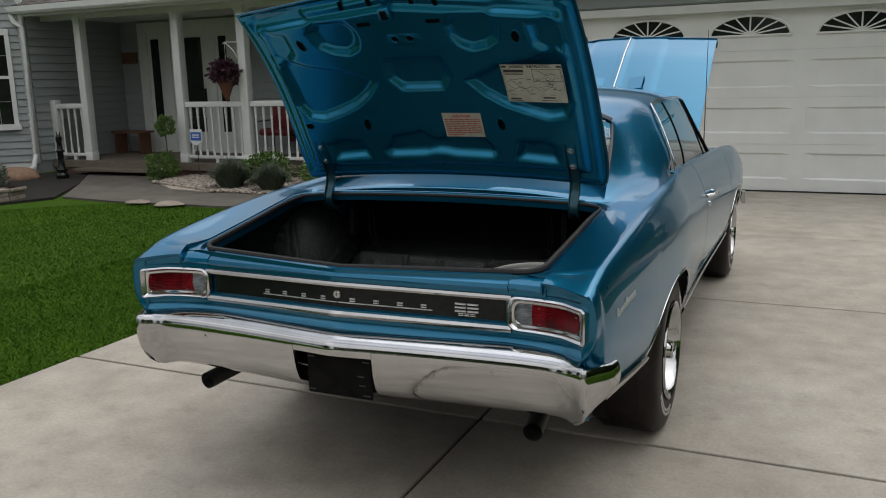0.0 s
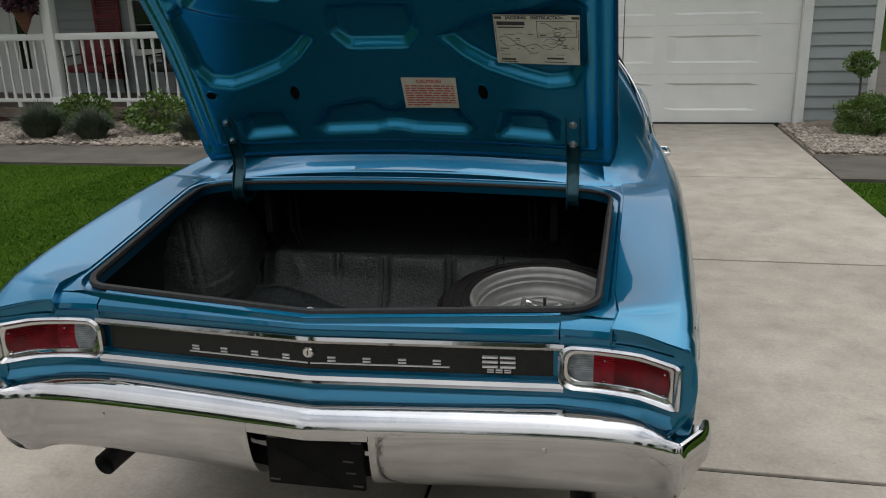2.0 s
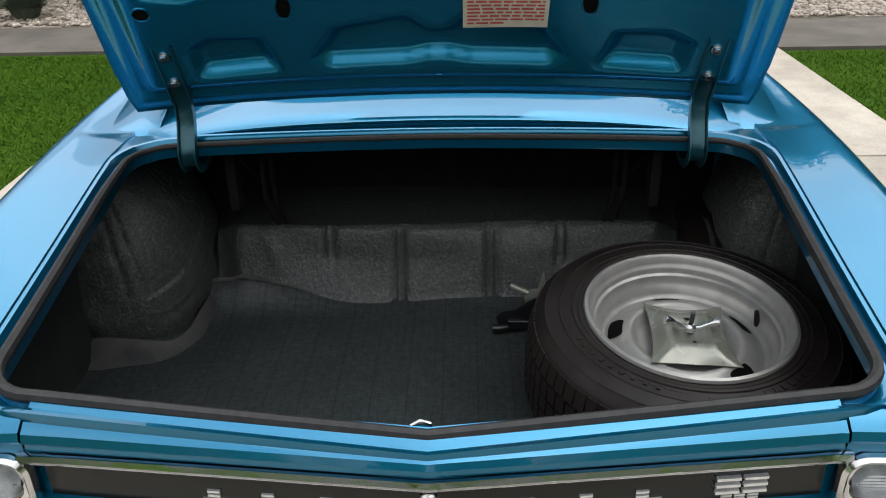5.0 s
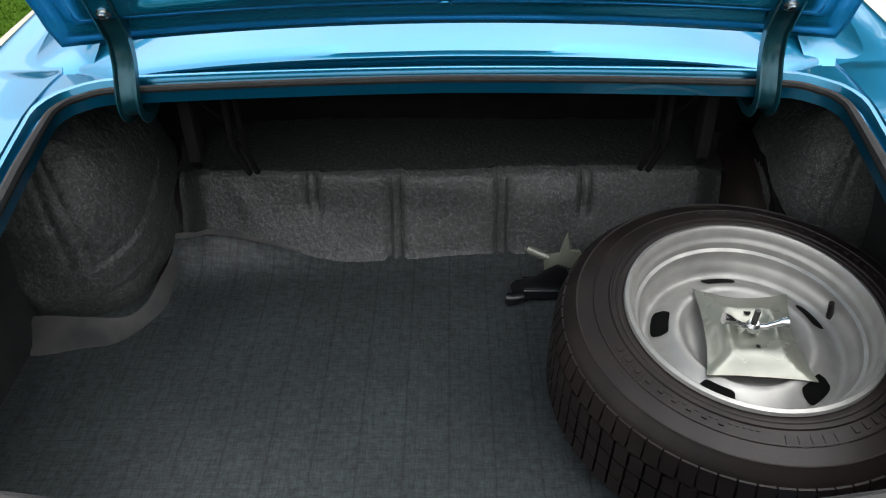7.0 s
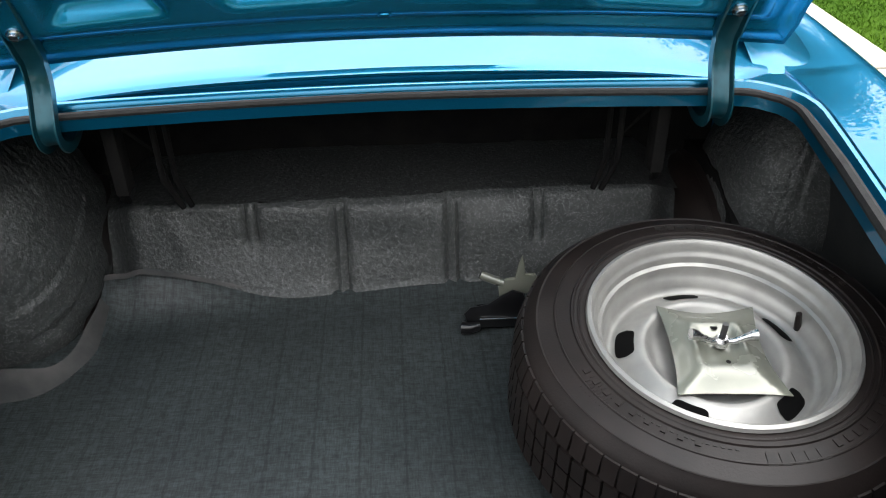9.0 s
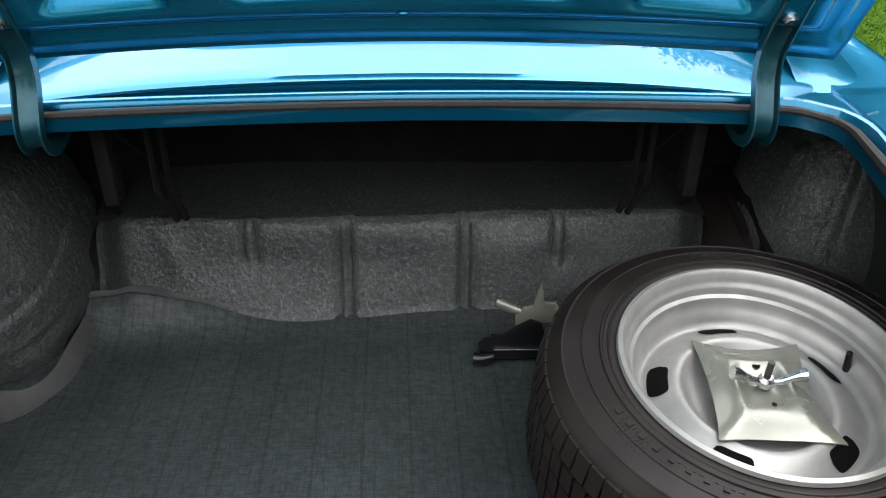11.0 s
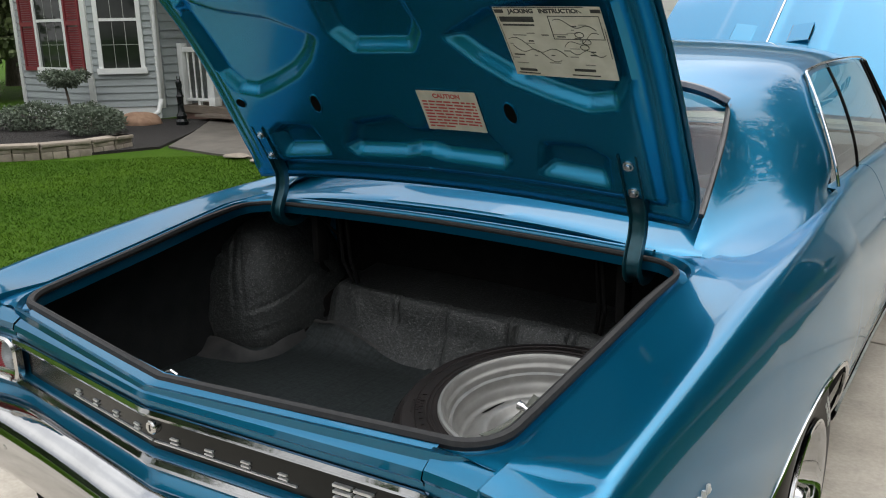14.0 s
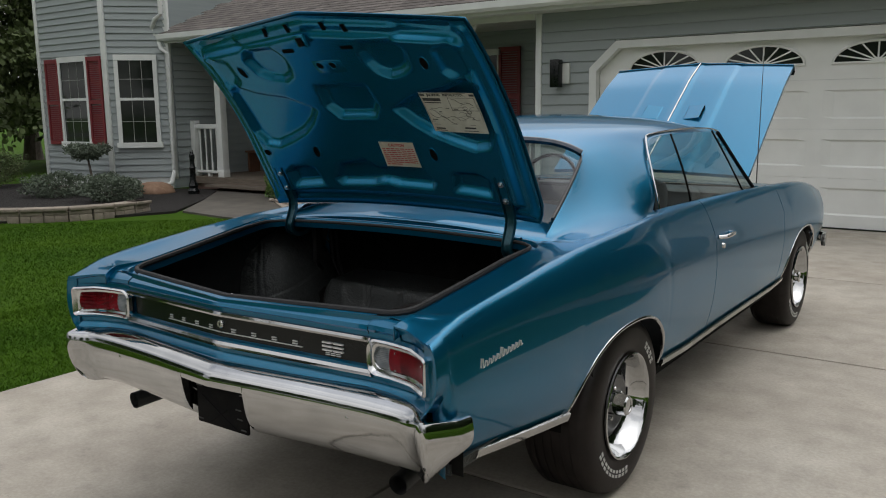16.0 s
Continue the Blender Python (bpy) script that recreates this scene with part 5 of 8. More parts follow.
# ---------------------------------------------------------------- trunk interior
def speckle(name, base, speck, rough=0.7):
    m = mat(name, base, rough, col2=tuple(c * 1.5 for c in base), scale=90, detail=8, lo=0.30, hi=0.72, bump=0.8, bscale=110, bdist=0.005, big=(0.78, 0.80, 0.82), bigscale=7)
    n, l = m.node_tree.nodes, m.node_tree.links
    b = n["Principled BSDF"]
    old = b.inputs["Base Color"].links[0].from_socket
    tc = n.new("ShaderNodeTexCoord")
    vo = n.new("ShaderNodeTexVoronoi")
    vo.inputs["Scale"].default_value = 440
    r = n.new("ShaderNodeValToRGB")
    r.color_ramp.elements[0].position, r.color_ramp.elements[1].position = 0.17, 0.32
    r.color_ramp.elements[0].color, r.color_ramp.elements[1].color = (1, 1, 1, 1), (0, 0, 0, 1)
    no = n.new("ShaderNodeTexNoise")
    no.inputs["Scale"].default_value = 130
    gt = n.new("ShaderNodeMath")
    gt.operation = "GREATER_THAN"
    gt.inputs[1].default_value = 0.47
    mu = n.new("ShaderNodeMath")
    mu.operation = "MULTIPLY"
    mx = n.new("ShaderNodeMix")
    mx.data_type = "RGBA"
    mx.inputs["B"].default_value = (*speck, 1)
    l.new(tc.outputs["Object"], vo.inputs["Vector"])
    l.new(tc.outputs["Object"], no.inputs["Vector"])
    l.new(vo.outputs["Distance"], r.inputs["Fac"])
    l.new(no.outputs["Fac"], gt.inputs[0])
    l.new(r.outputs["Color"], mu.inputs[0])
    l.new(gt.outputs[0], mu.inputs[1])
    l.new(mu.outputs[0], mx.inputs["Factor"])
    l.new(old, mx.inputs["A"])
    l.new(mx.outputs["Result"], b.inputs["Base Color"])
    return m


# The trunk's speckled paint again, with the shelf's shade put into a darker base.
TRUNK_SHADED = speckle("shaded_speckled_trunk_paint", (0.010, 0.011, 0.011), (0.20, 0.21, 0.205), 0.6)
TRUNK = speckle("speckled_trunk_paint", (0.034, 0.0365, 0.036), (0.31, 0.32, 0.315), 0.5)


def weave_mat():
    m = mat("woven_trunk_mat", (0.0252, 0.0312, 0.0323), 0.5, col2=(0.0322, 0.0396, 0.0408), scale=5, big=(1.16, 1.13, 1.10), bigscale=2)
    n, l = m.node_tree.nodes, m.node_tree.links
    b = n["Principled BSDF"]
    tc = n.new("ShaderNodeTexCoord")
    threads = []
    for st in ((60, 420, 1), (420, 60, 1), (70, 110, 1)):
        mp = n.new("ShaderNodeMapping")
        mp.inputs["Scale"].default_value = st
        no = n.new("ShaderNodeTexNoise")
        no.inputs["Scale"].default_value, no.inputs["Detail"].default_value = 1.0, 2
        l.new(tc.outputs["Object"], mp.inputs["Vector"])
        l.new(mp.outputs["Vector"], no.inputs["Vector"])
        threads.append(no)
    a = n.new("ShaderNodeMath")
    l.new(threads[0].outputs["Fac"], a.inputs[0])
    l.new(threads[1].outputs["Fac"], a.inputs[1])
    a2 = n.new("ShaderNodeMath")
    l.new(a.outputs[0], a2.inputs[0])
    l.new(threads[2].outputs["Fac"], a2.inputs[1])
    mr = n.new("ShaderNodeMapRange")
    mr.inputs["From Min"].default_value, mr.inputs["From Max"].default_value = 1.15, 1.85
    mr.inputs["To Min"].default_value, mr.inputs["To Max"].default_value = 0.45, 1.55
    l.new(a2.outputs[0], mr.inputs["Value"])
    # heavier threads that cross in a check, broken here and there
    check = mr.outputs["Result"]
    for k, direction in enumerate(("X", "Y")):
        wv = n.new("ShaderNodeTexWave")
        wv.bands_direction = direction
        wv.inputs["Scale"].default_value, wv.inputs["Distortion"].default_value = 16.5, 1.6
        wv.inputs["Detail"].default_value, wv.inputs["Detail Scale"].default_value = 3, 6
        ln = n.new("ShaderNodeMapRange")
        ln.inputs["From Min"].default_value, ln.inputs["From Max"].default_value = 0.02, 0.16
        ln.inputs["To Min"].default_value, ln.inputs["To Max"].default_value = 0.80 if k == 0 else 0.87, 1.0
        cm = n.new("ShaderNodeMath")
        cm.operation = "MULTIPLY"
        l.new(tc.outputs["Object"], wv.inputs["Vector"])
        l.new(wv.outputs["Fac"], ln.inputs["Value"])
        l.new(check, cm.inputs[0])
        l.new(ln.outputs["Result"], cm.inputs[1])
        check = cm.outputs[0]
    seam_ = n.new("ShaderNodeTexWave")
    seam_.bands_direction = "X"
    seam_.inputs["Scale"].default_value, seam_.inputs["Distortion"].default_value = 4.1, 0.5
    seam_.inputs["Detail"].default_value, seam_.inputs["Detail Scale"].default_value = 2, 20
    ln = n.new("ShaderNodeMapRange")
    ln.inputs["From Min"].default_value, ln.inputs["From Max"].default_value = 0.0, 0.016
    ln.inputs["To Min"].default_value, ln.inputs["To Max"].default_value = 0.66, 1.0
    cm = n.new("ShaderNodeMath")
    cm.operation = "MULTIPLY"
    l.new(tc.outputs["Object"], seam_.inputs["Vector"])
    l.new(seam_.outputs["Fac"], ln.inputs["Value"])
    l.new(check, cm.inputs[0])
    l.new(ln.outputs["Result"], cm.inputs[1])
    check = cm.outputs[0]
    mx = n.new("ShaderNodeMix")
    mx.data_type, mx.blend_type = "RGBA", "MULTIPLY"
    mx.inputs["Factor"].default_value = 1
    l.new(b.inputs["Base Color"].links[0].from_socket, mx.inputs["A"])
    l.new(check, mx.inputs["B"])
    l.new(mx.outputs["Result"], b.inputs["Base Color"])
    bp = n.new("ShaderNodeBump")
    bp.inputs["Strength"].default_value, bp.inputs["Distance"].default_value = 0.5, 0.0012
    l.new(a.outputs[0], bp.inputs["Height"])
    l.new(bp.outputs["Normal"], b.inputs["Normal"])
    return m


MATMAT = weave_mat()


def house_pt(s, a, b, r=1.0):
    """Wheel house inside the trunk, a rounded swelling; a round it from the rear, b from top to foot."""
    c = Vector((s * 0.87, 1.10, 0.52))
    d = Vector((-s * math.sin(a) * math.cos(b), -math.cos(a) * math.cos(b), math.sin(b)))
    k = (abs(math.sin(a)) ** 3.4 + abs(math.cos(a)) ** 3.4) ** (-1 / 3.4)
    k2 = (abs(math.cos(b)) ** 2.5 + abs(math.sin(b)) ** 2.5) ** (-1 / 2.5)
    sx, sy = (0.272, 0.262) if s < 0 else (0.215, 0.20)
    q = Vector((d.x * sx * k * k2, d.y * sy * k * k2, d.z * 0.405 * k2))
    if s > 0:
        q.y += 0.05
    tuck = 0.07 * smooth01((0.12 - b) / 0.25)
    q.x *= 1 - tuck
    q.y *= 1 - tuck
    wr = 0.0
    if s < 0:
        # folds gathered towards the rear edge, and a slack pucker at the foot
        wr = 0.010 * math.sin(4 * a + 30 * b + 2.2 * math.sin(9 * b)) * math.exp(-((a - 0.22) / 0.20) ** 2) * smooth01((b - 0.10) / 0.15)
        wr += 0.018 * math.sin(22 * a + 9 * b) * math.exp(-((a - 0.16) / 0.10) ** 2 - ((b - 0.08) / 0.10) ** 2)
    fold = smooth01((a - 0.55) / 0.15) * smooth01((1.9 - a) / 0.3)
    mid = b - 0.36 - 0.20 * (a - 1.0)
    crease = -0.009 * math.exp(-(mid / 0.013) ** 2) * fold + 0.005 * math.exp(-((mid + 0.035) / 0.022) ** 2) * fold
    low_ = b - 0.20 - 0.13 * (a - 1.0)
    crease += 0.006 * math.exp(-(low_ / 0.016) ** 2) * smooth01((a - 0.25) / 0.1) * smooth01((1.7 - a) / 0.3)
    crease -= 0.004 * math.exp(-((low_ + 0.035) / 0.022) ** 2) * smooth01((a - 0.25) / 0.1)
    seam = a - 0.58 + 0.12 * (b - 0.4)
    crease -= (0.008 * math.exp(-((seam - 0.06) / 0.016) ** 2) + 0.011 * math.exp(-((seam + 0.06) / 0.028) ** 2)) * smooth01((b - 0.22) / 0.15)
    crease += 0.010 * noise.noise(Vector((3 * a, 5 * b, s))) + 0.004 * noise.noise(Vector((14 * a, 18 * b, s)))
    return c + q * (1 + wr * 1.5 + crease * 1.6)


for s in (1, -1):
    bm = bmesh.new()
    rows = []
    for i in range(111):
        b = -0.30 + (math.pi / 2 + 0.27) * i / 110
        rows.append([house_pt(s, 0.03 + 2.9 * k / 150, b) for k in range(151)])
    grid(bm, rows, flip=s < 0)
    part("inner_wheel_house", bm, TRUNK, car, "dark speckled wheel house swelling with creases", angle=60)
    bm = bmesh.new()
    grid(bm, [[Vector((s * (min(0.852, curve(W_T, y) - 0.022) - 0.11 * f ** 3 - 0.050 * (1 - f) ** 2), y, 0.47 + (rim_z(y) - 0.035 - 0.47) * f)) for f in spread(0, 1, 0.1)] for y in spread(0.17, 1.40, 0.06)])
    part("trunk_side", bm, FELT, car)

# ramp, shelf and bulkhead behind the seat
def ramp_pt(x, t):
    prof = through_pts((0, 1.060, 0.505), (0, 1.072, 0.53), (0, 1.098, 0.60), (0, 1.112, 0.665), (0, 1.132, 0.690), (0, 1.20, 0.700), (0, 1.32, 0.715))
    p = prof(t)
    ax = abs(x)
    bulge = 0.006 * math.sin(6 * x + 9 * t) + 0.006 * noise.noise(Vector((7 * x, 5 * t, 3.3)))
    bulge -= 0.010 * math.exp(-((x + 0.40 + 0.10 * t) / 0.018) ** 2 - ((t - 0.42) / 0.10) ** 2)
    rib = 0.0
    for c, w in ((0.106, 0.007), (0.130, 0.007), (0.285, 0.006), (0.307, 0.006)):
        rib += 0.013 * math.exp(-((ax - c) / w) ** 2) * (1 if c < 0.2 else smooth01((t - 0.28) / 0.1))
    side = smooth01((ax - 0.52) / 0.08)
    return Vector((x, p.y + rib * 1.1 + 0.05 * side + bulge * (1 if t < 0.7 else 0.3), p.z - 0.0 + 0.4 * bulge - 0.04 * side * smooth01(t * 2)))


bm = bmesh.new()
grid(bm, [[ramp_pt(x, t) for x in spread(-0.60, 0.60, 0.0075)] for t in spread(0, 0.69, 0.03)])
part("trunk_ramp", bm, TRUNK, car, "speckled ribbed step over the axle", angle=70)
# shelf behind the ramp, in the copy darkened for its shade
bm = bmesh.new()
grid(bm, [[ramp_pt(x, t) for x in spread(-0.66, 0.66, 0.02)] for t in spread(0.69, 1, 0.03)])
part("seat_shelf", bm, TRUNK_SHADED, car, angle=70)
# bulkhead in the near-black underbody colour, which stands in for deep shade
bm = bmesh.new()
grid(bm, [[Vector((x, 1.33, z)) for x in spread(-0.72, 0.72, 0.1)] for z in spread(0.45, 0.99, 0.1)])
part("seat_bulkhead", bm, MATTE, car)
bm = bmesh.new()
box(bm, -0.81, 0.81, 0.155, 1.40, 0.455, 0.488)
part("trunk_floor", bm, TRUNK, car)
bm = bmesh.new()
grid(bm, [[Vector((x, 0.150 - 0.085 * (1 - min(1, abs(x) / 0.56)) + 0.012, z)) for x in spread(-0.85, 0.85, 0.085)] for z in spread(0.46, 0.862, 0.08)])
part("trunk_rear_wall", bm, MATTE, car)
bm = bmesh.new()
tube(bm, [(-0.10, 1.22, 0.97), (-0.16, 1.20, 0.93), (-0.24, 1.18, 0.925), (-0.30, 1.19, 0.97)], 0.004, 6)
part("wire_loop", bm, MATTE, car)
# striker at the rear edge
bm = bmesh.new()
sweep(bm, [(-0.040, 0.114, 0.836), (-0.028, 0.116, 0.854), (-0.016, 0.118, 0.860), (-0.004, 0.120, 0.852), (0.010, 0.122, 0.846), (0.026, 0.124, 0.838)], [(-0.014, -0.006), (-0.014, 0.005), (-0.006, 0.008), (0.006, 0.008), (0.014, 0.005), (0.014, -0.006)])
striker = part("lid_striker", bm, PAINT, car, "blue painted striker bracket")
bm = bmesh.new()
tube(bm, [(-0.022, 0.114, 0.856), (-0.022, 0.116, 0.872), (-0.012, 0.118, 0.876), (0.000, 0.120, 0.871), (0.002, 0.121, 0.850)], 0.0042, 8)
part("striker_loop", bm, ALLOY, striker, "bright steel loop")

# rubberised mat, curled up at the wheel house
trunk_mat = thing("trunk_mat", (0, 0.6, 0.49), "dark grey woven trunk mat curled up along its edge", "mat")


def house_q(x, y):
    return ((abs(abs(x) - 0.87) / 0.272) ** 3.4 + (abs(y - 1.10) / 0.262) ** 3.4) ** (1 / 3.4)


def mat_z(x, y):
    z = 0.502 + 0.003 * math.sin(9 * x) * math.sin(7 * y)
    ax = abs(x)
    if x < 0:
        q = house_q(x, y)
        z += 0.022 * smooth01((1.20 - q) / 0.16)
        z += 0.075 * smooth01((y - 0.98) / 0.13) * smooth01((ax - 0.20) / 0.38) * (1 - 0.6 * smooth01((1.30 - q) / 0.30))
    z += 0.010 * smooth01((y - 1.03) / 0.04)
    return z


bm = bmesh.new()
rows = []
for y in spread(0.17, 1.085, 0.02):
    row = []
    for x in spread(-0.835, 0.835, 0.02):
        xx, yy = x, y
        row.append(Vector((xx, yy, mat_z(xx, yy))))
    rows.append(row)
grid(bm, rows)
part("mat_sheet", bm, MATMAT, trunk_mat, angle=70, solid=0.004, offset=-1, doubles=0.0004)

# the mat's turned-up edge along the wheel house, its sheen put into the colour
EDGE_SHEEN = mat("mat_edge_sheen", (0.088, 0.084, 0.082), 0.75, col2=(0.044, 0.046, 0.047), scale=11, spec=0.2, bump=0.3, bscale=160)
hem = through_pts((-0.832, 0.822, 0), (-0.760, 0.818, 0), (-0.690, 0.828, 0), (-0.640, 0.850, 0), (-0.606, 0.895, 0), (-0.594, 0.955, 0), (-0.592, 1.02, 0))
wide = [(0, 0.044), (0.25, 0.034), (0.5, 0.022), (0.7, 0.014), (1, 0.008)]
bm = bmesh.new()
rows = []
for k in range(41):
    f = k / 40
    p, d = hem(f), hem(min(1, f + 0.01)) - hem(max(0, f - 0.01))
    d.normalize()
    out = Vector((d.y, -d.x, 0))
    w = float(np.interp(f, [q[0] for q in wide], [q[1] for q in wide])) * (1 + 0.12 * math.sin(19 * f))
    rows.append([Vector((p.x + out.x * w * g, p.y + out.y * w * g, mat_z(p.x + out.x * w * g, p.y + out.y * w * g) + 0.001 + h * (0.6 + 0.4 * math.sin(9 * f))) ) for g, h in ((1.15, -0.003), (1.0, 0.0015), (0.7, 0.006), (0.35, 0.014), (0.0, 0.024), (-0.25, 0.026))])
grid(bm, rows)
part("turned_edge", bm, EDGE_SHEEN, trunk_mat, "turned-up edge of the mat, its sheen painted pale", angle=70, solid=0.002)
bm = bmesh.new()
rows = []
for k in range(25):
    f = k / 24
    x = -0.60 + 0.36 * f
    y = 1.080 - 0.012 * f
    rows.append([Vector((x, y + dy, mat_z(x, 1.08) + dz)) for dy, dz in ((-0.012 * (1 - f) - 0.002, 0.001), (-0.004, 0.004), (0.0, 0.006), (0.004, 0.001))])
grid(bm, rows)
part("turned_edge", bm, EDGE_SHEEN, trunk_mat, "turned-up edge of the mat, its sheen painted pale", angle=70)

# spare wheel
SPARE = Matrix.Translation((0.481, 0.606, 0.735)) @ pose(0, 0, 0, 6.0, 1.0, 0) @ Matrix.Scale(0.957, 4)
SILVER = mat("silver_wheel_paint", (0.35, 0.343, 0.325), 0.36, 0.5, col2=(0.30, 0.294, 0.28), scale=30, rough2=0.45, bump=0.05, bscale=500)
OLIVE = mat("bare_grey_green_steel", (0.20, 0.205, 0.168), 0.22, 0.30, col2=(0.165, 0.17, 0.143), scale=14, rough2=0.30, coat=0.35)
spare = thing("spare_wheel", (0.485, 0.605, 0.50), "spare wheel, black tyre on a silver slotted steel rim, lying flat", "wheel")
R = 0.318
bm = bmesh.new()
lathe(bm, [(0.196, -0.012), (0.201, 0.004), (0.212, 0.011), (0.220, 0.0125), (0.2215, 0.0145), (0.2235, 0.0145), (0.225, 0.0128), (0.230, 0.0130), (0.2315, 0.0155), (0.2345, 0.0155), (0.236, 0.0126), (0.258, 0.0100), (0.2592, 0.0114), (0.2608, 0.0112), (0.262, 0.0092), (0.286, 0.001), (0.289, 0.002), (0.292, -0.003), (0.303, -0.014), (R - 0.007, -0.030), (R - 0.006, -0.05), (R - 0.005, -0.105), (R - 0.006, -0.165), (R - 0.008, -0.188), (0.30, -0.206), (0.26, -0.222), (0.21, -0.224), (0.2, -0.21)], 96, SPARE)
tyre = part("tyre", bm, RUBBER, spare, "black tyre with faint raised marks", angle=35)
for i in range(72):
    a = 360 / 72 * i
    for h0, h1, dr in ((-0.057, -0.022, 0.0), (-0.098, -0.066, 0.002), (-0.139, -0.107, 0.002), (-0.180, -0.148, 0.002)):
        bm = bmesh.new()
        mm = SPARE @ pose(0, 0, 0, 0, 0, a + (2.0 if dr else 0))
        w = 0.0118
        pts = [(R - 0.006 + dr - (0.007 if h1 > -0.03 else 0), -w, h1), (R - 0.006 + dr - (0.007 if h1 > -0.03 else 0), w, h1), (R - 0.003 + dr, w + 0.003, h0), (R - 0.003 + dr, -w + 0.003, h0)]
        v = [bm.verts.new(mm @ Vector((p[0] + o, p[1], p[2]))) for o in (-0.006, 0.0055) for p in pts]
        for f in ((4, 5, 6, 7), (0, 1, 5, 4), (1, 2, 6, 5), (2, 3, 7, 6), (3, 0, 4, 7)):
            bm.faces.new([v[k] for k in f])
        part("tread_block", bm, RUBBER, tyre, smooth=False)
# raised side wall marks, unreadable
for a0, a1, n, r0, r1 in ((200, 250, 9, 0.240, 0.250), (120, 160, 8, 0.222, 0.226), (290, 330, 9, 0.240, 0.252), (20, 70, 10, 0.246, 0.254)):
    for i in range(n):
        bm = bmesh.new()
        a = a0 + (a1 - a0) * i / n
        box(bm, r0, r1, -0.004, 0.004, 0.0085, 0.0135, SPARE @ pose(0, 0, 0, 0, 0, a))
        part("raised_mark", bm, RUBBER, tyre, smooth=False)
def side_wall(r):
    return float(np.interp(r, [0.212, 0.236, 0.258, 0.286], [0.011, 0.0126, 0.010, 0.001]))


def raised(r0, r1, a, half, up=0.0016, material=MARK):
    """A raised mark on the side wall, from one radius to another."""
    bm = bmesh.new()
    ang = radians(a)
    lo = [Vector((r, t, side_wall(r) - 0.001)) for r in (r0, r1) for t in (-half, half)]
    hi = [p + Vector((0, 0, up + 0.001)) for p in lo]
    m = SPARE @ Matrix.Rotation(ang, 4, "Z")
    v = [bm.verts.new(m @ p) for p in lo + hi]
    for f in ((4, 5, 7, 6), (0, 4, 6, 2), (1, 3, 7, 5), (0, 1, 5, 4), (2, 6, 7, 3)):
        bm.faces.new([v[k] for k in f])
    part("raised_mark", bm, material, tyre, smooth=False)


for k in range(5):
    raised(0.244, 0.262, 266.5 + 4.2 * k, 0.0066)
for k in range(6):
    raised(0.244, 0.262, 76 + 4.2 * k, 0.0066)
for c in (203, 342):
    for k in range(8):
        for j in range(3):
            raised(0.240 + 0.010 * j, 0.2475 + 0.010 * j, c + 1.5 * k + 0.5 * j, 0.0013, 0.0010, RUBBER)
for k in range(14):
    raised(0.226, 0.2295, 140 + 2.6 * k, 0.0030, 0.0010)
for k in range(16):
    raised(0.240, 0.2435, 222 + 2.3 * k, 0.0028, 0.0010)
RIM = [(0.205, 0.004), (0.211, 0.012), (0.209, 0.018), (0.203, 0.020), (0.198, 0.015), (0.196, 0.004), (0.1935, -0.003), (0.190, -0.005), (0.1885, -0.010), (0.1875, -0.019), (0.184, -0.021), (0.1815, -0.0225), (0.1805, -0.030), (0.179, -0.043), (0.176, -0.045), (0.172, -0.062), (0.166, -0.071), (0.160, -0.072), (0.150, -0.064), (0.135, -0.054), (0.122, -0.047), (0.112, -0.045), (0.105, -0.050), (0.098, -0.062), (0.085, -0.068), (0.05, -0.068), (0.0005, -0.068)]
bm = bmesh.new()
lathe(bm, RIM, 80, SPARE)
rim = part("rim", bm, SILVER, spare, "silver steel rim", angle=50)
for i in range(5):
    bm = bmesh.new()
    rows = []
    for k in range(21):
        f = -1 + k / 10
        hw = 0.0135 * (1 - abs(f) ** 7) ** 0.5 + 0.0006
        a = radians(166 + 72 * i + 12.5 * f)
        row = []
        for g in (-1, -0.5, 0, 0.5, 1):
            r = 0.140 + hw * g
            row.append(SPARE @ Vector((r * math.cos(a), r * math.sin(a), float(np.interp(r, [p[0] for p in RIM[::-1]], [p[1] for p in RIM[::-1]])) + 0.0014)))
        rows.append(row)
    grid(bm, rows)
    bmesh.ops.recalc_face_normals(bm, faces=bm.faces)
    slot = part("rim_slot", bm, HOLE, rim, "dark rounded slot in the rim", smooth=False)
bm = bmesh.new()
tube(bm, [SPARE @ Vector(p) for p in ((0.166, 0.055, -0.06), (0.160, 0.053, -0.035), (0.157, 0.052, -0.022))], lambda t: 0.006 - 0.0015 * t, 10)
part("valve", bm, RUBBER, spare)
# hold-down plate, stud and wing nut
plate_m = SPARE @ pose(0.007, -0.003, -0.048, 0, 0, -4)
bm = bmesh.new()
rows = []
for j in range(17):
    row = []
    for i in range(17):
        a, b = -1 + i / 8, -1 + j / 8
        x = a * (0.085 - 0.003 * b) * (1 - 0.13 * (1 - b * b) * abs(a))
        y = b * 0.098 * (1 - 0.10 * (1 - a * a) * abs(b))
        r = max(abs(a), abs(b))
        z = 0.012 + 0.008 * smooth01((r - 0.25) / 0.3) - 0.018 * smooth01((r - 0.45) / 0.6) + 0.008 * (abs(a * b)) ** 1.5 * smooth01((r - 0.4) / 0.3)
        row.append(plate_m @ Vector((x, y, z)))
    rows.append(row)
grid(bm, rows)
hold = part("hold_down_plate", bm, OLIVE, spare, "pressed square grey-green steel hold-down plate", solid=0.002, angle=50)
bm = bmesh.new()
tube(bm, [plate_m @ Vector((0, 0, 0.0)), plate_m @ Vector((0.001, 0.004, 0.060))], 0.0048, 10)
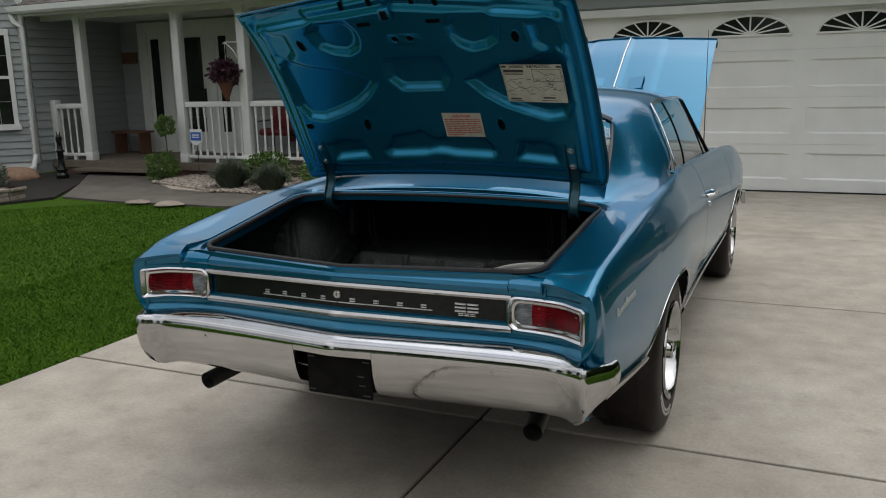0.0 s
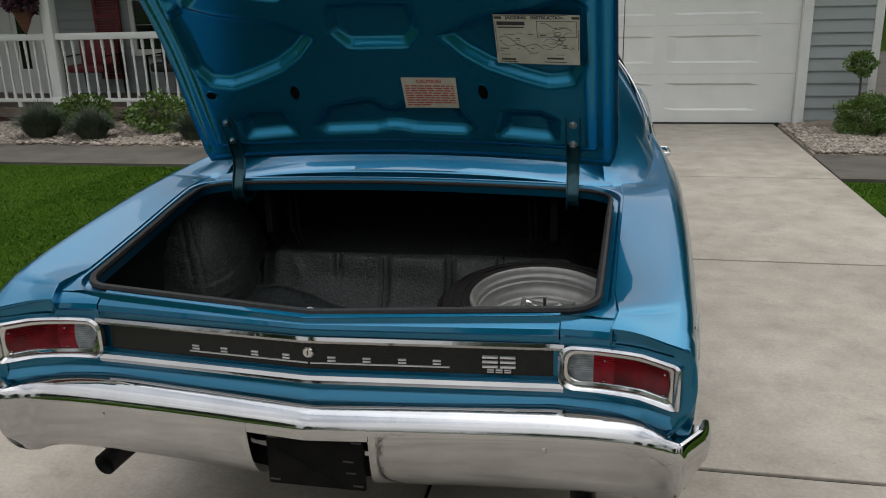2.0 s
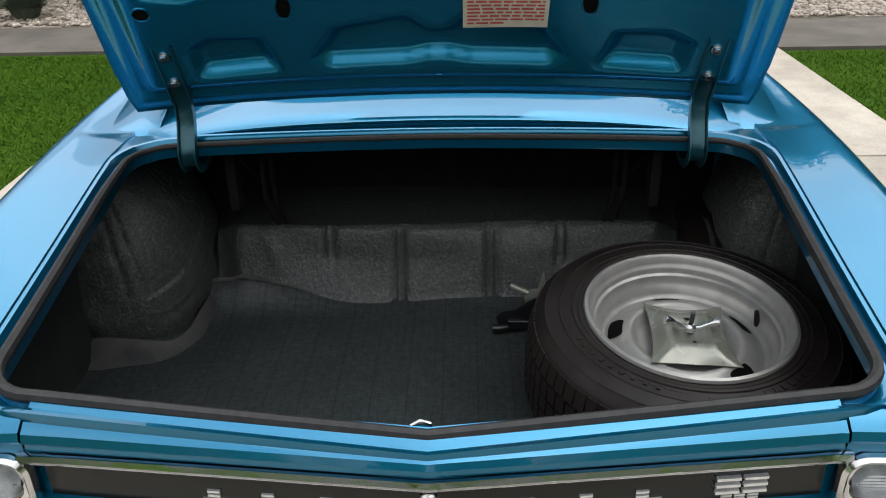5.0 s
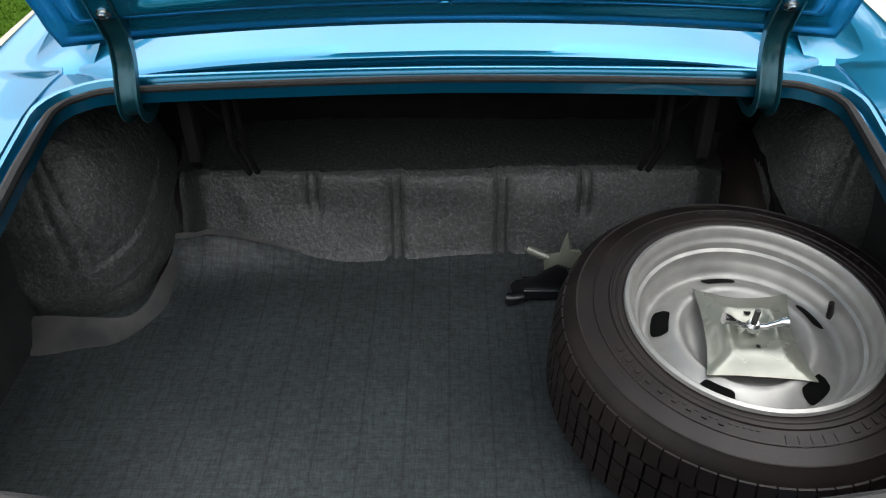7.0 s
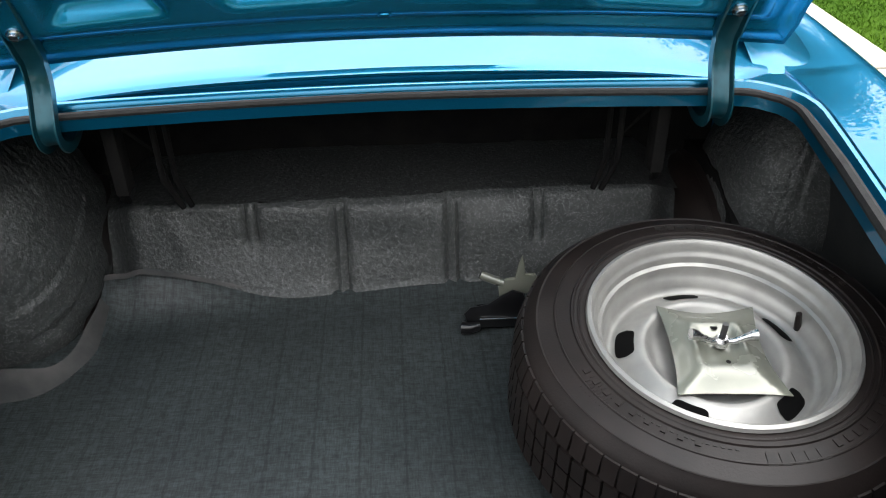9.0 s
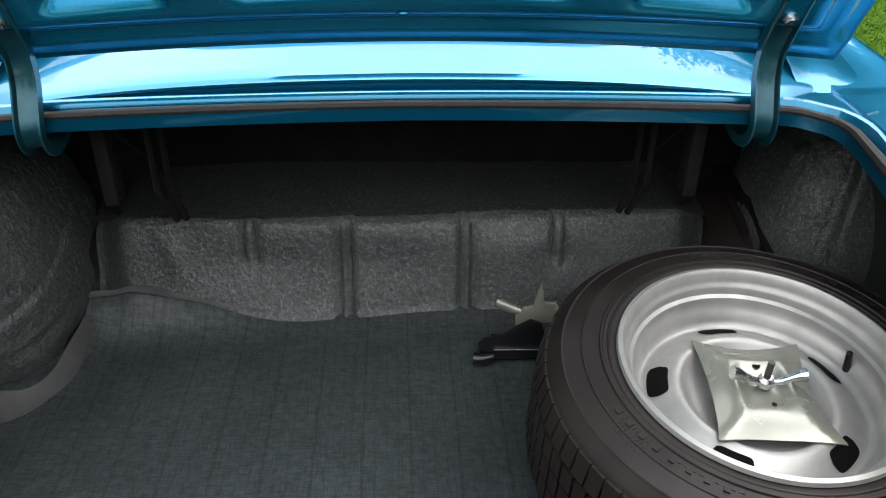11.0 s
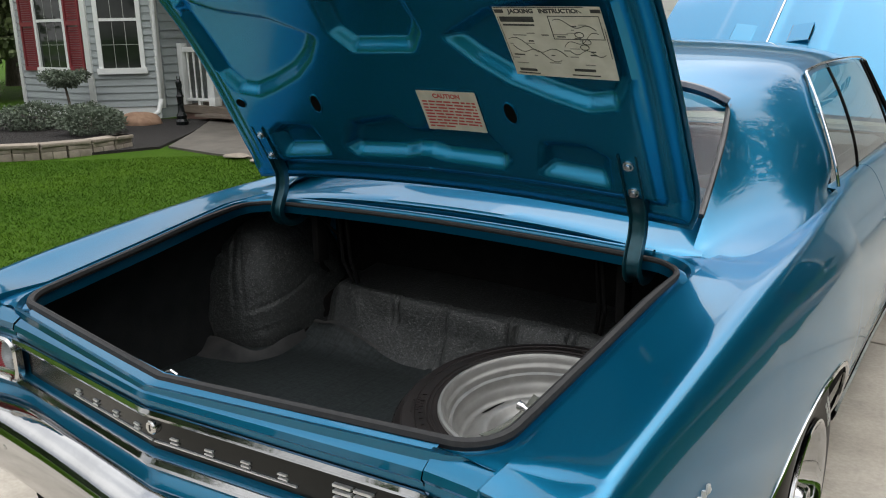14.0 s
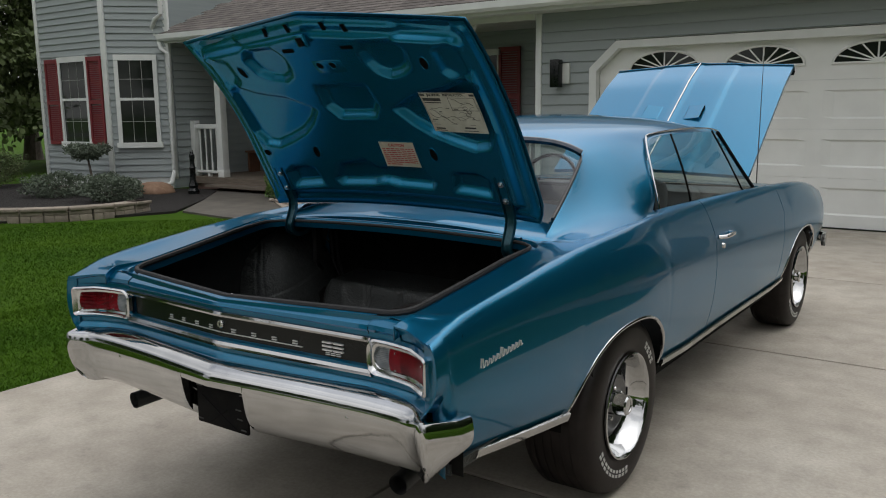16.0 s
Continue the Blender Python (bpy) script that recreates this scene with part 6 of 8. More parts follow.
part("stud", bm, STEEL, hold)
bm = bmesh.new()
lathe(bm, [(0.012, 0.020), (0.012, 0.030), (0.008, 0.036), (0.005, 0.036)], 14, plate_m)
for s in (1, -1):
    tube(bm, [plate_m @ Vector((s * p[0], p[1], p[2])) for p in ((0.006, -0.001, 0.026), (0.020, -0.002, 0.029), (0.034, -0.002, 0.037), (0.044, -0.002, 0.042), (0.053, -0.002, 0.0435))], lambda t: 0.0055 + 0.0045 * smooth01((t - 0.6) / 0.25), 12)
part("wing_nut", bm, ALLOY, hold, "shiny zinc wing nut")
for x, y in ((0.0, 0.040), (0.004, -0.036)):
    bm = bmesh.new()
    disc(bm, 0.006 if y > 0 else 0.004, plate_m @ Matrix.Translation((x, y, 0.0175)), 14)
    part("plate_hole", bm, MATTE, hold)

# folded parts of the jack beside the tyre
jack = thing("jack", (0.18, 0.93, 0.505), "black and grey steel car jack parts on the trunk mat", "jack")


def slab_of(bm, outline, y0, y1, lean=0.0, bevel=0.003):
    """A plate cut to an outline of (x, z), from y0 to y1."""
    v = [bm.verts.new((x, y + lean * (z - 0.51), z)) for y in (y0, y1) for x, z in outline]
    n = len(outline)
    fs = [bm.faces.new(v[:n]), bm.faces.new(v[n:][::-1])] + [bm.faces.new((v[i], v[n + i], v[n + (i + 1) % n], v[(i + 1) % n])) for i in range(n)]
    bmesh.ops.recalc_face_normals(bm, faces=fs)
    bmesh.ops.bevel(bm, geom=list({e for f in fs[:2] for e in f.edges}), offset=bevel, segments=2, affect="EDGES", profile=0.5)


GLOSS_BK = mat("glossy_black_steel", (0.004, 0.004, 0.0045), 0.3, col2=(0.007, 0.007, 0.008), scale=40, spec=0.5)
bm = bmesh.new()
slab_of(bm, [(0.150, 0.512), (0.148, 0.526), (0.128, 0.528), (0.122, 0.546), (0.134, 0.560), (0.168, 0.566), (0.192, 0.584), (0.216, 0.598), (0.236, 0.590), (0.246, 0.560), (0.246, 0.512)], 0.915, 0.923)
part("jack_arm", bm, GLOSS_BK, jack, "glossy black steel arm")
bm = bmesh.new()
slab_of(bm, [(0.152, 0.510), (0.152, 0.536), (0.246, 0.536), (0.246, 0.510)], 0.924, 0.962)
part("jack_base", bm, MATTE, jack, "black steel channel")
bm = bmesh.new()
tube(bm, [(0.118, 0.912, 0.519), (0.132, 0.908, 0.520), (0.152, 0.912, 0.521)], lambda q: 0.013 - 0.004 * q, 12)
part("jack_foot", bm, GLOSS_BK, jack)
# thin bright strip along the front edge of the channel
bm = bmesh.new()
slab_of(bm, [(0.152, 0.536), (0.152, 0.5385), (0.236, 0.5365), (0.236, 0.534)], 0.911, 0.9145, bevel=0.0008)
part("bright_edge", bm, ALLOY, jack, "thin bright edge strip")
bm = bmesh.new()
tube(bm, [(0.157, 0.955, 0.612), (0.182, 0.950, 0.602), (0.202, 0.945, 0.596)], 0.0085, 12)
slab_of(bm, [(0.192, 0.568), (0.190, 0.592), (0.204, 0.607), (0.222, 0.610), (0.228, 0.640), (0.235, 0.662), (0.240, 0.640), (0.242, 0.618), (0.262, 0.616), (0.270, 0.602), (0.262, 0.575)], 0.938, 0.948)
part("jack_head", bm, OLIVE, jack, "bare steel jack head")

# ---------------------------------------------------------------- ground, drive, lawn
GRASS = mat("lawn_grass", (0.036, 0.082, 0.004), 0.9, spec=0.1, col2=(0.050, 0.100, 0.006), scale=14, bump=0.6, bscale=90, bdist=0.02, big=(0.75, 0.85, 0.7), bigscale=0.5)
BLADE = mat("grass_blades", (0.040, 0.096, 0.004), 0.8, col2=(0.062, 0.126, 0.006), scale=1.2, island=0.08, spec=0.12, big=(0.80, 0.88, 0.75), bigscale=0.5)
CONCRETE = mat("broom_concrete", (0.360, 0.328, 0.274), 0.72, col2=(0.472, 0.434, 0.372), scale=5.0, detail=14, lo=0.30, hi=0.70, bump=0.2, bscale=160, bdist=0.002, big=(0.82, 0.80, 0.78), bigscale=0.9, island=0.05)


def weathered(m, specks=((60, 0.38, 0.64, 0.90, 1.07), (7, 0.56, 0.74, 1.0, 0.80), (26, 0.66, 0.74, 1.0, 0.70), (1.1, 0.35, 0.65, 0.86, 1.07), (3.2, 0.60, 0.72, 1.0, 0.88), (110, 0.70, 0.78, 1.0, 0.62))):
    """Fine mottling, stains and specks multiplied over a colour: scale, from, to, darkest, lightest."""
    n, l = m.node_tree.nodes, m.node_tree.links
    b = n["Principled BSDF"]
    tc = n.new("ShaderNodeTexCoord")
    for k, (sc, lo, hi, v0, v1) in enumerate(specks):
        no = n.new("ShaderNodeTexNoise")
        no.inputs["Scale"].default_value, no.inputs["Detail"].default_value, no.inputs["Roughness"].default_value = sc, 6, 0.65
        mr = n.new("ShaderNodeMapRange")
        mr.inputs["From Min"].default_value, mr.inputs["From Max"].default_value = lo, hi
        mr.inputs["To Min"].default_value, mr.inputs["To Max"].default_value = v0, v1
        mx = n.new("ShaderNodeMix")
        mx.data_type, mx.blend_type = "RGBA", "MULTIPLY"
        mx.inputs["Factor"].default_value = 1
        l.new(tc.outputs["Object"], no.inputs["Vector"])
        l.new(no.outputs["Fac"], mr.inputs["Value"])
        l.new(b.inputs["Base Color"].links[0].from_socket, mx.inputs["A"])
        l.new(mr.outputs["Result"], mx.inputs["B"])
        l.new(mx.outputs["Result"], b.inputs["Base Color"])
    return m


weathered(CONCRETE)
STAMPED = mat("stamped_grey_concrete", (0.088, 0.079, 0.066), 0.7, col2=(0.140, 0.126, 0.104), scale=3, detail=8, bump=0.5, bscale=18, bdist=0.008, big=(0.75, 0.75, 0.75))
MULCH = mat("black_mulch", (0.010, 0.009, 0.008), 0.95, col2=(0.022, 0.018, 0.015), scale=60, bump=1.0, bscale=70, bdist=0.03)
STONE = mat("river_gravel", (0.27, 0.225, 0.18), 0.7, col2=(0.38, 0.335, 0.285), scale=20, island=0.45, bump=0.2, bscale=80)
BLOCK = mat("tan_wall_block", (0.215, 0.182, 0.145), 0.85, col2=(0.285, 0.245, 0.197), scale=12, bump=0.6, bscale=40, bdist=0.01, island=0.15)
SIDING = mat("pale_grey_siding", (0.296, 0.332, 0.334), 0.55, col2=(0.322, 0.358, 0.360), scale=3, bump=0.15, bscale=60, stretch=(0.3, 0.3, 4), island=0.03)
WHITE = mat("white_paint", (0.745, 0.765, 0.745), 0.45, col2=(0.685, 0.705, 0.685), scale=4, bump=0.05, bscale=120)
DOORW = mat("garage_door_white", (0.825, 0.84, 0.82), 0.45, col2=(0.775, 0.79, 0.77), scale=3, bump=0.08, bscale=200)
SHUTTER = mat("dark_red_shutter", (0.17, 0.022, 0.028), 0.55, col2=(0.21, 0.03, 0.035), scale=9)
SHINGLE = mat("brown_grey_shingle", (0.070, 0.060, 0.055), 0.9, col2=(0.12, 0.105, 0.095), scale=40, bump=0.5, bscale=200, island=0.3)
DARKGL = mat("dark_window_glass", (0.010, 0.014, 0.012), 0.04, col2=(0.022, 0.027, 0.022), scale=2, spec=0.4)
WOOD = mat("weathered_wood", (0.125, 0.100, 0.078), 0.75, col2=(0.17, 0.14, 0.11), scale=6, stretch=(1, 8, 8), bump=0.3, bscale=40)
WOODR = mat("reddish_wood", (0.13, 0.055, 0.032), 0.6, col2=(0.18, 0.08, 0.045), scale=6, stretch=(1, 6, 6))
BRICK = mat("brown_brick", (0.10, 0.055, 0.045), 0.85, col2=(0.14, 0.08, 0.065), scale=20, island=0.25, bump=0.4, bscale=80)
LEAF = mat("boxwood_leaf", (0.062, 0.125, 0.016), 0.5, col2=(0.105, 0.185, 0.030), scale=6, island=0.35)
LEAF_G = mat("grey_green_leaf", (0.085, 0.110, 0.075), 0.65, col2=(0.12, 0.15, 0.105), scale=6, island=0.3)
LEAF_D = mat("conifer_needles", (0.062, 0.088, 0.028), 0.7, col2=(0.100, 0.130, 0.042), scale=2, island=0.35)
LEAF_P = mat("purple_leaf", (0.045, 0.014, 0.026), 0.5, col2=(0.07, 0.022, 0.04), scale=6, island=0.35)
BARK = mat("bark", (0.085, 0.068, 0.055), 0.9, col2=(0.14, 0.115, 0.095), scale=14, stretch=(3, 3, 0.6), bump=0.8, bscale=22, bdist=0.02)

bm = bmesh.new()
pts = spread(-260, 260, 20)
grid(bm, [[Vector((x, y, -0.035)) for x in pts] for y in pts])
ground = part("ground", bm, GRASS, None)
tagged(ground, "wide mown green lawn", "ground", kind="structure")

drive = thing("driveway", (0.1, 0, 0), "pale concrete driveway of jointed slabs", "driveway", kind="structure")
JX = (-2.32, 0.10, 2.57)
JY = (-13.7, -11.25, -8.8, -6.35, -3.9, -1.45, 1.02, 3.42, 5.88, 8.34, 9.06)
for i in range(2):
    for j in range(len(JY) - 1):
        bm = bmesh.new()
        box(bm, JX[i] + 0.007, JX[i + 1] - 0.007, JY[j] + 0.010, JY[j + 1] - 0.010, -0.12, 0.0, bevel=0.005)
        part("slab", bm, CONCRETE, drive, angle=80)
bm = bmesh.new()
box(bm, JX[0] + 0.01, JX[2] - 0.01, JY[0] + 0.01, JY[-1] - 0.01, -0.12, -0.012)
part("joint_fill", bm, MATTE, drive)
bm = bmesh.new()
box(bm, -60, 60, -21, -13.75, -0.12, -0.02)
road = part("road", bm, mat("asphalt", (0.045, 0.045, 0.045), 0.9, col2=(0.065, 0.065, 0.063), scale=30, bump=0.4, bscale=150), None)
tagged(road, "dark asphalt street", "road", kind="structure")

# walks
def flat(name, poly, z, material, label, category, depth=0.10):
    bm = bmesh.new()
    top = [bm.verts.new((x, y, z)) for x, y in poly]
    low = [bm.verts.new((x, y, z - depth)) for x, y in poly]
    bm.faces.new(top)
    n = len(poly)
    for i in range(n):
        bm.faces.new((top[i], low[i], low[(i + 1) % n], top[(i + 1) % n]))
    bmesh.ops.recalc_face_normals(bm, faces=bm.faces)
    ob = part(name, bm, material, None, smooth=False)
    return tagged(ob, label, category, kind="structure")


flat("pavement_1", [(-2.335, 6.10), (-2.335, 7.05), (-6.2, 7.10), (-7.3, 7.25), (-8.2, 7.9), (-8.4, 8.82), (-10.6, 8.82), (-9.3, 7.4), (-8.3, 6.2), (-7.2, 6.05)], -0.005, STAMPED, "dark stamped concrete walk along the lawn", "walk")
flat("pavement_2", [(2.585, 5.90), (2.585, 6.98), (4.05, 6.98), (4.30, 7.6), (4.15, 9.3), (4.3, 13), (5.0, 17), (7.0, 22), (8.2, 22), (6.2, 17), (5.38, 13), (5.3, 10), (5.6, 8.2), (6.6, 6.9), (9.0, 5.8), (9.0, 4.9), (5.5, 5.9)], -0.005, STAMPED, "dark stamped concrete walk round the garage", "walk")
flat("mulch_bed", [(-9.5, 4.0), (-8.75, 5.0), (-8.35, 6.1), (-9.35, 7.45), (-10.6, 8.8), (-11.5, 8.45), (-12.3, 7.7), (-15.5, 7.7), (-16.5, 3.6), (-12, 3.3)], 0.0, MULCH, "bed of black mulch before the house", "mulch")


def blades(name, polys, count, seed, label):
    rg = np.random.RandomState(seed)
    V, Fc = [], []
    for (x0, x1, y0, y1), share, test in polys:
        n = int(count * share)
        xs, ys = rg.uniform(x0, x1, n), rg.uniform(y0, y1, n)
        for x, y in zip(xs, ys):
            if not test(x, y):
                continue
            h = rg.uniform(0.014, 0.030)
            a = rg.uniform(0, 6.283)
            w = 0.0025 + 0.003 * rg.rand()
            lx, ly = rg.normal(0, 0.022, 2)
            k = len(V)
            V += [(x - w * math.cos(a), y - w * math.sin(a), -0.036), (x + w * math.cos(a), y + w * math.sin(a), -0.036), (x + lx, y + ly, -0.036 + h)]
            Fc.append((k, k + 1, k + 2))
    me = bpy.data.meshes.new(name)
    me.from_pydata(V, [], Fc)
    me.materials.append(BLADE)
    ob = new(name, me)
    return tagged(ob, label, "grass", kind="stuff")


def left_ok(x, y):
    edge = 6.03 if x > -7.2 else 6.0 - (-7.2 - x) * 0.9
    return x < -2.345 and y < edge


def right_ok(x, y):
    return x > 2.60 and y < 5.85 - (max(0, x - 5.5) * 0.28)


def far_ok(x, y):
    return x > 0.03 + float(np.interp(y, [6.9, 8.2, 10, 13, 17], [6.65, 5.62, 5.32, 5.40, 6.22]))


blades("grass", [((-4.2, -2.345, -5.0, 6.05), 0.26, left_ok), ((-9.5, -4.0, -5.0, 6.05), 0.36, left_ok), ((-16, -9.5, -5.0, 6.0), 0.12, left_ok), ((2.6, 5.5, -3, 5.9), 0.20, right_ok), ((5.5, 12, -3, 5.9), 0.06, right_ok), ((5.3, 11, 7.0, 17), 0.14, far_ok)], 560000, 5, "short mown green grass blades")


def gravel(name, test, x0, x1, y0, y1, n, seed, label, size=0.045):
    rg = np.random.RandomState(seed)
    tmp = bmesh.new()
    bmesh.ops.create_icosphere(tmp, subdivisions=1, radius=1)
    base = np.array([v.co[:] for v in tmp.verts])
    faces = [[v.index for v in f.verts] for f in tmp.faces]
    tmp.free()
    V, Fc, done = [], [], 0
    while done < n:
        x, y = rg.uniform(x0, x1), rg.uniform(y0, y1)
        if not test(x, y):
            continue
        done += 1
        sc = rg.uniform(0.5, 1.15, 3) * size * rg.uniform(0.5, 1.0) * np.array([1.2, 1.0, 0.6])
        a = rg.uniform(0, 6.283)
        p = base * (1 + rg.normal(0, 0.08, base.shape)) * sc
        q = np.c_[p[:, 0] * math.cos(a) - p[:, 1] * math.sin(a), p[:, 0] * math.sin(a) + p[:, 1] * math.cos(a), p[:, 2]] + (x, y, 0.008 + rg.uniform(0, 0.02))
        k = len(V)
        V += q.tolist()
        Fc += [[i + k for i in f] for f in faces]
    me = bpy.data.meshes.new(name)
    me.from_pydata(V, [], Fc)
    me.materials.append(STONE)
    me.polygons.foreach_set("use_smooth", [True] * len(me.polygons))
    return tagged(new(name, me), label, "gravel", kind="stuff")


flat("gravel_base_1", [(-3.0, 7.08), (-6.2, 7.12), (-7.3, 7.28), (-8.15, 7.9), (-8.3, 8.84), (-3.0, 8.84)], 0.004, STONE, "bed under the gravel", "gravel bed")
flat("gravel_base_2", [(2.60, 7.02), (4.0, 7.02), (4.25, 7.6), (4.1, 9.3), (3.6, 8.98), (2.60, 8.98)], 0.004, STONE, "bed under the gravel", "gravel bed")
gravel("gravel", lambda x, y: y > 7.1 and y < 8.85 and (x > -6.4 or (y - 7.12) > (-6.4 - x) * 0.4), -8.2, -3.0, 7.1, 8.85, 9500, 2, "mixed tan and white river gravel by the porch", 0.036)
gravel("gravel", lambda x, y: x < 4.05 + 0.1 * (y - 7) and (x < 3.62 or y < 9.3), 2.62, 4.25, 7.03, 9.0, 4200, 3, "mixed tan and white river gravel by the garage", 0.036)

# ---------------------------------------------------------------- house
def wall(name, x0, x1, y0, y1, z0, z1, material, label):
    ob = part(name, new_box(x0, x1, y0, y1, z0, z1), material, None, smooth=False)
    return tagged(ob, label, "wall", kind="structure")


PITCH = 0.146
BOARD_CACHE = {}


def siding(parent, a, b, z0, z1, out, pitch=PITCH):
    """Lapped boards from plan point a to b; out: plan unit vector to the outside."""
    a, b, out = Vector(a), Vector(b), Vector(out)
    ln = (b - a).length
    d = (b - a) / ln
    key = round(ln, 3), round(out.x, 2), round(out.y, 2), pitch
    if key not in BOARD_CACHE:
        bm = bmesh.new()
        pr = [(0.002, pitch + 0.006), (0.024, 0.006), (0.024, 0.0), (0.0, -0.003)]
        rows = [[Vector((d.x * t + out.x * o, d.y * t + out.y * o, z)) for o, z in pr] for t in (0, ln)]
        vs = grid(bm, rows)
        bm.faces.new(vs[0])
        bm.faces.new(vs[1][::-1])
        bmesh.ops.recalc_face_normals(bm, faces=bm.faces)
        BOARD_CACHE[key] = finish(bm, "siding_board", SIDING, smooth=False)
    z = z0
    while z < z1 - 0.02:
        ob = new("siding_board", BOARD_CACHE[key])
        ob.parent = parent
        ob.location = (a.x, a.y, z)
        z += pitch


GY = 9.0
gw = wall("wall_garage", -3.80, 3.62, GY + 0.02, GY + 0.16, 2.36, 2.80, WHITE, "pale grey sided garage wall")
wl_l = wall("wall_garage_left", -3.80, -2.97, GY + 0.02, GY + 0.16, 0.0, 2.36, WHITE, "pale grey sided wall beside the garage door")
wl_r = wall("wall_garage_right", 2.88, 3.62, GY + 0.02, GY + 0.16, 0.0, 2.36, WHITE, "pale grey sided wall beside the garage door")
siding(wl_l, (-3.74, GY + 0.02), (-2.97, GY + 0.02), 0.20 - int(0.18 / PITCH) * PITCH, 2.38, (0, -1))
siding(wl_r, (2.88, GY + 0.02), (3.56, GY + 0.02), 0.20 - int(0.18 / PITCH) * PITCH, 2.38, (0, -1))
siding(gw, (-3.74, GY + 0.02), (3.56, GY + 0.02), 2.37, 2.78, (0, -1))
for z, w in ((0.20 - PITCH + k * PITCH, w) for k, w in ((13, 0.06), (14, 0.20), (15, 0.36))):
    siding(wl_l, (-2.97, GY + 0.02), (-2.97 + w, GY + 0.02), z, z + 0.05, (0, -1))
    siding(wl_r, (2.88 - w, GY + 0.02), (2.88, GY + 0.02), z, z + 0.05, (0, -1))
for s, x in ((1, -2.97), (-1, 2.88)):
    bm = bmesh.new()
    v = [bm.verts.new((x + s * a, y, z)) for y in (GY + 0.021, GY + 0.09) for a, z in ((0, 1.98), (0.42, 2.36), (0, 2.36))]
    for f in ((0, 1, 2), (5, 4, 3), (0, 3, 4, 1), (1, 4, 5, 2), (2, 5, 3, 0)):
        bm.faces.new([v[k] for k in f])
    bmesh.ops.recalc_face_normals(bm, faces=bm.faces)
    part("corner_board", bm, SIDING, wl_l if s > 0 else wl_r, smooth=False)
wall("wall_garage_side", 3.50, 3.62, GY + 0.16, 18.0, 0.0, 2.80, SIDING, "garage side wall")
wall("wall_garage_inner", -3.80, -3.68, GY + 0.16, 11.0, 0.0, 2.80, SIDING, "garage wall facing the porch")
for x in (-3.80, 3.56):
    ob = part("trim_corner", new_box(x - 0.01, x + 0.08, GY - 0.016, GY + 0.10, 0.02, 2.78, bevel=0.004), WHITE, None)
    tagged(ob, "white corner board", "trim", kind="structure")
# garage door with chamfered opening
gdoor = thing("door_1", (-0.04, GY + 0.1, 0), "white sectional garage door with four fan windows", "garage door", kind="structure")
GX0, GX1 = -2.86, 2.77
FANS = (-1.95, -0.70, 0.56, 1.81)


def door_section(z0, z1, rects):
    bm = bmesh.new()
    xs = sorted({GX0, GX1} | {v for r in rects for v in (r[0], r[0] + 0.11, r[1] - 0.11, r[1])})
    zs = sorted({z0, z1} | {v for r in rects for v in (r[2], r[2] + 0.022, r[3] - 0.022, r[3])})

    def depth(x, z):
        for r in rects:
            if r[0] + 0.10 < x < r[1] - 0.10 and r[2] + 0.018 < z < r[3] - 0.018:
                return -0.020
        return 0.0

    grid(bm, [[Vector((x, GY + 0.10 - depth(x, z), z)) for x in xs] for z in zs], flip=True)
    part("door_section", bm, DOORW, gdoor, smooth=False, solid=0.03, offset=1)


rects = lambda a, b: [(c - 0.55, c + 0.55, a, b) for c in FANS]
door_section(0.012, 0.60, rects(0.16, 0.49))
door_section(0.6025, 1.18, rects(0.735, 1.06))
door_section(1.1825, 1.76, rects(1.305, 1.64))
door_section(1.7625, 2.28, [])
for c in FANS:
    bm = bmesh.new()
    vs = [bm.verts.new((c + 0.46 * math.cos(a), GY + 0.092, 1.95 + 0.225 * math.sin(a))) for a in (math.pi * k / 24 for k in range(25))]
    bm.faces.new(vs[::-1])
    fw = part("fan_window", bm, DARKGL, gdoor, "dark half-round fan window", smooth=False)
    bm = bmesh.new()
    tube(bm, [Vector((c + 0.475 * math.cos(a), GY + 0.088, 1.948 + 0.24 * math.sin(a))) for a in (math.pi * k / 24 for k in range(25))], 0.016, 8)
    tube(bm, [(c - 0.49, GY + 0.088, 1.945), (c + 0.49, GY + 0.088, 1.945)], 0.014, 8)
    part("fan_frame", bm, DOORW, fw)
    for k in range(1, 8):
        a = math.pi * k / 8
        bm = bmesh.new()
        tube(bm, [(c + 0.06 * math.cos(a), GY + 0.089, 1.95 + 0.04 * math.sin(a)), (c + 0.45 * math.cos(a), GY + 0.089, 1.95 + 0.222 * math.sin(a))], 0.010, 6)
        part("fan_bar", bm, DOORW, fw)
    bm = bmesh.new()
    bm.faces.new([bm.verts.new((c + 0.075 * math.cos(a), GY + 0.082, 1.95 + 0.05 * math.sin(a))) for a in (math.pi * k / 12 for k in range(13))][::-1])
    part("fan_hub", bm, DOORW, fw, smooth=False)
bm = bmesh.new()
box(bm, GX0, GX1, GY + 0.095, GY + 0.11, 0.0, 0.014)
part("door_seal", bm, SEAL, gdoor)
trim = thing("trim_garage", (0, GY, 0), "white board trim round the garage opening", "trim", kind="structure")
outl = [(-2.965, 0.0), (-2.965, 2.0), (-2.58, 2.345), (2.50, 2.345), (2.875, 2.0), (2.875, 0.0)]
inl = [(-2.86, 0.0), (-2.86, 1.955), (-2.54, 2.245), (2.46, 2.245), (2.77, 1.955), (2.77, 0.0)]
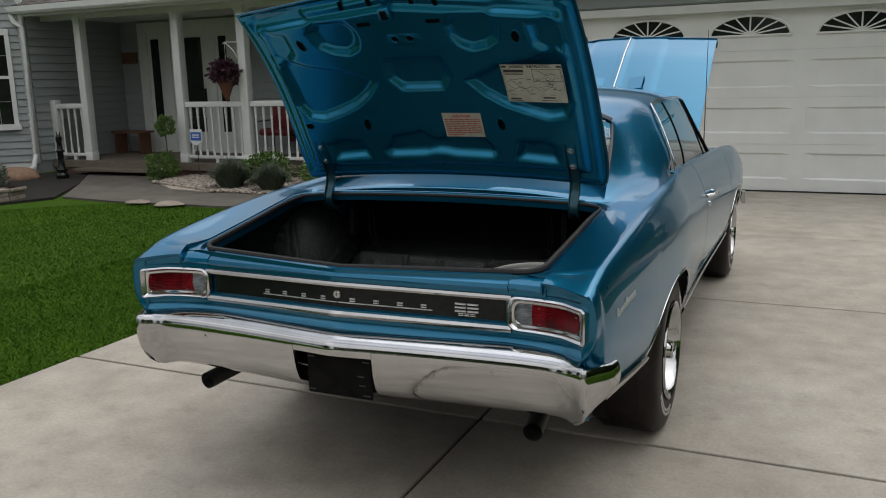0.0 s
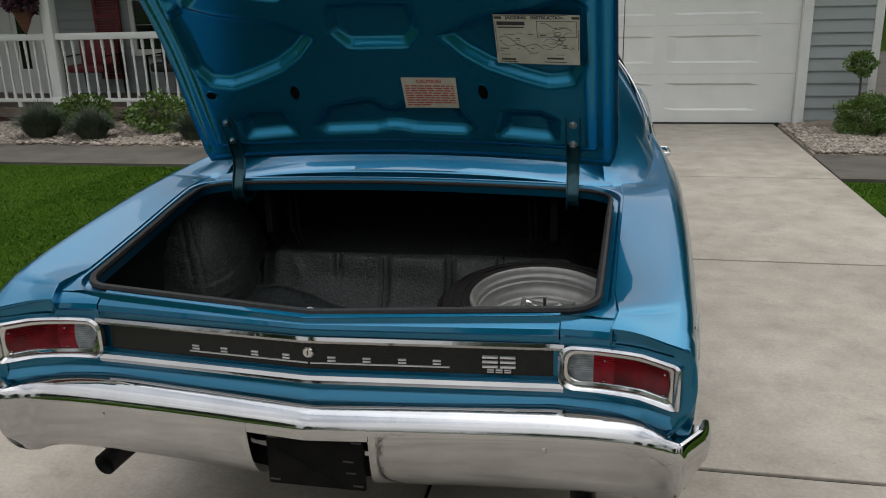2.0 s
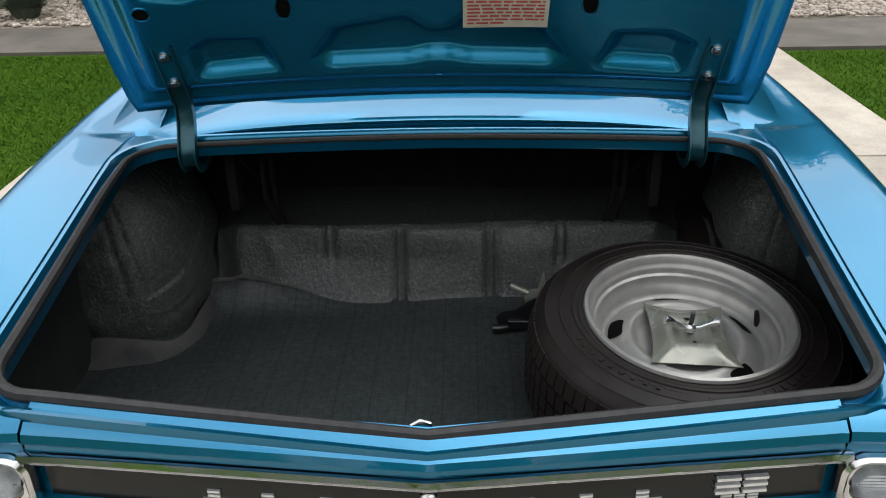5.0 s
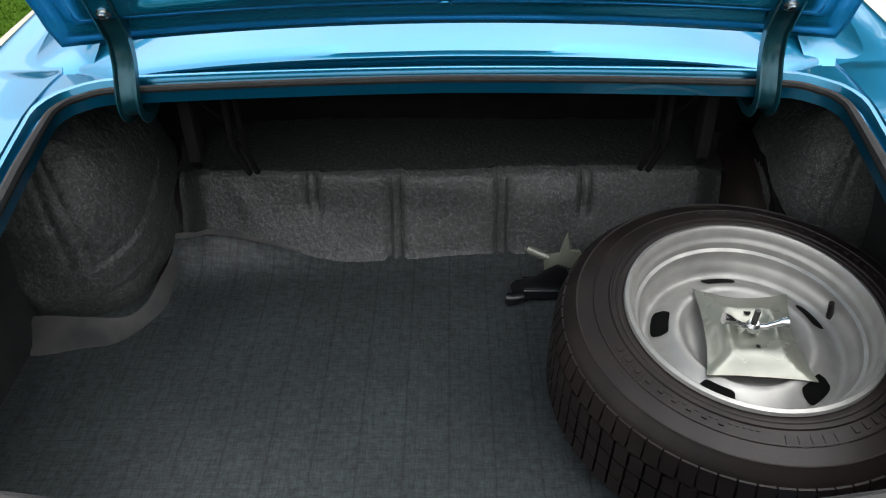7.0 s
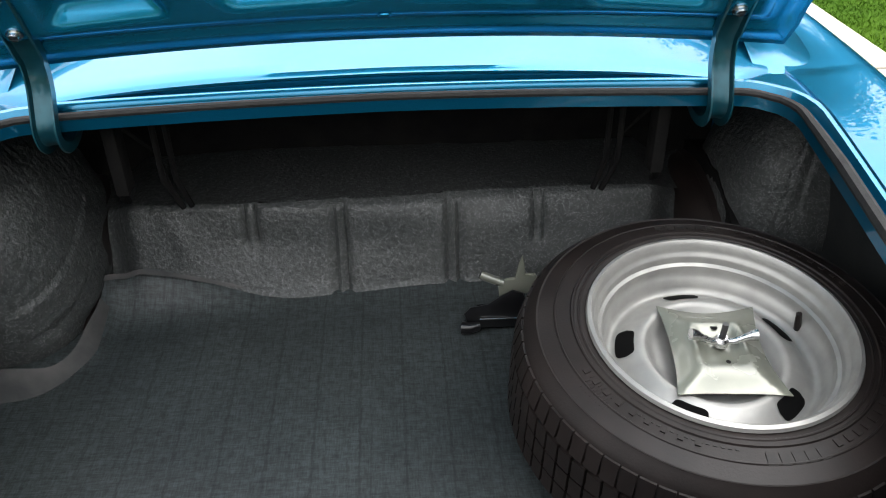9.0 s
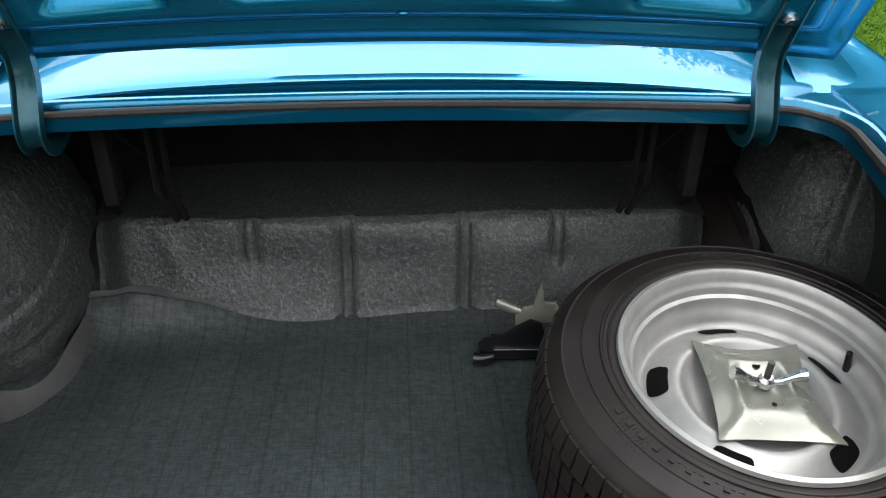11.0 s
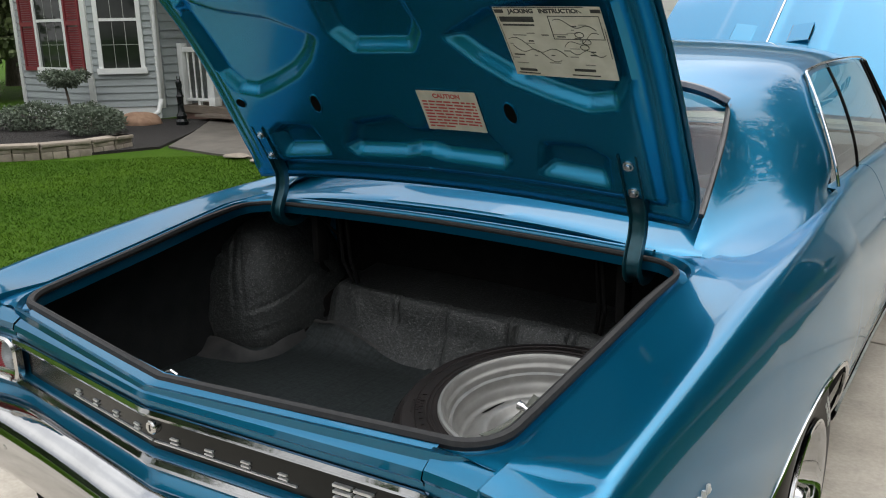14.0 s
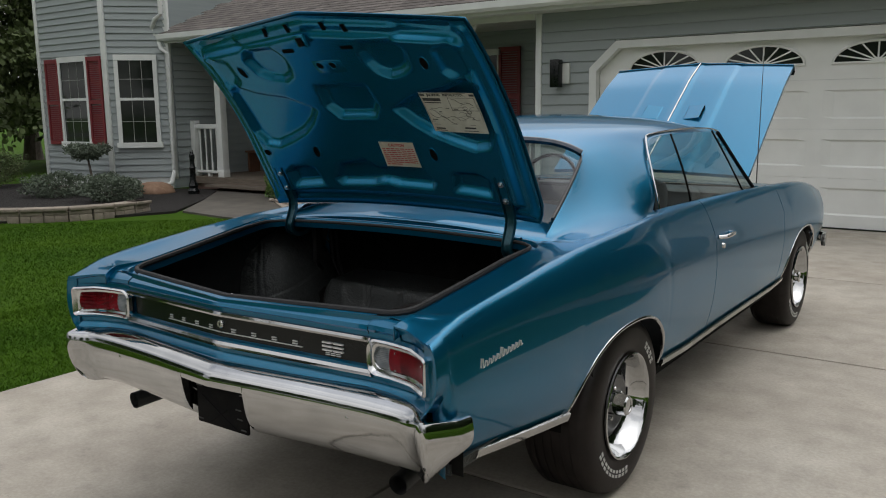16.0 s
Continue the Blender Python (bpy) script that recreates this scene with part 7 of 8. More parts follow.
for i in range(5):
    bm = bmesh.new()
    q = [outl[i], outl[i + 1], inl[i + 1], inl[i]]
    v = [bm.verts.new((x, y, z)) for y in (GY - 0.03, GY + 0.09) for x, z in q]
    for f in ((0, 1, 2, 3), (7, 6, 5, 4), (0, 4, 5, 1), (1, 5, 6, 2), (2, 6, 7, 3), (3, 7, 4, 0)):
        bm.faces.new([v[k] for k in f])
    bmesh.ops.recalc_face_normals(bm, faces=bm.faces)
    part("trim_board", bm, WHITE, trim, smooth=False)
for x0, x1, s in ((-2.86, -2.54, 1), (2.46, 2.77, -1)):
    bm = bmesh.new()
    q = [(x0, 1.95), (x0, 2.26), (x1, 2.26)] if s > 0 else [(x1, 1.95), (x1, 2.26), (x0, 2.26)]
    vs = [bm.verts.new((x, GY + 0.085, z)) for x, z in q]
    bm.faces.new(vs)
    part("corner_fill", bm, WHITE, trim, smooth=False)

# wall lamp
lamp = thing("wall_lamp", (-3.44, GY - 0.1, 1.9), "black box wall lamp on a white plate", "lamp")
part("back_plate", new_box(-3.40, -3.26, GY - 0.045, GY - 0.002, 1.80, 2.08, bevel=0.01), WHITE, lamp, "white mounting block")
part("lamp_body", new_box(-3.50, -3.36, GY - 0.17, GY - 0.046, 1.75, 2.13, bevel=0.008), BLACK, lamp)

# eave, gutter and roof over porch and garage
bm = bmesh.new()
box(bm, -11.6, 4.0, 8.55, 11.2, 2.78, 2.84)
tagged(part("ceiling_eave", bm, WHITE, None, smooth=False), "pale soffit under the eave", "soffit", kind="structure")
bm = bmesh.new()
box(bm, -11.6, 4.0, 8.50, 8.55, 2.76, 2.93)
tagged(part("trim_fascia", bm, WHITE, None, smooth=False), "white fascia board", "trim", kind="structure")
gut = thing("gutter", (-4, 8.45, 2.85), "white metal rain gutter along the eave", "gutter", kind="structure")
bm = bmesh.new()
sweep(bm, [(-11.75, 8.44, 2.86), (4.05, 8.44, 2.86)], [(0.06, 0.07), (0.06, -0.02), (0.03, -0.06), (-0.06, -0.06), (-0.06, 0.07), (-0.05, 0.07), (-0.05, -0.05), (0.025, -0.05), (0.05, -0.015), (0.05, 0.07)])
part("gutter_trough", bm, WHITE, gut, smooth=False)
bm = bmesh.new()
tube(bm, [(-11.68, 8.44, 2.80), (-11.60, 8.44, 2.66), (-11.47, 8.47, 2.58), (-11.47, 8.47, 0.35), (-11.44, 8.36, 0.12), (-11.40, 8.15, 0.06)], 0.045, 8)
tube(bm, [(-11.72, 8.40, 2.90), (-11.74, 8.36, 3.05), (-11.60, 8.34, 3.2), (-11.45, 8.36, 3.28), (-11.45, 8.36, 5.2)], 0.045, 8)
part("downspout", bm, WHITE, gut)
roof = thing("roof_front", (-4, 10, 3), "brown grey shingle roof over porch and garage", "roof", kind="structure")
bm = bmesh.new()
sl = 0.45
grid(bm, [[Vector((-11.5, 8.44, 2.935)), Vector((4.0, 8.44, 2.935))], [Vector((-11.5, 18.4, 2.935 + 9.96 * sl)), Vector((4.0, 18.4, 2.935 + 9.96 * sl))]])
part("roof_deck", bm, SHINGLE, roof, smooth=False, solid=0.03)
V, Fc = [], []
rg = random.Random(9)
for r in range(12):
    y0 = 8.42 + r * 0.13
    x = -11.5 + rg.uniform(-0.2, 0)
    while x < -2.0:
        w = rg.uniform(0.16, 0.30)
        z0 = 2.945 + (y0 - 8.44) * sl
        k = len(V)
        V += [(x, y0, z0 + 0.012), (x + w - 0.006, y0, z0 + 0.012), (x + w - 0.006, y0 + 0.15, z0 + 0.15 * sl + 0.004), (x, y0 + 0.15, z0 + 0.15 * sl + 0.004), (x, y0, z0), (x + w - 0.006, y0, z0)]
        Fc += [(k, k + 1, k + 2, k + 3), (k + 4, k + 5, k + 1, k)]
        x += w
me = bpy.data.meshes.new("shingles")
me.from_pydata(V, [], Fc)
me.materials.append(SHINGLE)
ob = new("shingles", me)
ob.parent = roof
ob.matrix_parent_inverse = roof.matrix_basis.inverted()
ob["kind"] = "stuff"

# porch
porch = thing("porch_floor", (-7.5, 9.9, 0), "weathered wooden porch floor with a board edge", "porch", kind="structure")
x = -11.5
while x < -3.85:
    part("plank", new_box(x, min(-3.82, x + 0.135), 8.87, 10.78, 0.185, 0.215), WOOD, porch, smooth=False)
    x += 0.14
part("edge_board", new_box(-11.5, -3.82, 8.84, 8.87, 0.09, 0.213), WOOD, porch, smooth=False)
part("step_board", new_box(-10.7, -8.6, 8.55, 8.84, 0.06, 0.10), WOOD, porch, smooth=False)
part("porch_brick_foot", new_box(-11.5, -3.82, 8.88, 8.95, -0.05, 0.10), BRICK, porch, smooth=False)
PB = 10.8
pw = wall("wall_porch_back", -11.6, -3.70, PB, PB + 0.12, 0.0, 2.80, SIDING, "grey sided back wall of the porch")
siding(pw, (-11.5, PB), (-11.02, PB), 0.22, 2.78, (0, -1))
siding(pw, (-8.55, PB), (-3.72, PB), 0.22, 2.78, (0, -1))
ps = wall("wall_porch_side", -11.66, -11.54, 8.51, PB, 0.0, 2.80, SIDING, "grey sided end wall of the porch")
siding(ps, (-11.54, 8.62), (-11.54, PB), 0.22, 2.78, (1, 0))


def column(x):
    c = thing("porch_column", (x, 9.0, 0.215), "white square porch column with a flared bracket top", "column", "porch columns")
    part("shaft", new_box(x - 0.075, x + 0.075, 8.925, 9.075, 0.215, 2.78, bevel=0.006), WHITE, c)
    part("base_block", new_box(x - 0.082, x + 0.082, 8.918, 9.082, 0.215, 0.36, bevel=0.006), WHITE, c)
    for s in (1, -1):
        bm = bmesh.new()
        q = [(0.075, 2.78), (0.075, 2.60), (0.10, 2.63), (0.12, 2.68), (0.17, 2.70), (0.19, 2.78)]
        v = [bm.verts.new((x + s * a, y, z)) for y in (8.96, 9.04) for a, z in q]
        n = len(q)
        bm.faces.new(v[:n])
        bm.faces.new(v[n:][::-1])
        for i in range(n):
            bm.faces.new((v[i], v[n + i], v[n + (i + 1) % n], v[(i + 1) % n]))
        bmesh.ops.recalc_face_normals(bm, faces=bm.faces)
        part("bracket", bm, WHITE, c, smooth=False)


for x in (-10.66, -8.46, -7.12, -4.96):
    column(x)
tagged(part("porch_beam", new_box(-11.54, -3.80, 8.93, 9.07, 2.70, 2.78), WHITE, None, smooth=False), "white beam over the porch columns", "beam", kind="structure")
bm = bmesh.new()
lathe(bm, [(0.022, 0.0), (0.022, 0.10), (0.015, 0.12), (0.022, 0.135), (0.016, 0.17), (0.014, 0.40), (0.018, 0.62), (0.024, 0.660), (0.015, 0.68), (0.024, 0.70), (0.024, 0.825)], 8)
me_bal = finish(bm, "baluster", WHITE, angle=60)


def railing(x0, x1):
    r = thing("porch_railing", ((x0 + x1) / 2, 9.0, 0.30), "white porch railing with turned balusters", "railing", "porch railings")
    part("top_rail", new_box(x0, x1, 8.955, 9.045, 1.145, 1.235, bevel=0.008), WHITE, r)
    part("bottom_rail", new_box(x0, x1, 8.965, 9.035, 0.285, 0.335, bevel=0.006), WHITE, r)
    part("foot_block", new_box((x0 + x1) / 2 - 0.03, (x0 + x1) / 2 + 0.03, 8.97, 9.03, 0.215, 0.285), WHITE, r)
    n = max(2, round((x1 - x0) / 0.155))
    for i in range(n):
        ob = new("baluster", me_bal)
        ob.parent = r
        ob.matrix_parent_inverse = r.matrix_basis.inverted()
        ob.location = (x0 + (x1 - x0) * (i + 0.5) / n, 9.0, 0.33)


railing(-11.40, -10.74)
railing(-8.38, -7.20)
railing(-7.04, -5.04)
railing(-4.88, -3.82)
part("rail_post", new_box(-11.52, -11.40, 8.93, 9.07, 0.215, 1.30, bevel=0.006), WHITE, None)
tagged(bpy.data.objects["rail_post"], "white half post against the wall", "post", kind="structure")

# front door with side lights
fd = thing("door_2", (-9.8, PB, 0.215), "white front door with glass and two side lights", "door", kind="structure")
part("door_frame", new_box(-11.02, -10.80, PB - 0.05, PB, 0.215, 2.72), WHITE, fd, smooth=False)
part("door_frame", new_box(-8.78, -8.57, PB - 0.05, PB, 0.215, 2.72), WHITE, fd, smooth=False)
part("door_frame", new_box(-11.02, -8.57, PB - 0.055, PB, 2.55, 2.74), WHITE, fd, smooth=False)
part("door_frame", new_box(-10.42, -10.22, PB - 0.05, PB, 0.215, 2.55), WHITE, fd, smooth=False)
part("door_frame", new_box(-9.32, -9.14, PB - 0.05, PB, 0.215, 2.55), WHITE, fd, smooth=False)
part("door_leaf", new_box(-10.22, -9.32, PB - 0.035, PB, 0.24, 2.55), WHITE, fd, smooth=False)
part("door_glass", new_box(-10.08, -9.46, PB - 0.04, PB - 0.036, 0.62, 2.42), DARKGL, fd, smooth=False)
for a, b in ((-10.80, -10.42), (-9.14, -8.78)):
    part("side_light_panel", new_box(a, b, PB - 0.03, PB, 0.215, 2.55), WHITE, fd, smooth=False)
    part("side_light", new_box(a + 0.09, b - 0.09, PB - 0.035, PB - 0.031, 0.62, 2.42), DARKGL, fd, smooth=False)
part("door_handle", new_box(-9.43, -9.40, PB - 0.07, PB - 0.036, 1.15, 1.45), BLACK, fd)
part("wood_sign", new_box(-11.48, -11.08, PB - 0.06, PB - 0.02, 1.97, 2.19, bevel=0.02), WOODR, None)
tagged(bpy.data.objects["wood_sign"], "small dark red wooden sign on the porch wall", "sign")


BAR = mat("grey_white_glazing_bar", (0.36, 0.37, 0.35), 0.5, col2=(0.30, 0.31, 0.29), scale=6)


def sash_window(name, m, w, h, label, grid_rows=2, shutters=False):
    """Window in its own plane: x across, z up, -y outside; m places its lower middle."""
    ob = thing(name, m.translation, label, "window", kind="structure")

    def bx(nm, x0, x1, y0, y1, z0, z1, material, par=None):
        bm = bmesh.new()
        box(bm, x0, x1, y0, y1, z0, z1, m)
        return part(nm, bm, material, par or ob, smooth=False)

    t = 0.075
    bx("window_frame", -w / 2, -w / 2 + t, -0.05, 0, 0, h, WHITE)
    bx("window_frame", w / 2 - t, w / 2, -0.05, 0, 0, h, WHITE)
    bx("window_frame", -w / 2, w / 2, -0.055, 0, h - t, h + 0.03, WHITE)
    bx("window_sill", -w / 2 - 0.03, w / 2 + 0.03, -0.075, 0, -0.04, 0.06, WHITE)
    bx("meeting_rail", -w / 2 + t, w / 2 - t, -0.04, 0, h * 0.51, h * 0.51 + 0.05, WHITE)
    for z0, z1, y in ((0.06, h * 0.51, -0.012), (h * 0.51 + 0.05, h - t, -0.024)):
        p = bx("pane", -w / 2 + t, w / 2 - t, y - 0.004, y, z0, z1, DARKGL)
        for k in (1, 2):
            x = -w / 2 + t + (w - 2 * t) * k / 3
            bx("glazing_bar", x - 0.0045, x + 0.0045, y - 0.007, y - 0.0045, z0, z1, BAR, p)
        zz = (z0 + z1) / 2
        bx("glazing_bar", -w / 2 + t, w / 2 - t, y - 0.0075, y - 0.005, zz - 0.0045, zz + 0.0045, BAR, p)
    return ob


def shutter(m, w, h):
    s = thing("shutter", m.translation, "dark red louvred window shutter", "shutter", "window shutters")

    def bx(nm, x0, x1, y0, y1, z0, z1, tilt=0):
        bm = bmesh.new()
        box(bm, x0, x1, y0, y1, z0, z1, m)
        part(nm, bm, SHUTTER, s, smooth=False)

    bx("stile", -w / 2, -w / 2 + 0.05, -0.055, -0.022, 0, h)
    bx("stile", w / 2 - 0.05, w / 2, -0.055, -0.022, 0, h)
    for z in (0, h * 0.47, h - 0.08):
        bx("rail", -w / 2 + 0.05, w / 2 - 0.05, -0.053, -0.022, z, z + 0.08)
    z = 0.09
    while z < h - 0.1:
        if not (h * 0.47 - 0.03 < z < h * 0.47 + 0.07):
            bx("louvre", -w / 2 + 0.05, w / 2 - 0.05, -0.046 + 0.012, -0.024, z, z + 0.028)
        z += 0.04


# bay at the left: front face and an angled face, two storeys
BF = 7.7
bw = wall("wall_bay_front", -14.62, -12.33, BF + 0.02, BF + 0.15, 0.0, 5.6, WHITE, "pale grey sided front wall of the bay")
siding(bw, (-14.58, BF + 0.02), (-12.40, BF + 0.02), 0.22, 5.5, (0, -1), 0.124)
ba = thing("wall_bay_angle", (-12, 8.1, 0), "pale grey sided angled wall of the bay", "wall", kind="structure")
d45 = math.sqrt(0.5)
bm = bmesh.new()
m45 = Matrix.Translation((-12.35, BF, 0)) @ pose(0, 0, 0, 0, 0, 45)
box(bm, 0.02, 1.146, 0.02, 0.15, 0.0, 5.6, m45)
part("wall_core", bm, WHITE, ba, smooth=False)
siding(ba, (-12.35 + 0.05 * d45 - 0.02 * d45, BF + 0.05 * d45 + 0.02 * d45), (-11.54 - 0.02 * d45, 8.51 + 0.02 * d45), 0.22, 5.5, (d45, -d45), 0.124)
for ob in list(ba.children):
    if ob.name.startswith("siding_board"):
        ob.matrix_parent_inverse = ba.matrix_basis.inverted()
for x, y, rz in ((-12.35, BF, 22), (-14.62, BF, 0), (-11.55, 8.52, 22)):
    bm = bmesh.new()
    box(bm, -0.05, 0.05, -0.02, 0.06, 0.18, 5.6, Matrix.Translation((x, y, 0)) @ pose(0, 0, 0, 0, 0, rz), bevel=0.004)
    tagged(part("trim_corner", bm, WHITE, None), "white corner board", "trim", kind="structure")
wall("wall_bay_left", -14.62, -14.5, BF + 0.15, 18.0, 0, 5.6, SIDING, "left side wall of the house")
wall("wall_house_back", -14.6, 3.6, 18.0, 18.2, 0, 7.0, SIDING, "rear wall that closes the house")
sash_window("window_1", Matrix.Translation((-13.39, BF, 0.85)), 1.00, 1.68, "white double-hung window with dark panes")
shutter(Matrix.Translation((-14.13, BF, 0.85)), 0.46, 1.68)
shutter(Matrix.Translation((-12.65, BF, 0.85)), 0.46, 1.68)
sash_window("window_2", Matrix.Translation((-12.35 + 0.395, BF + 0.395, 0.84)) @ pose(0, 0, 0, 0, 0, 45), 0.78, 1.68, "white double-hung window with dark panes")
# porch windows with shutters
sash_window("window_3", Matrix.Translation((-6.20, PB - 0.02, 0.85)), 1.5, 1.6, "white porch window with dark panes")
shutter(Matrix.Translation((-7.35, PB - 0.02, 0.45)), 0.46, 2.0)
shutter(Matrix.Translation((-5.28, PB - 0.02, 0.85)), 0.42, 1.65)

# porch furniture
bench = thing("bench", (-10.9, 10.3, 0.215), "small weathered wooden bench on the porch", "bench")
part("seat", new_box(-11.35, -10.55, 10.15, 10.5, 0.62, 0.66, bevel=0.01), WOODR, bench)
for x in (-11.28, -10.66):
    bm = bmesh.new()
    box(bm, x - 0.02, x + 0.02, 10.18, 10.47, 0.215, 0.62)
    part("leg", bm, WOODR, bench)
chair = thing("porch_chair", (-7.4, 10.2, 0.215), "dark metal porch chair with a red cushion", "chair")
part("cushion", new_box(-7.72, -7.08, 10.05, 10.45, 0.60, 0.72, bevel=0.04), SHUTTER, chair, "red cushion")
part("back_cushion", new_box(-7.72, -7.08, 10.42, 10.54, 0.70, 1.15, bevel=0.04), SHUTTER, chair, "red cushion")
for x in (-7.74, -7.06):
    bm = bmesh.new()
    tube(bm, [(x, 10.05, 0.215), (x, 10.05, 0.85), (x, 10.5, 0.86), (x, 10.55, 0.215)], 0.018, 6)
    part("frame", bm, BLACK, chair)
chair2 = thing("porch_chair", (-5.9, 10.2, 0.215), "dark metal porch chair with a grey cushion", "chair")
part("cushion", new_box(-6.3, -5.5, 10.05, 10.45, 0.60, 0.74, bevel=0.04), INTERIOR, chair2)
part("back_cushion", new_box(-6.3, -5.5, 10.42, 10.54, 0.72, 1.05, bevel=0.04), INTERIOR, chair2)
for x in (-6.32, -5.48):
    bm = bmesh.new()
    tube(bm, [(x, 10.05, 0.215), (x, 10.05, 0.85), (x, 10.5, 0.86), (x, 10.55, 0.215)], 0.02, 6)
    part("frame", bm, BLACK, chair2)

# ---------------------------------------------------------------- plants
def leaf_cloud(rg, centre, radii, n, size, shell=0.55, up=0.0, bump=0.18, flat_=1.0):
    """Small folded leaves scattered through a lumpy ellipsoid."""
    V, Fc = [], []
    ph = rg.uniform(0, 6.28, 6)
    for _ in range(n):
        d = rg.normal(size=3)
        d /= np.linalg.norm(d)
        lump = 1 + bump * (math.sin(4 * d[0] + ph[0]) * math.sin(5 * d[1] + ph[1]) + math.sin(6 * d[2] + ph[2] + 3 * d[0]) * 0.7 + 0.5 * math.sin(11 * d[0] + ph[3]) * math.sin(12 * d[1] + ph[4]))
        r = (shell + (1 - shell) * rg.rand() ** 0.5) * lump
        p = np.array(centre) + d * np.array(radii) * r
        a = d + rg.normal(0, 0.6, 3) + np.array([0, 0, up])
        a /= np.linalg.norm(a)
        b = np.cross(a, rg.normal(size=3))
        b /= np.linalg.norm(b)
        s = size * rg.uniform(0.6, 1.3)
        k = len(V)
        V += [tuple(p - b * s * 0.4), tuple(p + a * s * 0.5 - b * 0), tuple(p + b * s * 0.4), tuple(p + a * s * 1.1)]
        V[-3] = tuple(p + b * s * 0.42 + a * s * 0.5)
        V[-4] = tuple(p - a * 0.1 * s)
        V[-2] = tuple(p + a * s * 1.1)
        V[-1] = tuple(p - b * s * 0.42 + a * s * 0.5)
        Fc.append((k, k + 1, k + 2, k + 3))
    return V, Fc


def mesh_part(name, V, Fc, material, parent, label=""):
    me = bpy.data.meshes.new(name)
    me.from_pydata(V, [], Fc)
    me.materials.append(material)
    ob = new(name, me)
    if parent:
        ob.parent = parent
        ob.matrix_parent_inverse = parent.matrix_basis.inverted()
    if label:
        ob["label"] = label
    return ob


def shrub(x, y, w, h, material, label, seed, size=0.04, n=2200, z=0.0):
    rg = np.random.RandomState(seed)
    t = thing("shrub", (x, y, z), label, "shrub", "garden shrubs")
    V, Fc = leaf_cloud(rg, (x, y, z + h * 0.5), (w / 2, w / 2, h * 0.52), n, size)
    mesh_part("foliage", V, Fc, material, t)
    bm = bmesh.new()
    for k in range(5):
        a = 6.28 * k / 5
        tube(bm, [(x, y, z - 0.03), (x + 0.12 * w * math.cos(a), y + 0.12 * w * math.sin(a), z + h * 0.4), (x + 0.3 * w * math.cos(a), y + 0.3 * w * math.sin(a), z + h * 0.75)], lambda q: 0.012 - 0.008 * q, 5)
    part("stems", bm, BARK, t)
    return t


def tuft(x, y, w, h, material, label, seed, n=1500):
    rg = np.random.RandomState(seed)
    t = thing("grass_tuft", (x, y, 0), label, "shrub", "garden shrubs")
    V, Fc = [], []
    for _ in range(n):
        a, q = rg.uniform(0, 6.283), rg.rand() ** 0.6
        d = np.array([math.cos(a) * q, math.sin(a) * q, 0])
        base = np.array([x, y, 0.0]) + d * w * 0.14
        tip = np.array([x, y, 0.0]) + d * w * 0.5 + np.array([0, 0, h * (1 - 0.55 * q * q) * rg.uniform(0.7, 1.1)])
        mid = (base + tip) / 2 + np.array([0, 0, h * 0.12]) - d * w * 0.05
        s = np.array([-math.sin(a), math.cos(a), 0]) * 0.005
        k = len(V)
        V += [tuple(base - s), tuple(base + s), tuple(mid + s), tuple(mid - s), tuple(tip)]
        Fc += [(k, k + 1, k + 2, k + 3), (k + 3, k + 2, k + 4)]
    mesh_part("grass_foliage", V, Fc, material, t)
    return t


shrub(-8.35, 8.28, 0.54, 0.44, LEAF, "round clipped green boxwood beside the porch step", 1, size=0.026, n=3600)
shrub(-5.02, 8.02, 0.75, 0.48, LEAF, "green boxwood shrub in the gravel", 2)
shrub(-6.2, 8.15, 0.7, 0.45, LEAF, "green boxwood shrub in the gravel", 12)
tuft(-6.40, 7.55, 0.95, 0.48, LEAF_G, "blue-green ornamental grass tuft in the gravel", 3)
tuft(-5.62, 7.45, 0.80, 0.42, LEAF_G, "blue-green ornamental grass tuft in the gravel", 13)
tuft(-4.25, 7.42, 0.62, 0.40, LEAF_G, "blue-green ornamental grass tuft in the gravel", 4)
shrub(-3.6, 8.0, 0.6, 0.42, LEAF, "green boxwood shrub in the gravel", 14)
shrub(3.37, 8.25, 0.60, 0.42, LEAF, "dense bright green boxwood beside the garage", 5, n=9000, size=0.020)
shrub(3.92, 8.55, 0.36, 0.34, LEAF_D, "small dark shrub behind the boxwood", 6, n=900)


def topiary(x, y, stem, ball, material, label, seed, trunk_z=0.0, n=1500):
    rg = np.random.RandomState(seed)
    t = thing("topiary", (x, y, trunk_z), label, "small tree", "standard topiaries")
    bm = bmesh.new()
    tube(bm, [(x, y, trunk_z - 0.03), (x + 0.01, y, trunk_z + stem * 0.5), (x, y, trunk_z + stem)], lambda q: 0.02 - 0.006 * q, 8)
    part("trunk", bm, BARK, t)
    V, Fc = leaf_cloud(rg, (x, y, trunk_z + stem + ball * 0.35), (ball / 2, ball / 2, ball / 2), n, 0.026)
    mesh_part("crown", V, Fc, material, t)
    return t


topiary(-8.55, 8.62, 0.74, 0.31, LEAF, "round topiary ball on a thin stem by the porch", 7)
topiary(3.35, 8.55, 0.66, 0.28, LEAF, "round topiary ball on a thin stem by the garage", 8)
# bed before the bay
for i, (x, y, w, h, m, n) in enumerate(((-12.05, 6.45, 1.12, 0.42, LEAF_G, 4600), (-11.35, 6.95, 0.7, 0.40, LEAF_G, 2600), (-10.50, 6.45, 0.95, 0.39, LEAF_G, 4200), (-15.2, 6.6, 1.5, 0.80, LEAF_D, 6500))):
    shrub(x, y, w, h, m, "grey-green low shrub in the mulch bed" if h < 1 else "large dark green shrub at the house corner", 20 + i, size=0.034, n=n, z=0.0)
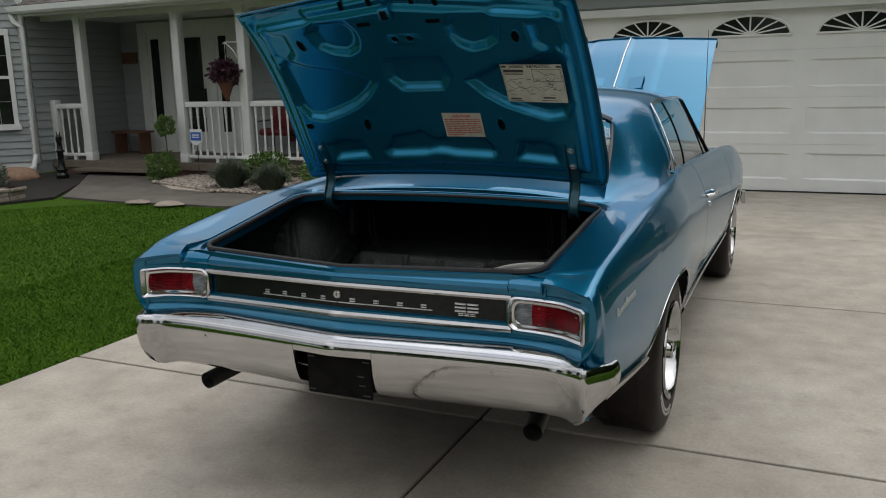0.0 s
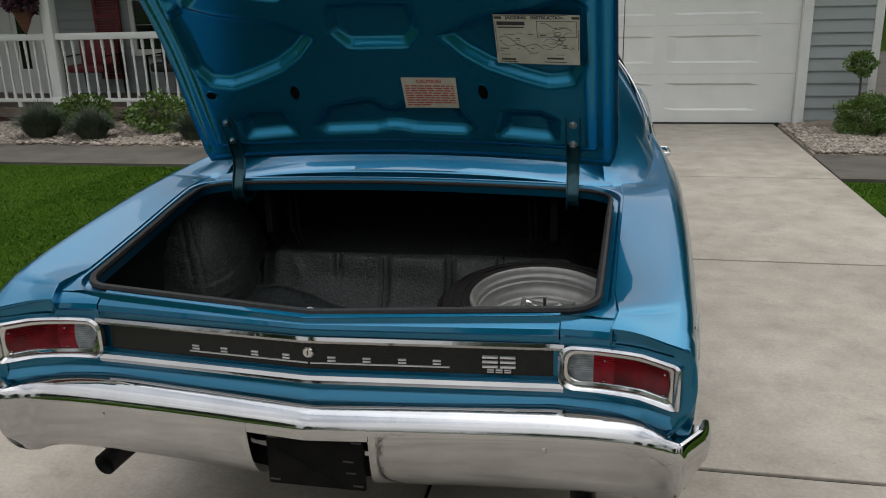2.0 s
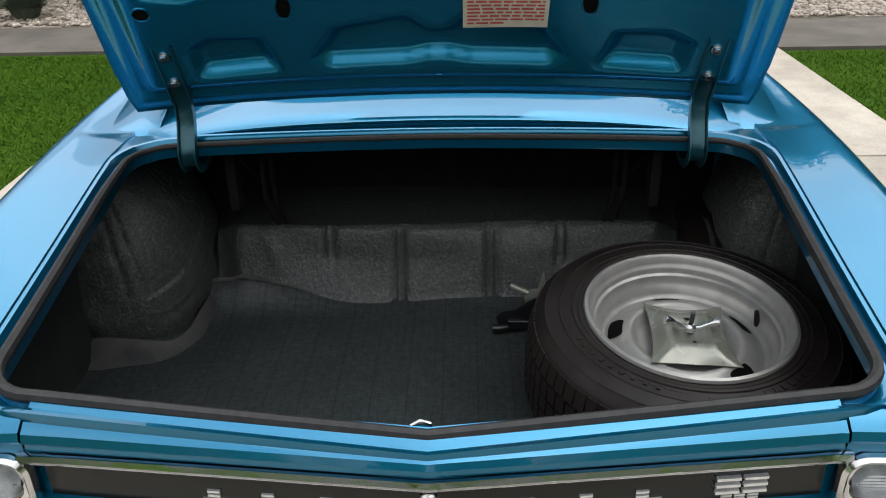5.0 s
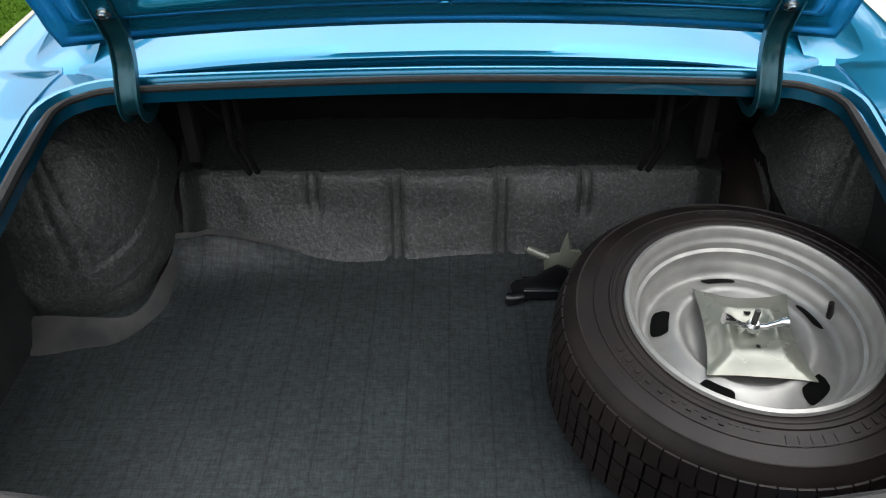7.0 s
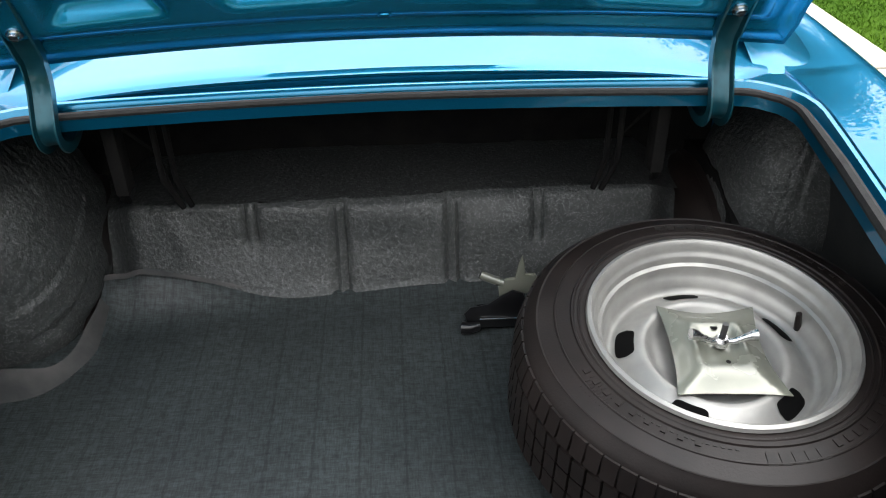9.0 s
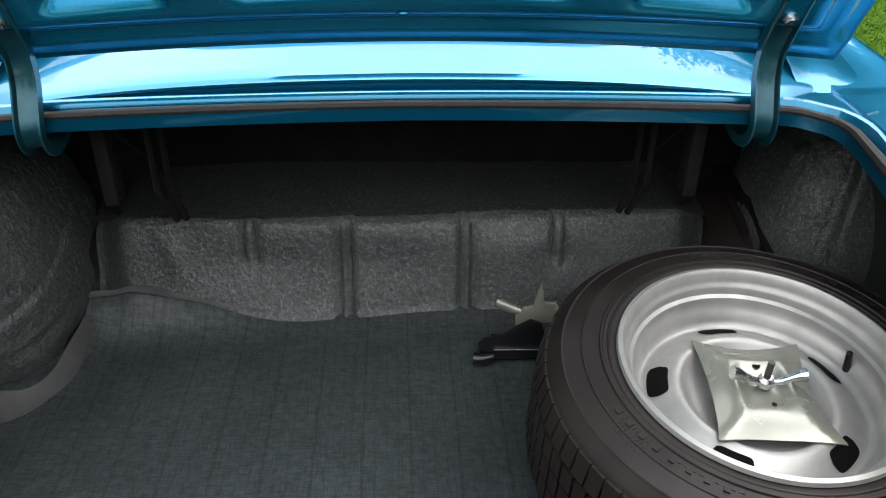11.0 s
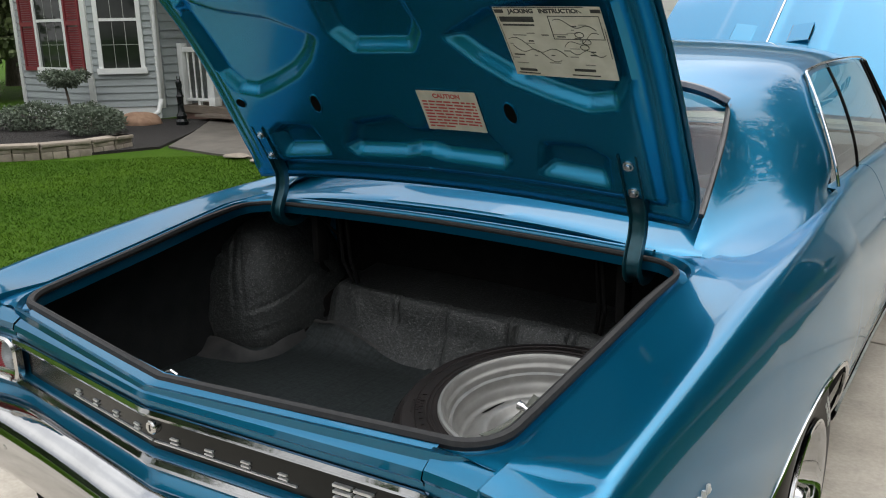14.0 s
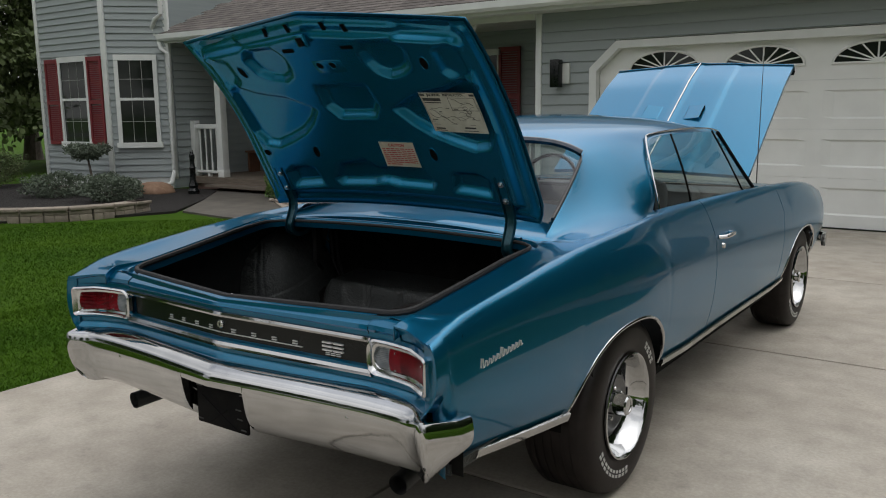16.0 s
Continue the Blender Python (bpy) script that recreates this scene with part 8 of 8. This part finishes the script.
rg = np.random.RandomState(31)
pine = thing("dwarf_pine", (-12.05, 7.1, 0), "small dwarf pine with a flat spreading crown on a bare stem", "small tree")
bm = bmesh.new()
tube(bm, [(-12.06, 7.1, -0.02), (-12.09, 7.1, 0.30), (-12.18, 7.1, 0.66)], lambda q: 0.03 - 0.012 * q, 8)
part("trunk", bm, BARK, pine)
V, Fc = [], []
for k in range(9):
    a = 6.28 * k / 9
    v2, f2 = leaf_cloud(rg, (-12.18 + 0.26 * math.cos(a) * (k % 3 + 1) / 3, 7.1 + 0.26 * math.sin(a) * (k % 3 + 1) / 3, 0.72 + 0.10 * (k % 3) / 2), (0.19, 0.19, 0.10), 520, 0.034, shell=0.3)
    Fc += [tuple(i + len(V) for i in f) for f in f2]
    V += v2
mesh_part("crown", V, Fc, LEAF_G, pine)

# planter wall of cast blocks along the mulch bed
pwall = thing("planter_wall", (-9, 4.8, 0), "low curved wall of tan concrete blocks with flat caps", "garden wall", kind="structure")
path = through_pts((-13.4, 2.9, 0), (-11.4, 3.35, 0), (-9.75, 4.0, 0), (-8.92, 4.75, 0), (-8.72, 5.45, 0), (-8.80, 5.98, 0))
pp = [path(t) for t in spread(0, 1, 0.002)]
run, last = 0.0, 0.0
marks = [pp[0]]
for a, b in zip(pp, pp[1:]):
    run += (b - a).length
    if run - last > 0.30:
        marks.append(b)
        last = run
for k, (a, b) in enumerate(zip(marks, marks[1:])):
    d = b - a
    m = Matrix.Translation(a) @ pose(0, 0, 0, 0, 0, math.degrees(math.atan2(d.y, d.x)))
    for row, (z0, z1, deep) in enumerate(((-0.05, 0.055, 0.090), (0.057, 0.116, 0.084))):
        cut = 0.0 if row else d.length * 0.45
        for f0, f1 in ((0, cut), (cut, d.length)):
            if f1 - f0 < 0.02:
                continue
            bm = bmesh.new()
            box(bm, f0 + 0.002, f1 - 0.002, -deep, deep, z0, z1, m, bevel=0.010)
            part("block", bm, BLOCK, pwall)
    if k % 2 == 0 or k == len(marks) - 2:
        e = marks[min(k + 2, len(marks) - 1)]
        d2 = e - a
        m2 = Matrix.Translation(a) @ pose(0, 0, 0, 0, 0, math.degrees(math.atan2(d2.y, d2.x)))
        bm = bmesh.new()
        box(bm, 0.002, d2.length - 0.002, -0.125, 0.115, 0.118, 0.165, m2, bevel=0.012)
        part("cap_block", bm, BLOCK, pwall)


def rock(x, y, w, h, label, seed, material=None, z=0.0):
    rg = np.random.RandomState(seed)
    bm = bmesh.new()
    bmesh.ops.create_icosphere(bm, subdivisions=3, radius=1)
    ph = rg.uniform(0, 6, 3)
    for v in bm.verts:
        k = 1 + 0.12 * math.sin(3 * v.co.x + ph[0]) + 0.1 * math.sin(4 * v.co.y + ph[1]) + 0.06 * noise.noise(v.co * 3)
        v.co = Vector((x + v.co.x * w / 2 * k, y + v.co.y * w / 2.6 * k, z + max(-0.2, v.co.z) * h * k))
    ob = part("rock", bm, material or BLOCK, None, angle=50)
    return tagged(ob, label, "rock", "garden rocks")


rock(-11.05, 7.75, 0.75, 0.20, "rounded brown boulder in the mulch", 1, mat("brown_rock", (0.20, 0.115, 0.07), 0.8, col2=(0.27, 0.17, 0.11), scale=9, bump=0.5, bscale=20, bdist=0.02))
rock(-6.15, 5.98, 0.42, 0.035, "flat pale stepping rock at the lawn edge", 2)
rock(-6.70, 6.02, 0.34, 0.03, "flat pale stepping rock at the lawn edge", 3)
rock(3.02, 8.75, 0.42, 0.10, "tan edging rock in the gravel", 4)
rock(3.95, 7.95, 0.40, 0.10, "tan edging rock in the gravel", 5)
rock(-12.2, 7.25, 0.35, 0.1, "small white rock in the mulch", 6, WHITE)

# dark cast post with a pointed head by the walk
post = thing("garden_post", (-10.30, 7.98, 0), "slim dark cast iron garden post with a pointed top", "garden post")
bm = bmesh.new()
lathe(bm, [(0.0005, 0.0), (0.10, 0.0), (0.105, 0.06), (0.075, 0.10), (0.088, 0.15), (0.060, 0.21), (0.048, 0.30), (0.052, 0.44), (0.066, 0.47), (0.045, 0.50), (0.040, 0.60), (0.052, 0.66), (0.046, 0.71), (0.02, 0.74), (0.0005, 0.75)], 16, Matrix.Translation((-10.30, 7.98, 0)))
part("shaft", bm, BLACK, post)
for s in (1, -1):
    bm = bmesh.new()
    tube(bm, [(-10.30 + s * 0.030, 7.98, 0.70), (-10.30 + s * 0.042, 7.98, 0.80)], lambda q: 0.017 - 0.014 * q, 6)
    part("finial", bm, BLACK, post)

# yard sign on a stake, its writing left as bars
ys_ = thing("yard_sign", (-7.85, 8.55, 0), "small blue and white yard sign on a thin stake", "sign")
BLUE = mat("sign_blue", (0.03, 0.10, 0.42), 0.4, col2=(0.04, 0.12, 0.46), scale=20)
bm = bmesh.new()
tube(bm, [(-7.85, 8.57, -0.03), (-7.85, 8.57, 0.55)], 0.006, 6)
part("stake", bm, STEEL, ys_)
bm = bmesh.new()
v = [bm.verts.new((-7.85 + a, y, z)) for y in (8.55, 8.56) for a, z in ((-0.12, 0.60), (0, 0.54), (0.12, 0.60), (0.12, 0.80), (-0.12, 0.80))]
bm.faces.new(v[:5])
bm.faces.new(v[5:][::-1])
for i in range(5):
    bm.faces.new((v[i], v[5 + i], v[5 + (i + 1) % 5], v[(i + 1) % 5]))
bmesh.ops.recalc_face_normals(bm, faces=bm.faces)
part("board", bm, WHITE, ys_, smooth=False)
part("blue_field", new_box(-7.955, -7.745, 8.544, 8.549, 0.62, 0.755), BLUE, ys_, smooth=False)
for z in (0.70, 0.665):
    part("printed_bar", new_box(-7.92, -7.78, 8.540, 8.5435, z, z + 0.018), WHITE, ys_, smooth=False)

# hanging basket on the column
hb = thing("hanging_basket", (-7.40, 8.85, 1.3), "cone basket of dark purple flowers on a white bracket", "plant")
bm = bmesh.new()
tube(bm, [(-7.195, 8.92, 1.92), (-7.26, 8.90, 2.05), (-7.40, 8.88, 2.17), (-7.44, 8.88, 2.15)], 0.010, 6)
tube(bm, [(-7.195, 8.92, 2.17), (-7.40, 8.88, 2.17)], 0.010, 6)
tube(bm, [(-7.40, 8.88, 2.17), (-7.40, 8.88, 1.75)], 0.004, 5)
part("bracket", bm, WHITE, hb)
bm = bmesh.new()
lathe(bm, [(0.0005, 1.22), (0.06, 1.34), (0.13, 1.52), (0.15, 1.60), (0.0005, 1.60)], 14, Matrix.Translation((-7.40, 8.85, 0)))
part("basket", bm, WOODR, hb)
V, Fc = leaf_cloud(np.random.RandomState(41), (-7.40, 8.85, 1.70), (0.24, 0.24, 0.19), 1100, 0.06, shell=0.3)
mesh_part("foliage", V, Fc, LEAF_P, hb)


# ---------------------------------------------------------------- trees
def tree(x, y, h, w, seed, material, label, conifer=False, n=5000, leaf=0.22, low=False):
    rg = np.random.RandomState(seed)
    t = thing("tree", (x, y, 0), label, "tree", "trees around the garden")
    bm = bmesh.new()
    tube(bm, [(x, y, -0.1), (x + 0.1, y, h * 0.25), (x - 0.05, y + 0.1, h * 0.55), (x, y, h * (0.97 if conifer else 0.8))], lambda q: (0.035 * h * (1 - q) ** 0.9 + 0.02) * (0.7 if conifer else 1), 10)
    for k in range(9):
        a, z0 = rg.uniform(0, 6.28), h * rg.uniform(0.25, 0.65)
        r = w * 0.4
        tube(bm, [(x, y, z0), (x + r * 0.5 * math.cos(a), y + r * 0.5 * math.sin(a), z0 + h * 0.08), (x + r * math.cos(a), y + r * math.sin(a), z0 + h * (0.05 if conifer else 0.2))], lambda q: 0.012 * h * (1 - q) + 0.01, 6)
    part("trunk", bm, BARK, t)
    V, Fc = [], []
    clumps = 46 if conifer else 34
    for k in range(clumps):
        f = (k + 0.5) / clumps
        a = k * 2.399 + rg.uniform(-0.4, 0.4)
        if conifer:
            z = h * (0.08 + 0.9 * f)
            r = w * 0.5 * (1 - f) ** 0.8 * rg.uniform(0.6, 1.0)
            rad = (w * 0.17 * (1.15 - f), w * 0.17 * (1.15 - f), h * 0.05)
        else:
            z = h * ((0.10 + 0.82 * f) if low else (0.38 + 0.55 * f))
            r = w * 0.5 * math.sin(math.pi * (0.2 + 0.72 * f)) * rg.uniform(0.35, 1.0)
            rad = tuple(w * rg.uniform(0.11, 0.19) for _ in range(3))
        v2, f2 = leaf_cloud(rg, (x + r * math.cos(a), y + r * math.sin(a), z), rad, n // clumps, leaf, shell=0.2, bump=0.3)
        Fc += [tuple(i + len(V) for i in f_) for f_ in f2]
        V += v2
    mesh_part("crown", V, Fc, material, t)
    return t


LEAF_T = mat("tree_leaf", (0.038, 0.075, 0.018), 0.6, col2=(0.06, 0.11, 0.028), scale=1, island=0.35)
for i, (x, y, h, w) in enumerate(((-19.5, 11.5, 11, 5.5), (-21.5, 8.2, 12, 6), (-18.3, 15.5, 13, 6), (-25, 13, 13, 7), (-24, 5, 10, 6))):
    tree(x, y, h, w, 50 + i, LEAF_D, "tall dark evergreen tree beyond the house", True, 26000, 0.15)
for i, (x, y, h, w) in enumerate(((9.2, 26, 14, 9), (16, 33, 23, 13), (24, 30, 25, 14), (34, 38, 26, 15), (14, 42, 27, 17), (22, 40, 29, 18), (31, 31, 26, 16), (34, 22, 26, 16), (37, 15, 24, 15))):
    tree(x, y, h, w, 70 + i, LEAF_T, "broad leafy tree on the far lawn", False, 14000, 0.34, i > 3)
for i, (x, y, h, w) in enumerate(((-22, -30, 13, 10), (-8, -34, 12, 9), (7, -33, 14, 11), (20, -28, 12, 10), (33, -18, 12, 10), (-34, -16, 12, 10), (33, 8, 22, 14), (28, -2, 19, 13), (26, -14, 17, 12), (36, 12, 24, 15), (31, -9, 18, 13))):
    tree(x, y, h, w, 80 + i, LEAF_T, "broad leafy tree across the street", False, 15000, 0.38, True)


def woods():
    """A far tree belt added beyond the neighbouring lawns, blocking low sky in reflections."""
    rg = np.random.RandomState(91)
    V, Fc = [], []
    belt = [(47 + 5 * math.sin(0.35 * k), -40 + 105 * k / 99) for k in range(100)] + [(6 + 44 * k / 49, 62 + 3 * math.sin(0.5 * k)) for k in range(50)]
    for x, y in belt:
        x += rg.uniform(-1.5, 1.5)
        for z in (1.5, 4.5, 8.0, 11.5, 14.5):
            v2, f2 = leaf_cloud(rg, (x + rg.uniform(-1, 1), y + rg.uniform(-0.8, 0.8), z + rg.uniform(-0.6, 0.6)), (2.4, 2.4, 2.3), 85, 0.9, shell=0.3, bump=0.25)
            Fc += [tuple(i + len(V) for i in f_) for f_ in f2]
            V += v2
    return tagged(mesh_part("far_woods", V, Fc, LEAF_T, None), "far belt of leafy green trees added to block low sky", "woods", kind="stuff")


woods()
